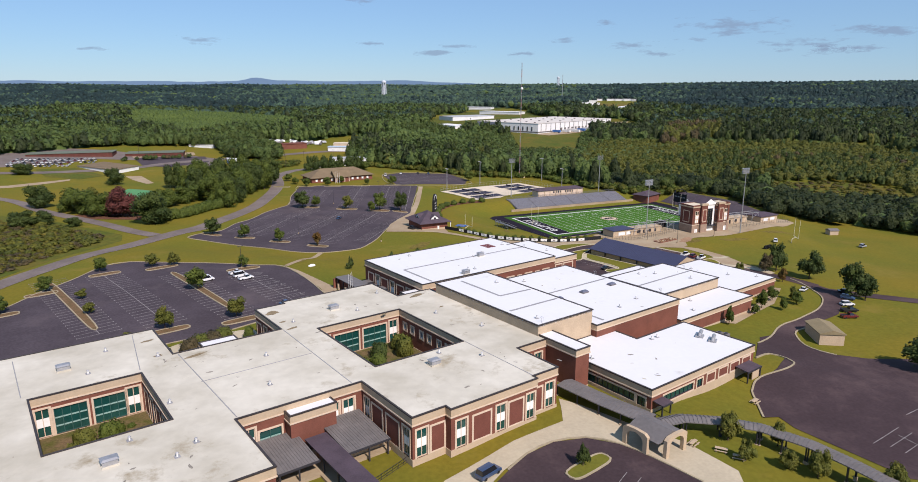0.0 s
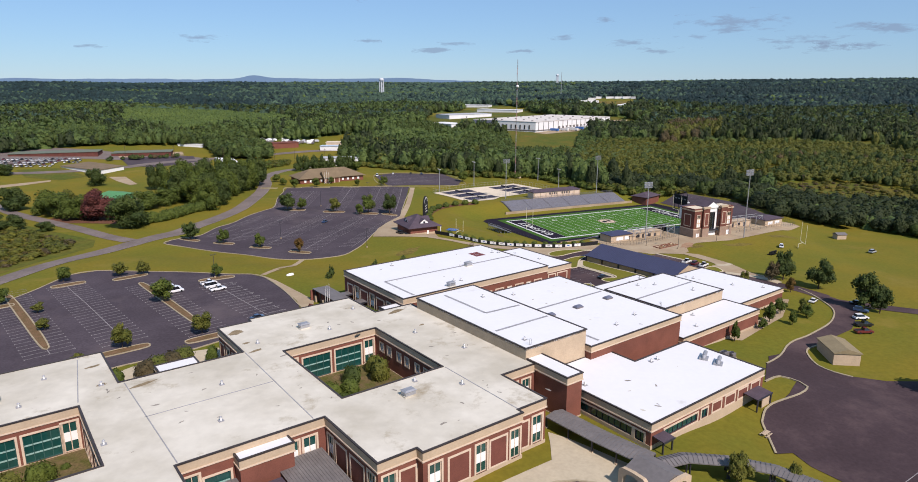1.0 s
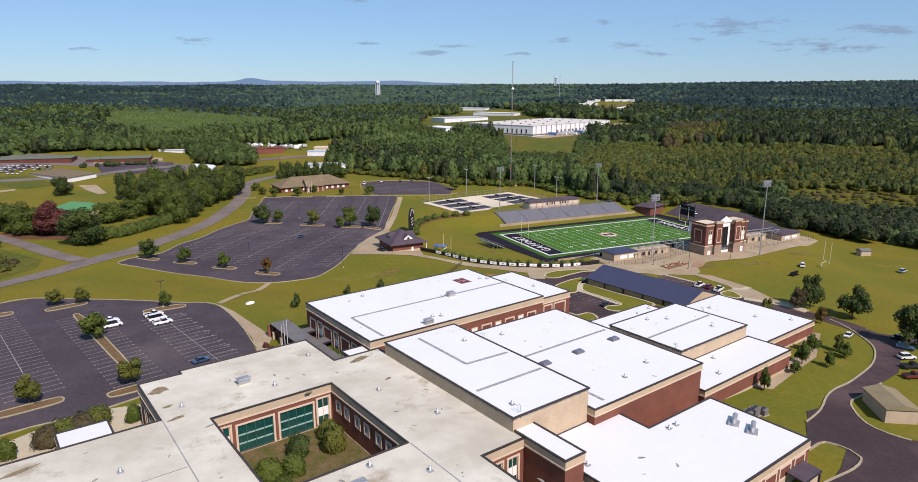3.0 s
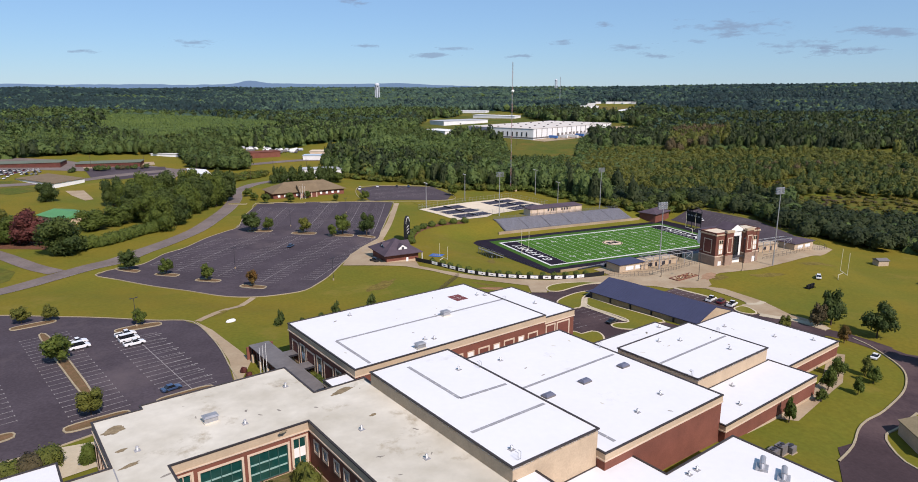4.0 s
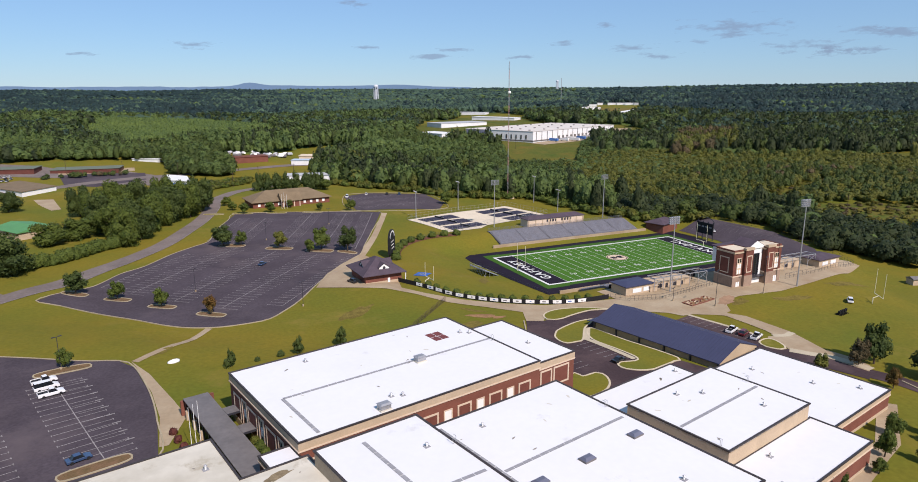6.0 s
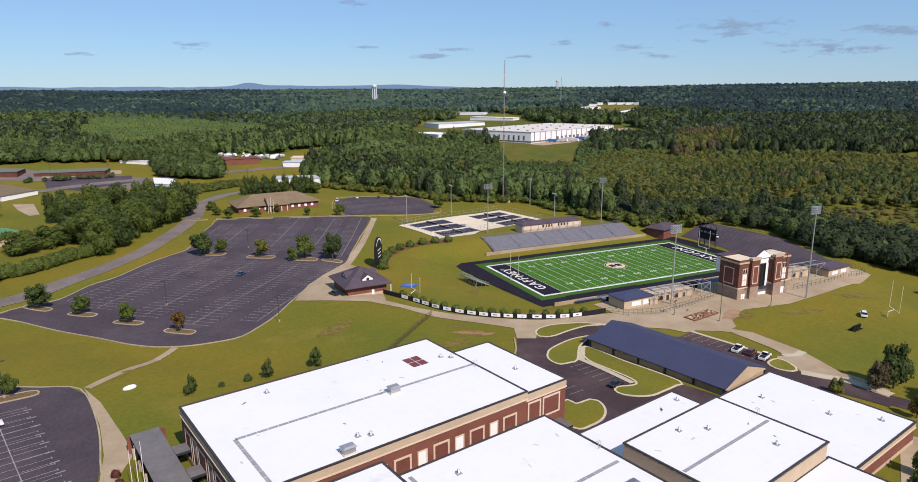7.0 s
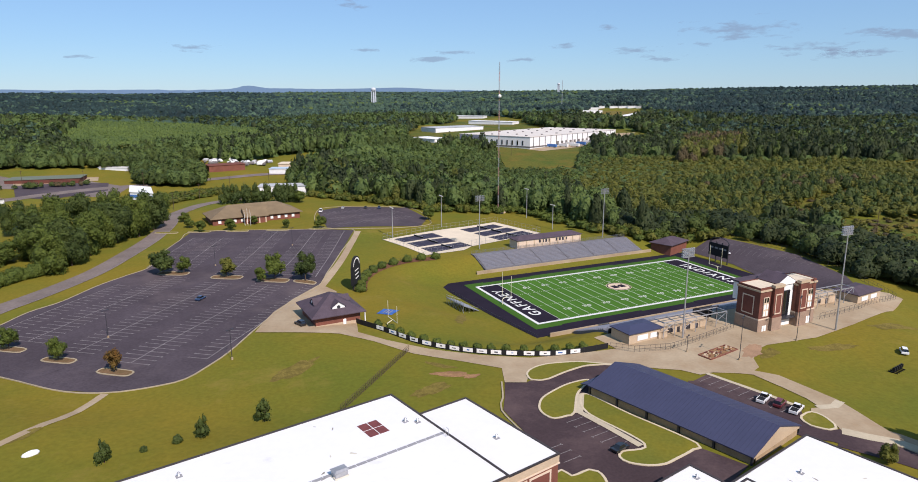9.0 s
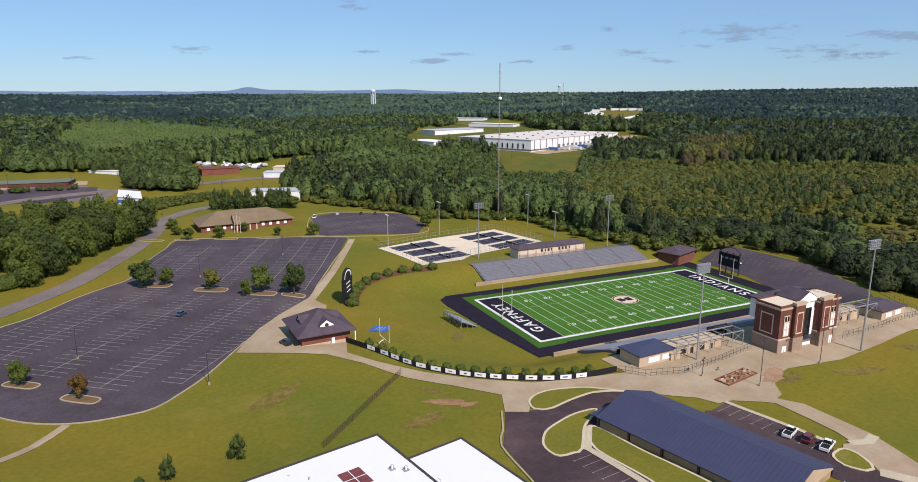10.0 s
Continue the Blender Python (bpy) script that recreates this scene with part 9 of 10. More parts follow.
for row in ((-176.8, -48.4, 18, CAR_WHITE, "pickup", "white pickup truck parked in the staff lot"), (-175.8, -52.6, 18, CAR_WHITE, "van", "white van parked in the staff lot"), (-174.4, -56.6, 18, CAR_WHITE, "pickup", "white covered pickup parked in the staff lot"),
            (-166, -90.9, 20, CAR_BLUE, "sedan", "dark blue car parked beside the school"), (-189, -50, 18, CAR_WHITE, "pickup", "white truck parked behind an island tree"), (-188, -54, 18, CAR_WHITE, "van", "white van parked behind an island tree"),
            (-109.1, 57.7, 52, CAR_BLUE, "sedan", "small blue car alone in the large lot"), (-81.6, 14.0, 110, CAR_BLACK, "suv", "black car beside the ticket pavilion"),
            (10.8, -87.4, 22, CAR_WHITE, "pickup", "white pickup beside the metal hall"), (12.0, -91.0, 22, CAR_RED, "suv", "maroon car beside the metal hall"), (13.0, -94.8, 22, CAR_WHITE, "pickup", "white pickup beside the metal hall"),
            (-35.7, -91.1, 14, CAR_BLACK, "sedan", "black car parked by the metal hall"), (-150, -205.6, 20, CAR_BLUE, "van", "dark blue van before the school"),
            (3.5, -170.3, -20, CAR_RED, "pickup", "maroon pickup parked by the service road"), (9.5, -166.2, -20, CAR_BLACK, "pickup", "black pickup parked by the service road"), (14.6, -161.8, -20, CAR_WHITE, "suv", "white car parked by the service road"), (21, -157.5, -60, CAR_BLUE, "suv", "dark blue car parked by the service road"),
            (27, -152, -40, CAR_BLACK, "sedan", "black car parked under a tree"), (14.5, -144.5, 20, CAR_WHITE, "sedan", "white car on the service road"), (136, 42, 60, CAR_WHITE, "sedan", "white car in the end-zone lot"), (118, -98, 10, CAR_SILVER, "suv", "silver car far across the practice field"),
            (-28, 215, 70, CAR_WHITE, "van", "white van in the office lot"), (-12, 222, 70, CAR_WHITE, "sedan", "white car in the office lot"), (2, 218, 70, CAR_BLACK, "sedan", "dark car in the office lot"), (10, 214, 70, CAR_BLUE, "suv", "blue car in the office lot")):
    car(*row)


# ---- tennis courts, planter, small things ----
TEN = pose(25, 117, 0, 0, 0, 14)


def tw(a, c):
    p = TEN @ Vector((a, c, 0))
    return p.x, p.y


sheet("tennis_pad", [tw(a, c) for a, c in ((-38, -19), (-17, -22), (-9, -18), (40, -18), (41, 21), (8, 21), (-38, 19))], PALE_CONCRETE, 0.09, "pale concrete pad round the tennis courts", "tennis court")
for a0 in (-33, 11):
    for k in range(3):
        c0 = -17 + k * 12
        sheet("tennis_court", [tw(a0, c0), tw(a0 + 25, c0), tw(a0 + 25, c0 + 9.4), tw(a0, c0 + 9.4)], COURT_BLUE, 0.14, "dark blue-black tennis court", "tennis court")
        bm = bmesh.new()
        for (p0, p1) in (((a0 + 1, c0 + 1), (a0 + 24, c0 + 1)), ((a0 + 1, c0 + 8.4), (a0 + 24, c0 + 8.4)), ((a0 + 1, c0 + 1), (a0 + 1, c0 + 8.4)), ((a0 + 24, c0 + 1), (a0 + 24, c0 + 8.4)), ((a0 + 7, c0 + 1), (a0 + 7, c0 + 8.4)), ((a0 + 18, c0 + 1), (a0 + 18, c0 + 8.4))):
            ribbon(bm, [Vector(tw(*p0)), Vector(tw((p0[0] + p1[0]) / 2, (p0[1] + p1[1]) / 2)), Vector(tw(*p1))], 0.14, 0.18)
        part("court_lines", bm, PAINT, None, "white tennis court lines", IDENT, "court lines", "structure")
        net = thing("tennis_net", "low dark tennis net with white band", "net", (*tw(a0 + 12.5, c0 + 4.7), gz(*tw(a0 + 12.5, c0 + 4.7))), 0, "tennis nets")
        bm = bmesh.new()
        zz = gz(*tw(a0 + 12.5, c0 + 4.7))
        slant_box(bm, (*tw(a0 + 12.5, c0 + 0.3), zz + 0.62), (*tw(a0 + 12.5, c0 + 9.1), zz + 0.62), 0.03, 0.4)
        part("mesh", bm, BLACK, net)
        bm = bmesh.new()
        slant_box(bm, (*tw(a0 + 12.5, c0 + 0.3), zz + 1.06), (*tw(a0 + 12.5, c0 + 9.1), zz + 1.06), 0.04, 0.05)
        part("band", bm, WHITE_PAINT, net)


def chain_fence(pts, h, label, mat=None, every=3.0, rails=2):
    t = thing("chain_link_fence", label, "fence", (*pts[0], gz(*pts[0])))
    mat = mat or GALV
    for a, c in zip(pts, pts[1:]):
        a, c = Vector(a), Vector(c)
        k = max(1, int((c - a).length / every))
        q = [a.lerp(c, i / k) for i in range(k + 1)]
        z = [gz(p.x, p.y) for p in q]
        for p, zz in zip(q, z):
            bm = bmesh.new()
            tube(bm, (p.x, p.y, zz - 0.2), (p.x, p.y, zz + h), 0.045, n=5)
            part("post", bm, mat, t)
        for j in range(rails):
            bm = bmesh.new()
            hh = h * (1 - j / max(1, rails - 1)) if rails > 1 else h
            side = (c - a).normalized().orthogonal() * 0.03
            rings = [[bm.verts.new((p.x + side.x * o, p.y + side.y * o, zz + max(hh, 0.12) + 0.03 * v)) for o, v in ((-1, -1), (1, -1), (1, 1), (-1, 1))] for p, zz in zip(q, z)]
            for r0, r1 in zip(rings, rings[1:]):
                for i in range(4):
                    bm.faces.new((r0[i], r1[i], r1[(i + 1) % 4], r0[(i + 1) % 4]))
            bm.faces.new(rings[0]), bm.faces.new(rings[-1][::-1])
            part("rail", bm, mat, t)
    return t


chain_fence([tw(-38, -19), tw(-17, -22), tw(-9, -18), tw(40, -18), tw(41, 21), tw(8, 21), tw(-38, 19), tw(-38, -19)], 3.2, "tall pale chain-link fence round the tennis courts", GALV, 3.0, 3)
chain_fence([(-85, -49.8), (-76, -40), (-56.4, -18.8)], 1.9, "dark brown fence across the lawn", BARK, 1.2, 5)
chain_fence([(-1.5, -43), (3, -48.5), (14, -51.5), (30, -49.5), (44, -47)], 2.0, "dark picket fence round the concession yard", METAL_DARK, 1.6, 3)
chain_fence([(78, -52), (100, -50.5), (134, -42.5), (142, -30), (150, -14), (162, 26), (152, 64)], 2.2, "dark fence along the stadium edge", METAL_DARK, 2.6, 3)
p0, p1 = sw(-38.5, 2.5), sw(-49, -0.5)
chain_fence([p0, p1, sw(-49.2, -20)], 1.3, "low dark fence by the entrance walk", METAL_DARK, 1.4, 3)

pl = thing("brick_planter", "long raised brick planter with bare earth", "planter", (24.5, -59.5, gz(24.5, -59.5)), 6)
m = pose(24.8, -59.4, gz(24.8, -59.4), 0, 0, 10)
for r_ in ((-6.6, 6.6, -2.2, -1.9, -0.5, 0.45), (-6.6, 6.6, 1.9, 2.2, -0.5, 0.45), (-6.6, -6.3, -1.9, 1.9, -0.5, 0.45), (6.3, 6.6, -1.9, 1.9, -0.5, 0.45)):
    part("wall", boxes(r_), BRICK, pl, "", m)
part("soil", boxes((-6.3, 6.3, -1.9, 1.9, -0.5, 0.32)), DIRT, pl, "", m)
rub = random.Random(5)
for i in range(60):
    px_, py_, k, q = rub.uniform(-6.2, 6.2), rub.uniform(-1.8, 1.8), rub.uniform(0.2, 0.5), rub.uniform(0, 3)
    part("brick", boxes((-k, k, -k * 0.5, k * 0.5, 0.0, k * 0.7)), (BRICK, BLOCKWALL, BRICK_BROWN, CONCRETE)[i % 4], pl, "", m @ pose(px_, py_, 0.3, rub.uniform(-20, 20), rub.uniform(-20, 20), q * 60))

pb = thing("portable_bleachers", "small grey aluminium bleachers at the field corner", "bleachers", (-13.2, 30, gz(-13.2, 30)), -78)
m = pose(-13.6, 28.5, gz(-13.6, 28.5), 0, 0, 97)
for i in range(8):
    part("bench", boxes((-6.4, 6.4, 0.9 * i, 0.9 * i + 0.42, 0.45 + 0.42 * i, 0.52 + 0.42 * i)), GALV, pb, "", m)
    part("footboard", boxes((-6.4, 6.4, 0.9 * i - 0.46, 0.9 * i - 0.04, 0.15 + 0.4 * i, 0.2 + 0.4 * i)), ALU, pb, "", m)
for i in range(6):
    bm = bmesh.new()
    xx = -6.2 + i * 2.48
    slant_box(bm, (xx, -0.3, 0.1), (xx, 6.6, 3.3), 0.05, 0.05)
    slant_box(bm, (xx, 6.6, -0.3), (xx, 6.6, 4.4), 0.05, 0.05)
    slant_box(bm, (xx, 4.2, -0.3), (xx, 4.2, 2.2), 0.05, 0.05)
    slant_box(bm, (xx, 2.0, -0.3), (xx, 2.0, 1.2), 0.05, 0.05)
    part("frame_leg", bm, GALV, pb, "", m)
bm = bmesh.new()
slant_box(bm, (-6.4, 6.6, 4.4), (6.4, 6.6, 4.4), 0.05, 0.05)
part("guard_rail", bm, GALV, pb, "", m)
for zz in (3.0, 3.7):
    bm = bmesh.new()
    slant_box(bm, (-6.4, 6.65, zz), (6.4, 6.65, zz), 0.05, 0.05)
    part("guard_rail", bm, GALV, pb, "", m)
for i in range(5):
    bm = bmesh.new()
    slant_box(bm, (-6.2 + i * 2.48, 6.55, 0.2), (-3.72 + i * 2.48, 6.55, 2.9), 0.05, 0.05)
    part("cross_brace", bm, GALV, pb, "", m)
for sd in (-6.45, 6.45):
    bm = bmesh.new()
    slant_box(bm, (sd, 0.2, 1.5), (sd, 6.6, 4.4), 0.05, 0.05)
    part("side_rail", bm, GALV, pb, "", m)

x, y = -147.6, -46.2
t = thing("lawn_marker", "large white painted rock on the lawn", "rock", (x, y, gz(x, y)), 15)
bm = bmesh.new()
bmesh.ops.create_icosphere(bm, subdivisions=2, radius=1.0)
for vtx in bm.verts:
    k = 1 + 0.18 * noise.noise(vtx.co * 2.1)
    vtx.co = Vector((vtx.co.x * 1.7 * k, vtx.co.y * 1.0 * k, max(vtx.co.z, -0.2) * 0.75 * k))
part("stone", bm, WHITE_PAINT, t, "", pose(x, y, gz(x, y) + 0.1, 0, 0, 20), smooth_faces=True)

# practice field gear
t = thing("tackling_sled", "dark tackling sled on the practice field", "sports gear", (60, -84, gz(60, -84)), 10)
m = pose(62, -88, gz(62, -88), 0, 0, 10)
part("beam", boxes((-2.6, 2.6, -0.15, 0.15, 0.4, 0.6)), BLACK, t, "", m)
for i in range(5):
    part("dummy", boxes((-2.5 + i * 1.15, -1.9 + i * 1.15, -0.3, 0.3, 0.6, 1.6)), BLACK, t, "", m)
    part("skid", boxes((-2.3 + i * 1.15, -2.1 + i * 1.15, -1.0, 1.4, 0, 0.3)), BLACK, t, "", m)
car(76, -81, 40, CAR_WHITE, "suv", "small white utility cart on the practice field")
for x, y, turn in ((-107.2, -213.5, 20), (-103.8, -217.6, -50), (-102.6, -221, -50), (-77.5, -203, 15)):
    z = gz(x, y)
    t = thing("picnic_table", "low wooden picnic table with benches", "table", (x, y, z), turn, "picnic tables")
    m = pose(x, y, z, 0, 0, turn)
    part("tabletop", boxes((-1.2, 1.2, -0.4, 0.4, 0.70, 0.76)), BLOCKWALL, t, "", m)
    for s in (-1, 1):
        part("bench", boxes((-1.2, 1.2, s * 0.75 - 0.14, s * 0.75 + 0.14, 0.42, 0.47)), BLOCKWALL, t, "", m)
        bm = bmesh.new()
        slant_box(bm, (s * 0.9, -0.75, 0), (s * 0.9, 0.3, 0.7), 0.05, 0.05)
        slant_box(bm, (s * 0.9, 0.75, 0), (s * 0.9, -0.3, 0.7), 0.05, 0.05)
        part("leg", bm, BLOCKWALL, t, "", m)


# ---- office and industry ----
gabled("office_building", "low red brick office with brown hipped roof", "building", -70, 209, 50, 22, 3.8, 6, BRICK, ROOF_BROWN, 5.6, 1.4, extras=[
    ("window", [(-22 + i * 4.2, -20.4 + i * 4.2, -11.14, -11.0, 0.9, 2.6) for i in range(11) if i not in (5, 6)], WHITE_PAINT), ("column", [(-3.4 + i * 2.2, -2.9 + i * 2.2, -12.4, -11.9, 0, 3.7) for i in range(4)], WHITE_PAINT)])
gabled("office_portico", "brown gabled entrance portico of the office", "building", -70.6, 198.5, 12, 10, 4.0, 6, BRICK, ROOF_BROWN, 4.6, 0.8, hip=False, extras=[("column", [(-5.6, -5.0, -5.14, -5.0, 0, 3.6), (5.0, 5.6, -5.14, -5.0, 0, 3.6), (-2.0, -1.4, -5.14, -5.0, 0, 3.6), (1.4, 2.0, -5.14, -5.0, 0, 3.6)], CREAM)])


def flat_shed(name, label, corners, z0, z1, wall_mat, roof_mat, bands=()):
    cx, cy = sum(p[0] for p in corners) / len(corners), sum(p[1] for p in corners) / len(corners)
    t = thing(name, label, "building", (cx, cy, z0))
    part("wall", prism(bmesh.new(), corners, z0 - 3, z1 - 0.2), wall_mat, t)
    part("roof", prism(bmesh.new(), offset(corners, 0.5), z1 - 0.2, z1 + 0.2), roof_mat, t)
    for lo, hi, mat, nm in bands:
        bm = bmesh.new()
        collar(bm, corners, 0.15, lo, hi)
        part(nm, bm, mat, t)
    return t


WARM_ROOF = material("warm_white_roof", (0.60, 0.55, 0.49), 0.7, var=0.08, scale=0.03, fine=0.3)
WH = [(215, 532), (260.7, 444), (434, 516), (388.5, 604)]
w = flat_shed("warehouse", "huge white metal warehouse with flat white roof", WH, 20, 32, WHITE_METAL, WARM_ROOF, [(20, 21.5, GREY_METAL, "plinth")])
PANEL_GREY = material("grey_wall_panel", (0.20, 0.21, 0.27), 0.6, var=0.1, scale=0.1, fine=0.5)
a, c = Vector(WH[0]), Vector(WH[1])
d = (c - a).normalized()
s = Vector((d.y, -d.x))
bm = bmesh.new()
slant_box(bm, (*(a + d * 16 + s * 0.3), 27), (*(a + d * 32 + s * 0.3), 27), 0.2, 4.6)
slant_box(bm, (*(a + d * 0.5 + s * 0.3), 27), (*(a + d * 16 + s * 0.3), 27), 0.22, 4.6)
part("wall_panel", bm, PANEL_GREY, w, "blue-grey wall panels")
for i in range(8):
    bm = bmesh.new()
    q = a + d * (40 + i * 7) + s * 0.25
    slant_box(bm, (*q, 25), (*(q + d * 1.4), 25), 0.15, 2.6)
    part("window", bm, DARK_GLASS, w, "narrow dark window")
a, c = Vector(WH[1]), Vector(WH[2])
d = (c - a).normalized()
s = Vector((d.y, -d.x))
for i in range(16):
    q = a + d * (6 + i * 11.2) + s * 0.35
    bm = bmesh.new()
    slant_box(bm, (*q, 26), (*(q + d * 0.5), 26), 0.2, 5.6)
    part("wall_rib", bm, GREY_METAL, w)
for i in range(11):
    q = a + d * (52 + i * 9) + s * 0.3
    bm = bmesh.new()
    slant_box(bm, (*q, 22.6), (*(q + d * 4), 22.6), 0.15, 2.0)
    part("dock_door", bm, GREY_METAL, w, "grey dock door")
for i in range(9):
    q = a + d * (30 + i * 12.5) + s * (9 + (i % 3) * 7)
    zz = gz(q.x, q.y)
    t = thing("trailer", "white box trailer parked at the docks" if i % 4 else "blue box trailer parked at the docks", "trailer", (q.x, q.y, zz), 22 + 90)
    m = pose(q.x, q.y, zz, 0, 0, 22 + 90)
    part("box", boxes((-6, 6, -1.3, 1.3, 1.0, 3.9)), WHITE_METAL if i % 4 else BLUE_METAL, t, "", m)
    part("undercarriage", boxes((-4.5, -2.5, -1.1, 1.1, 0.0, 1.0), (3.8, 4.2, -0.8, 0.8, 0.0, 1.0)), TYRE, t, "", m)
for i in range(12):
    for j in range(4):
        q = Vector(WH[0]) + (Vector(WH[3]) - Vector(WH[0])) * (0.06 + i * 0.08) + (Vector(WH[1]) - Vector(WH[0])) * (0.15 + j * 0.24)
        if (i + j) % 2:
            part("roof_vent", boxes((q.x - 1, q.x + 1, q.y - 1, q.y + 1, 32.2, 33.2)), GREY_METAL, w)
sheet("truck_yard", [(255, 440), (262, 420), (300, 428), (420, 480), (470, 530), (520, 580), (470, 590), (434, 516)], CONCRETE, 0.3, "pale concrete truck yard", "yard", step=12)
flat_shed("white_shed", "low white industrial building at the wood's edge", [(182, 610), (196, 565), (222, 573), (208, 618)], 19, 24, WHITE_METAL, WHITE_METAL)
PALE_BLUE = material("pale_blue_sheet", (0.42, 0.52, 0.62), 0.6, var=0.1, scale=0.05, fine=0.4)
GREY_PALE = material("pale_grey_roof", (0.42, 0.43, 0.44), 0.6, var=0.1, scale=0.05, fine=0.4)
flat_shed("white_plant", "low white building in a far clearing", [(737, 1047), (806, 1042), (807, 1064), (739, 1069)], 32.5, 38.5, WHITE_METAL, WHITE_METAL)
for x, y, w_, d_, h_, tint in ((1105, 1452, 26, 16, 7, WHITE_METAL), (1124, 1412, 24, 15, 6.5, WHITE_METAL), (1134, 1382, 24, 15, 6.5, WHITE_METAL), (1143, 1354, 24, 15, 6.5, WHITE_METAL), (1151, 1326, 24, 15, 6, GREY_PALE), (1060, 1424, 30, 14, 7, WHITE_METAL)):
    flat_shed("far_hall", "small pale hall in a row of far halls", [(x + a0 * w_ * 0.42 - c0 * d_ * 0.27, y - a0 * w_ * 0.27 - c0 * d_ * 0.42) for a0, c0 in ((-1, -1), (-1, 1), (1, 1), (1, -1))], gz(x, y), gz(x, y) + h_, tint, WHITE_METAL)
flat_shed("white_plant", "pale tan-roofed hall in a far clearing", [(611, 764), (673, 784), (665, 809), (602, 788)], 31.9, 36.4, WHITE_METAL, ROOF_TAN)
flat_shed("white_plant", "low white hall at the edge of a far clearing", [(688, 807), (880, 972), (862, 993), (669, 828)], 29.0, 34.0, WHITE_METAL, WHITE_METAL)
flat_shed("blue_plant", "pale blue industrial building far off", [(898, 1577), (973, 1571), (977, 1621), (902, 1627)], 24.4, 33.4, PALE_BLUE, PALE_BLUE)
flat_shed("white_plant", "long low factory with a dull red roof edge", [(485, 1163), (538, 1109), (557, 1127), (503, 1181)], 22.4, 28.4, WHITE_METAL, WHITE_METAL)
flat_shed("white_plant", "long white flat-roofed factory among trees", [(389, 871), (437, 798), (457, 811), (409, 885)], 24.7, 30.7, WHITE_METAL, WHITE_METAL)
flat_shed("metal_shed", "long grey metal shed beside the warehouse", [(262, 719), (350, 736), (342, 776), (254, 758)], 21.5, 28.5, WHITE_METAL, GREY_PALE)
flat_shed("brick_store", "long dark red brick store", [(-78, 424), (-47, 428), (-49, 444), (-80, 440)], 13, 18.5, BRICK, BRICK_PANEL)
boat_dice = np.random.default_rng(41)
for i in range(44):
    x, y = ((-80 + 32 * boat_dice.uniform(), 458 + 34 * boat_dice.uniform()) if i < 26 else (-46 + 26 * boat_dice.uniform(), 446 + 20 * boat_dice.uniform()))
    z = gz(x, y)
    t = thing("stored_boat", ("white", "pale grey", "grey")[i % 3] + " covered boat in a storage row", "boat", (x, y, z), (i * 37) % 180, "stored boats")
    m = pose(x, y, z, 0, 0, (i * 37) % 180)
    bm = bmesh.new()
    a = [bm.verts.new(q) for q in ((-3, -1.1, 0.8), (1.6, -1.1, 0.8), (3.4, 0, 1.0), (1.6, 1.1, 0.8), (-3, 1.1, 0.8))]
    c = [bm.verts.new(q) for q in ((-3, -1.2, 2.0), (1.8, -1.2, 2.2), (3.8, 0, 2.3), (1.8, 1.2, 2.2), (-3, 1.2, 2.0))]
    top = [bm.verts.new((-2.4, 0, 3.1)), bm.verts.new((1.4, 0, 3.2))]
    bm.faces.new(a[::-1])
    for k in range(5):
        bm.faces.new((a[k], a[(k + 1) % 5], c[(k + 1) % 5], c[k]))
    bm.faces.new((c[0], c[1], top[1], top[0])), bm.faces.new((c[1], c[2], top[1])), bm.faces.new((c[2], c[3], top[1])), bm.faces.new((c[3], c[4], top[0], top[1])), bm.faces.new((c[4], c[0], top[0]))
    part("hull", bm, (WHITE_PAINT, GREY_PALE, GREY_METAL)[i % 3], t, "", m)
    part("trailer_axle", boxes((-1.4, -0.8, -1.0, 1.0, 0, 0.8)), TYRE, t, "", m)
flat_shed("service_station", "white canopy building with pale blue roof", [(-30, 402), (-8, 393), (-3, 404), (-25, 413)], 12, 16, WHITE_METAL, PALE_BLUE)
flat_shed("long_store", "long low store with cream roof beyond the highway", [(-18, 425), (10, 414), (16, 428), (-12, 440)], 13, 17.5, CREAM, PALE_CONCRETE)
flat_shed("white_hall", "white flat-roofed hall behind the office conifers", [(-54, 298), (-22, 288), (-18, 302), (-50, 312)], 9.5, 15, WHITE_METAL, GREY_PALE)
flat_shed("white_store", "white metal store beside the far road", [(-166, 462), (-143, 447), (-136, 458), (-159, 473)], 14, 18, WHITE_METAL, WHITE_METAL)
flat_shed("long_store", "long low store with white roof", [(-208, 590), (-172, 612), (-178, 624), (-214, 602)], 19, 24, WHITE_METAL, WHITE_METAL)
flat_shed("depot", "white depot with tan flat roof", [(-262, 349), (-232, 305.5), (-214, 328), (-243, 372)], 9.5, 13, WHITE_PAINT, ROOF_BROWN)
# Dark brown walls stand in for the shade under the store canopies.
flat_shed("strip_mall", "long low brick store row, dark for its shaded front, grey-green roof", [(-308, 410), (-237, 403), (-234, 424), (-305, 431)], gz(-270, 410), gz(-270, 410) + 3.3, BRICK_BROWN, GREEN_GREY)
flat_shed("strip_mall", "long low store row, front darkened for shade, grey-green roof", [(-226, 404), (-175, 398), (-172, 419), (-223, 425)], gz(-200, 405), gz(-200, 405) + 3.3, BRICK_BROWN, GREEN_GREY)
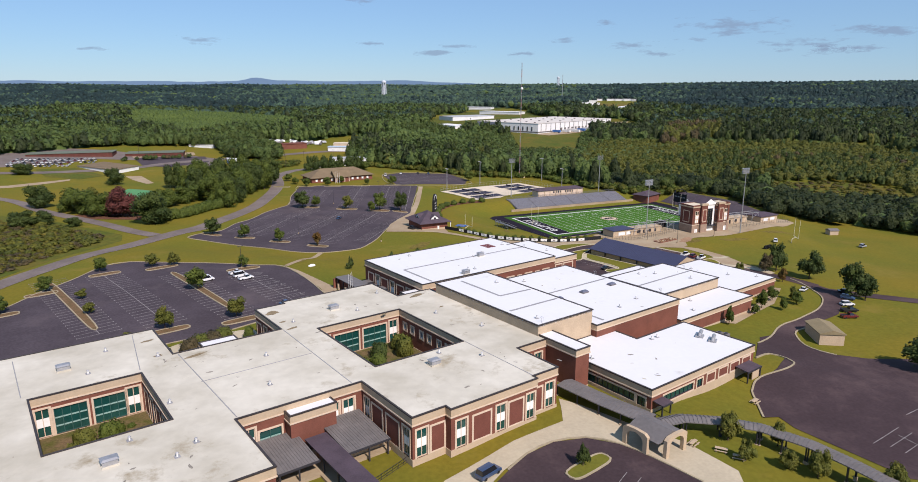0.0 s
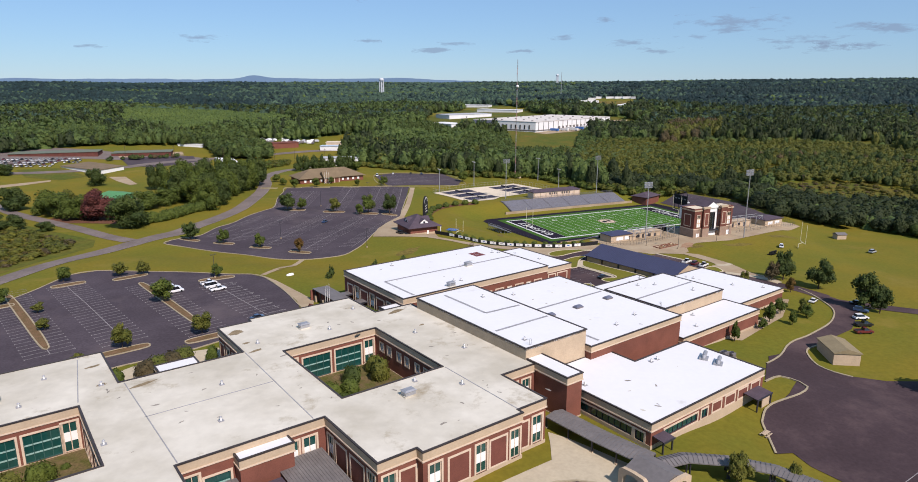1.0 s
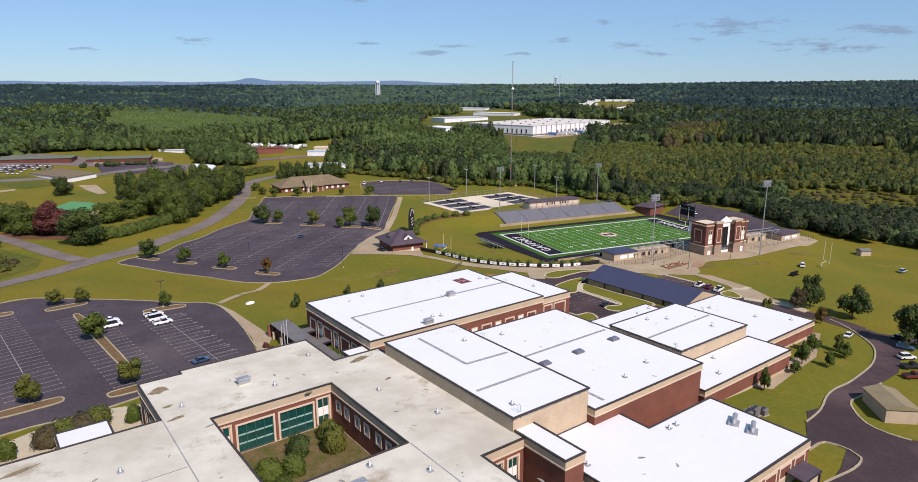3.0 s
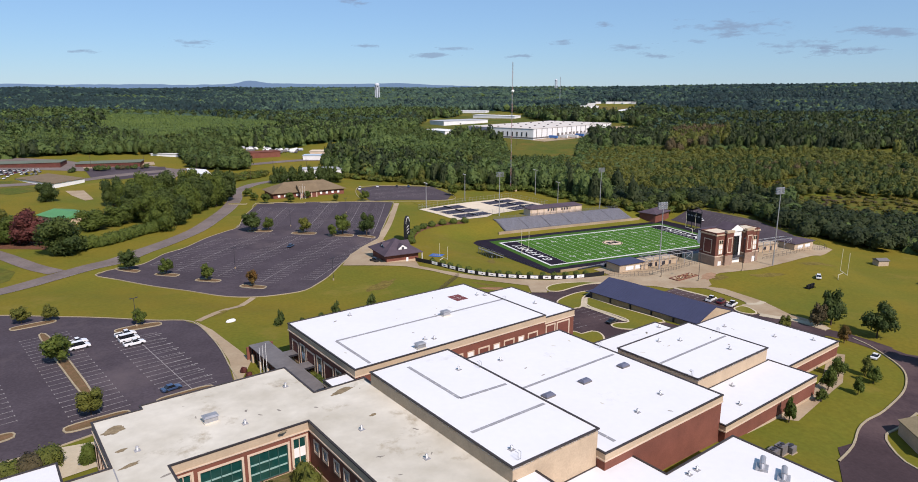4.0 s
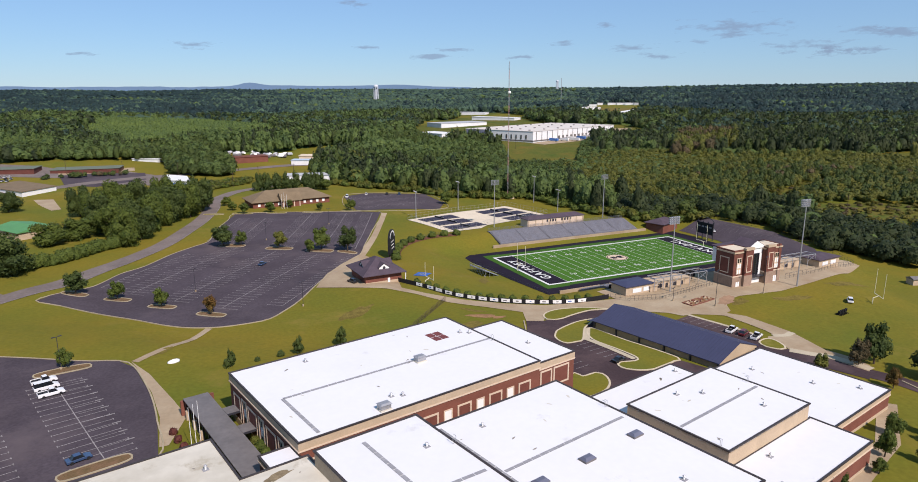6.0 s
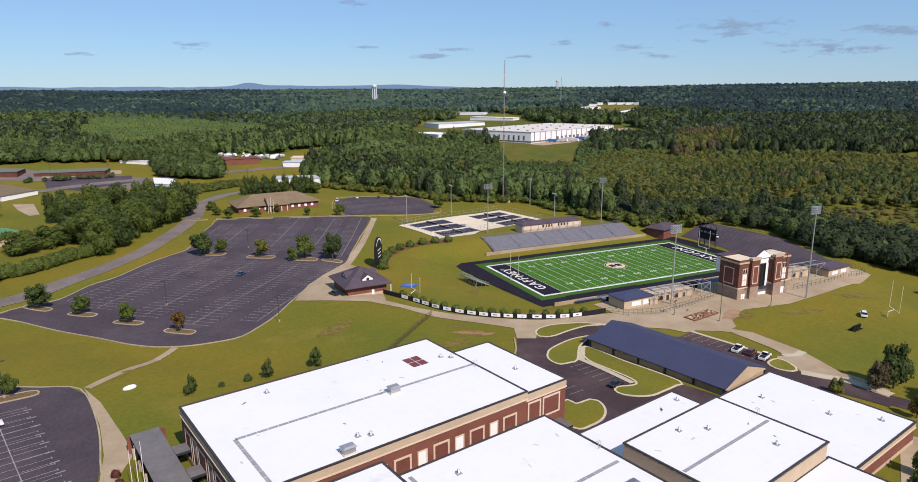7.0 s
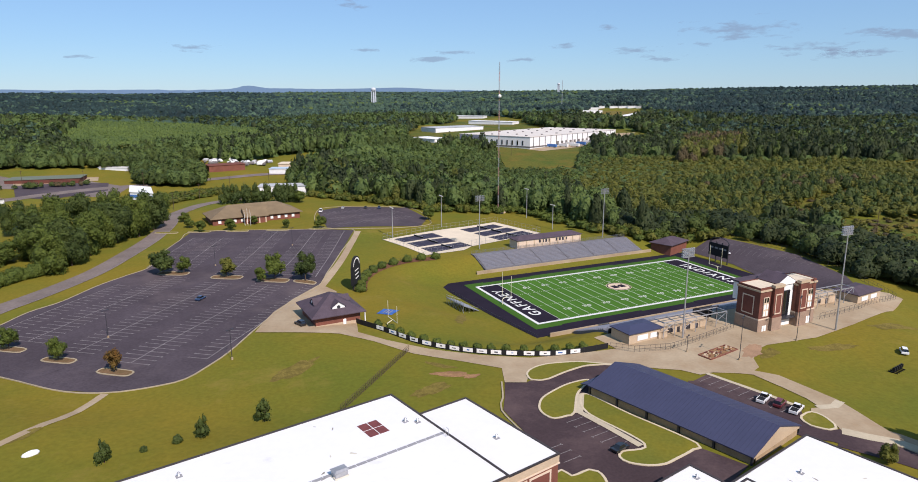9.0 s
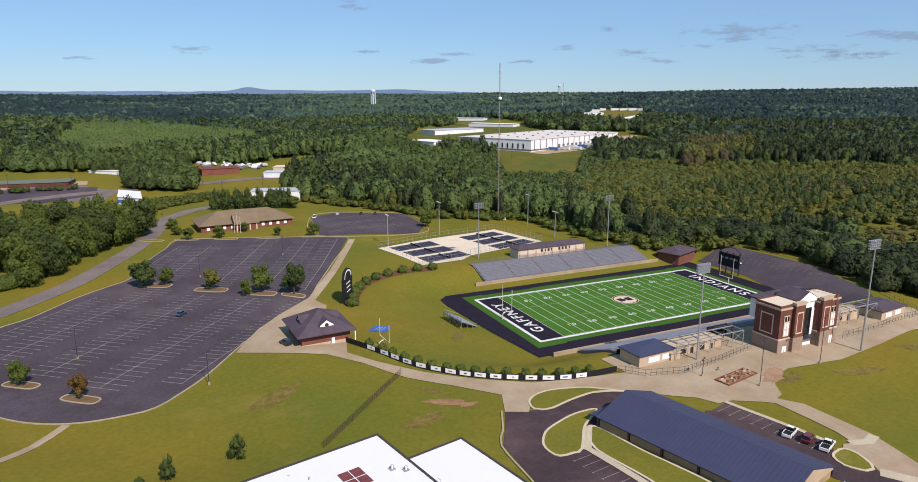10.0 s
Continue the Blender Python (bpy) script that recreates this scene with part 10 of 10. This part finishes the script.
gabled("green_roof_house", "low building with bright green metal roof", "building", -211, 168, 19, 24, 3.0, 35, BLOCKWALL, ROOF_GREEN, 2.0, 0.8, z=9.6, hip=False)
flat_shed("blue_store", "white store with a bright blue base by the road", [(-138.3, 318.3), (-123.7, 303.3), (-125.2, 337.5), (-138.9, 353.1)], 10, 14, WHITE_METAL, WHITE_METAL, [(10, 12, BLUE_METAL, "blue_base")])
flat_shed("white_house", "small white house among far trees", [(-290, 812), (-276, 806), (-272, 816), (-286, 822)], 20, 25, WHITE_PAINT, ROOF_BROWN)
flat_shed("white_house", "small white house among far trees", [(-264, 800), (-250, 795), (-246, 806), (-260, 811)], 20, 25, WHITE_PAINT, ROOF_BROWN)
flat_shed("white_house", "small white house among far trees", [(-378, 930), (-356, 920), (-350, 934), (-372, 944)], 20, 26, WHITE_PAINT, ROOF_BROWN)
sheet("depot_yard", [(-330, 345), (-345, 520), (-300, 475), (-240, 446), (-226, 430), (-170, 405), (-140, 372), (-150, 330), (-190, 350), (-214, 380), (-250, 392), (-270, 372)], ROAD, 0.12, "grey paved yards of the depot row", "yard", step=12)
sheet("dirt_track", [(-292, 338), (-262, 345), (-238, 298), (-256, 284), (-280, 300)], MEADOW, 0.12, "rough dark grass yard by the depot", "earth", step=12)
sheet("pale_track", [(-335, 250), (-297, 253), (-277, 266), (-262, 279), (-262, 286), (-280, 276), (-300, 263), (-335, 260)], CONCRETE, 0.12, "pale gravel track", "track", step=12)
sheet("pale_track", [(-224, 292), (-212, 290), (-203, 246), (-208, 243), (-218, 270)], CONCRETE, 0.12, "pale gravel drive beside the depot", "track", step=12)
for i in range(100):
    x, y = -316 + (i % 20) * 3.3 + (i // 20) * 1.2, 352 + (i // 20) * 9.5
    if (i * 7) % 11 and not (x > -268 and y < 368):
        car(x, y, 84, (CAR_WHITE, CAR_SILVER, CAR_WHITE, CAR_SILVER, CAR_WHITE, CAR_BLACK, CAR_RED)[i * 5 % 7], "sedan", "car parked before the store row")

# ---- mast and water towers ----
mast = thing("radio_mast", "very tall thin red and white lattice radio mast", "mast", (76.5, 174, gz(76.5, 174)))
zb = gz(76.5, 174)
for i in range(16):
    z0, z1 = zb + (99.5 - zb) * i / 16, zb + (99.5 - zb) * (i + 1) / 16
    bm = bmesh.new()
    for k in range(3):
        a0 = 2 * math.pi * k / 3
        a1 = 2 * math.pi * (k + 1) / 3
        p, q = (76.5 + 0.35 * math.cos(a0), 174 + 0.35 * math.sin(a0)), (76.5 + 0.35 * math.cos(a1), 174 + 0.35 * math.sin(a1))
        tube(bm, (*p, z0), (*p, z1), 0.07, n=4)
        for j in range(3):
            h0, h1 = z0 + (z1 - z0) * j / 3, z0 + (z1 - z0) * (j + 1) / 3
            tube(bm, (*p, h0), (*q, h1), 0.035, n=3)
    part("lattice_section", bm, GALV if i % 2 else MAST_GREY, mast)
bm = bmesh.new()
bmesh.ops.create_uvsphere(bm, u_segments=10, v_segments=6, radius=1.1)
part("dish", bm, WHITE_PAINT, mast, "", pose(76.5, 173.4, 79))
hut = gabled("mast_hut", "small pale equipment hut at the mast", "hut", 78, 172, 4, 3, 2.6, 10, CREAM, ROOF_BROWN, 0.6, 0.2, hip=False)


TANK_PAINT = material("pale_tank_paint", (0.50, 0.53, 0.57), 0.7, var=0.1, scale=0.1, fine=0.5, spec=0.2)


def water_tower(x, y, top, r, label):
    z = gz(x, y)
    t = thing("water_tower", label, "water tower", (x, y, z))
    bm = bmesh.new()
    bmesh.ops.create_uvsphere(bm, u_segments=16, v_segments=10, radius=1.0)
    for vtx in bm.verts:
        vtx.co = Vector((x + vtx.co.x * r, y + vtx.co.y * r, top - r * 0.8 + vtx.co.z * r * 0.8))
    part("tank", bm, TANK_PAINT, t, smooth_faces=True)
    for k in range(6):
        a0 = math.pi * k / 3
        bm = bmesh.new()
        tube(bm, (x + r * 0.95 * math.cos(a0), y + r * 0.95 * math.sin(a0), z - 2), (x + r * 0.85 * math.cos(a0), y + r * 0.85 * math.sin(a0), top - r * 0.8), 1.1, n=6)
        part("leg", bm, TANK_PAINT, t)
    bm = bmesh.new()
    tube(bm, (x, y, z - 2), (x, y, top - r), 3.0, n=8)
    part("riser", bm, TANK_PAINT, t)


water_tower(561, 1968, 95, 8.5, "white multi-legged water tower on the skyline")
water_tower(1680, 2560, 120, 7, "small white water tower on the skyline")
t = thing("radio_mast", "thin grey mast on the skyline", "mast", (1000, 1500, gz(1000, 1500)))
bm = bmesh.new()
tube(bm, (1000, 1500, gz(1000, 1500)), (1000, 1500, 112), 1.0, 0.6, 5)
part("pole", bm, GALV, t)


def utility_pole(x, y, h):
    z = gz(x, y)
    t = thing("utility_pole", "weathered wooden utility pole with crossarm", "pole", (x, y, z), 20, "utility poles")
    bm = bmesh.new()
    tube(bm, (x, y, z - 0.5), (x, y, z + h), 0.17, 0.12, 6)
    part("pole", bm, BARK, t)
    bm = bmesh.new()
    slant_box(bm, (x - 1.2, y + 0.4, z + h - 0.8), (x + 1.2, y - 0.4, z + h - 0.8), 0.08, 0.08)
    part("crossarm", bm, BARK, t)


for x, y, h in ((-112, 262, 11), (-94, 300, 11), (-70, 335, 11), (-130, 372, 11), (-172, 392, 11), (-214, 400, 11), (215, 405, 14), (232, 30, 14), (-40, 340, 11), (160, 250, 13)):
    utility_pole(x, y, h)

x, y = -55.1, -170.3
for i, (dx, dy, w_, h_) in enumerate(((-2.4, 0, 2.0, 1.7), (0.2, 0.4, 2.2, 2.0), (2.8, 0.2, 1.8, 1.5))):
    z = gz(x + dx, y + dy)
    t = thing("condenser_unit", "grey condenser unit on the ground behind the wing", "condenser", (x + dx, y + dy, z), BETA, "condenser units")
    m = pose(x + dx, y + dy, z, 0, 0, BETA)
    part("pad", boxes((-w_ / 2 - 0.2, w_ / 2 + 0.2, -1.1, 1.1, -0.3, 0.15)), CONCRETE, t, "", m)
    part("housing", boxes((-w_ / 2, w_ / 2, -0.9, 0.9, 0.15, h_)), GREY_METAL, t, "", m)
    for k in (-0.25, 0.25):
        bm = bmesh.new()
        tube(bm, (k * w_, 0, h_), (k * w_, 0, h_ + 0.18), 0.42, 0.42, 10)
        part("fan_ring", bm, METAL_DARK, t, "", m)

chain_fence([(-53.6, 50), (-48.6, 64.2), (-39.8, 76.2), (-29, 83.6), (-16.4, 86.8), (-5, 85.8)], 1.4, "low dark fence behind the clipped bushes", METAL_DARK, 2.2, 3)
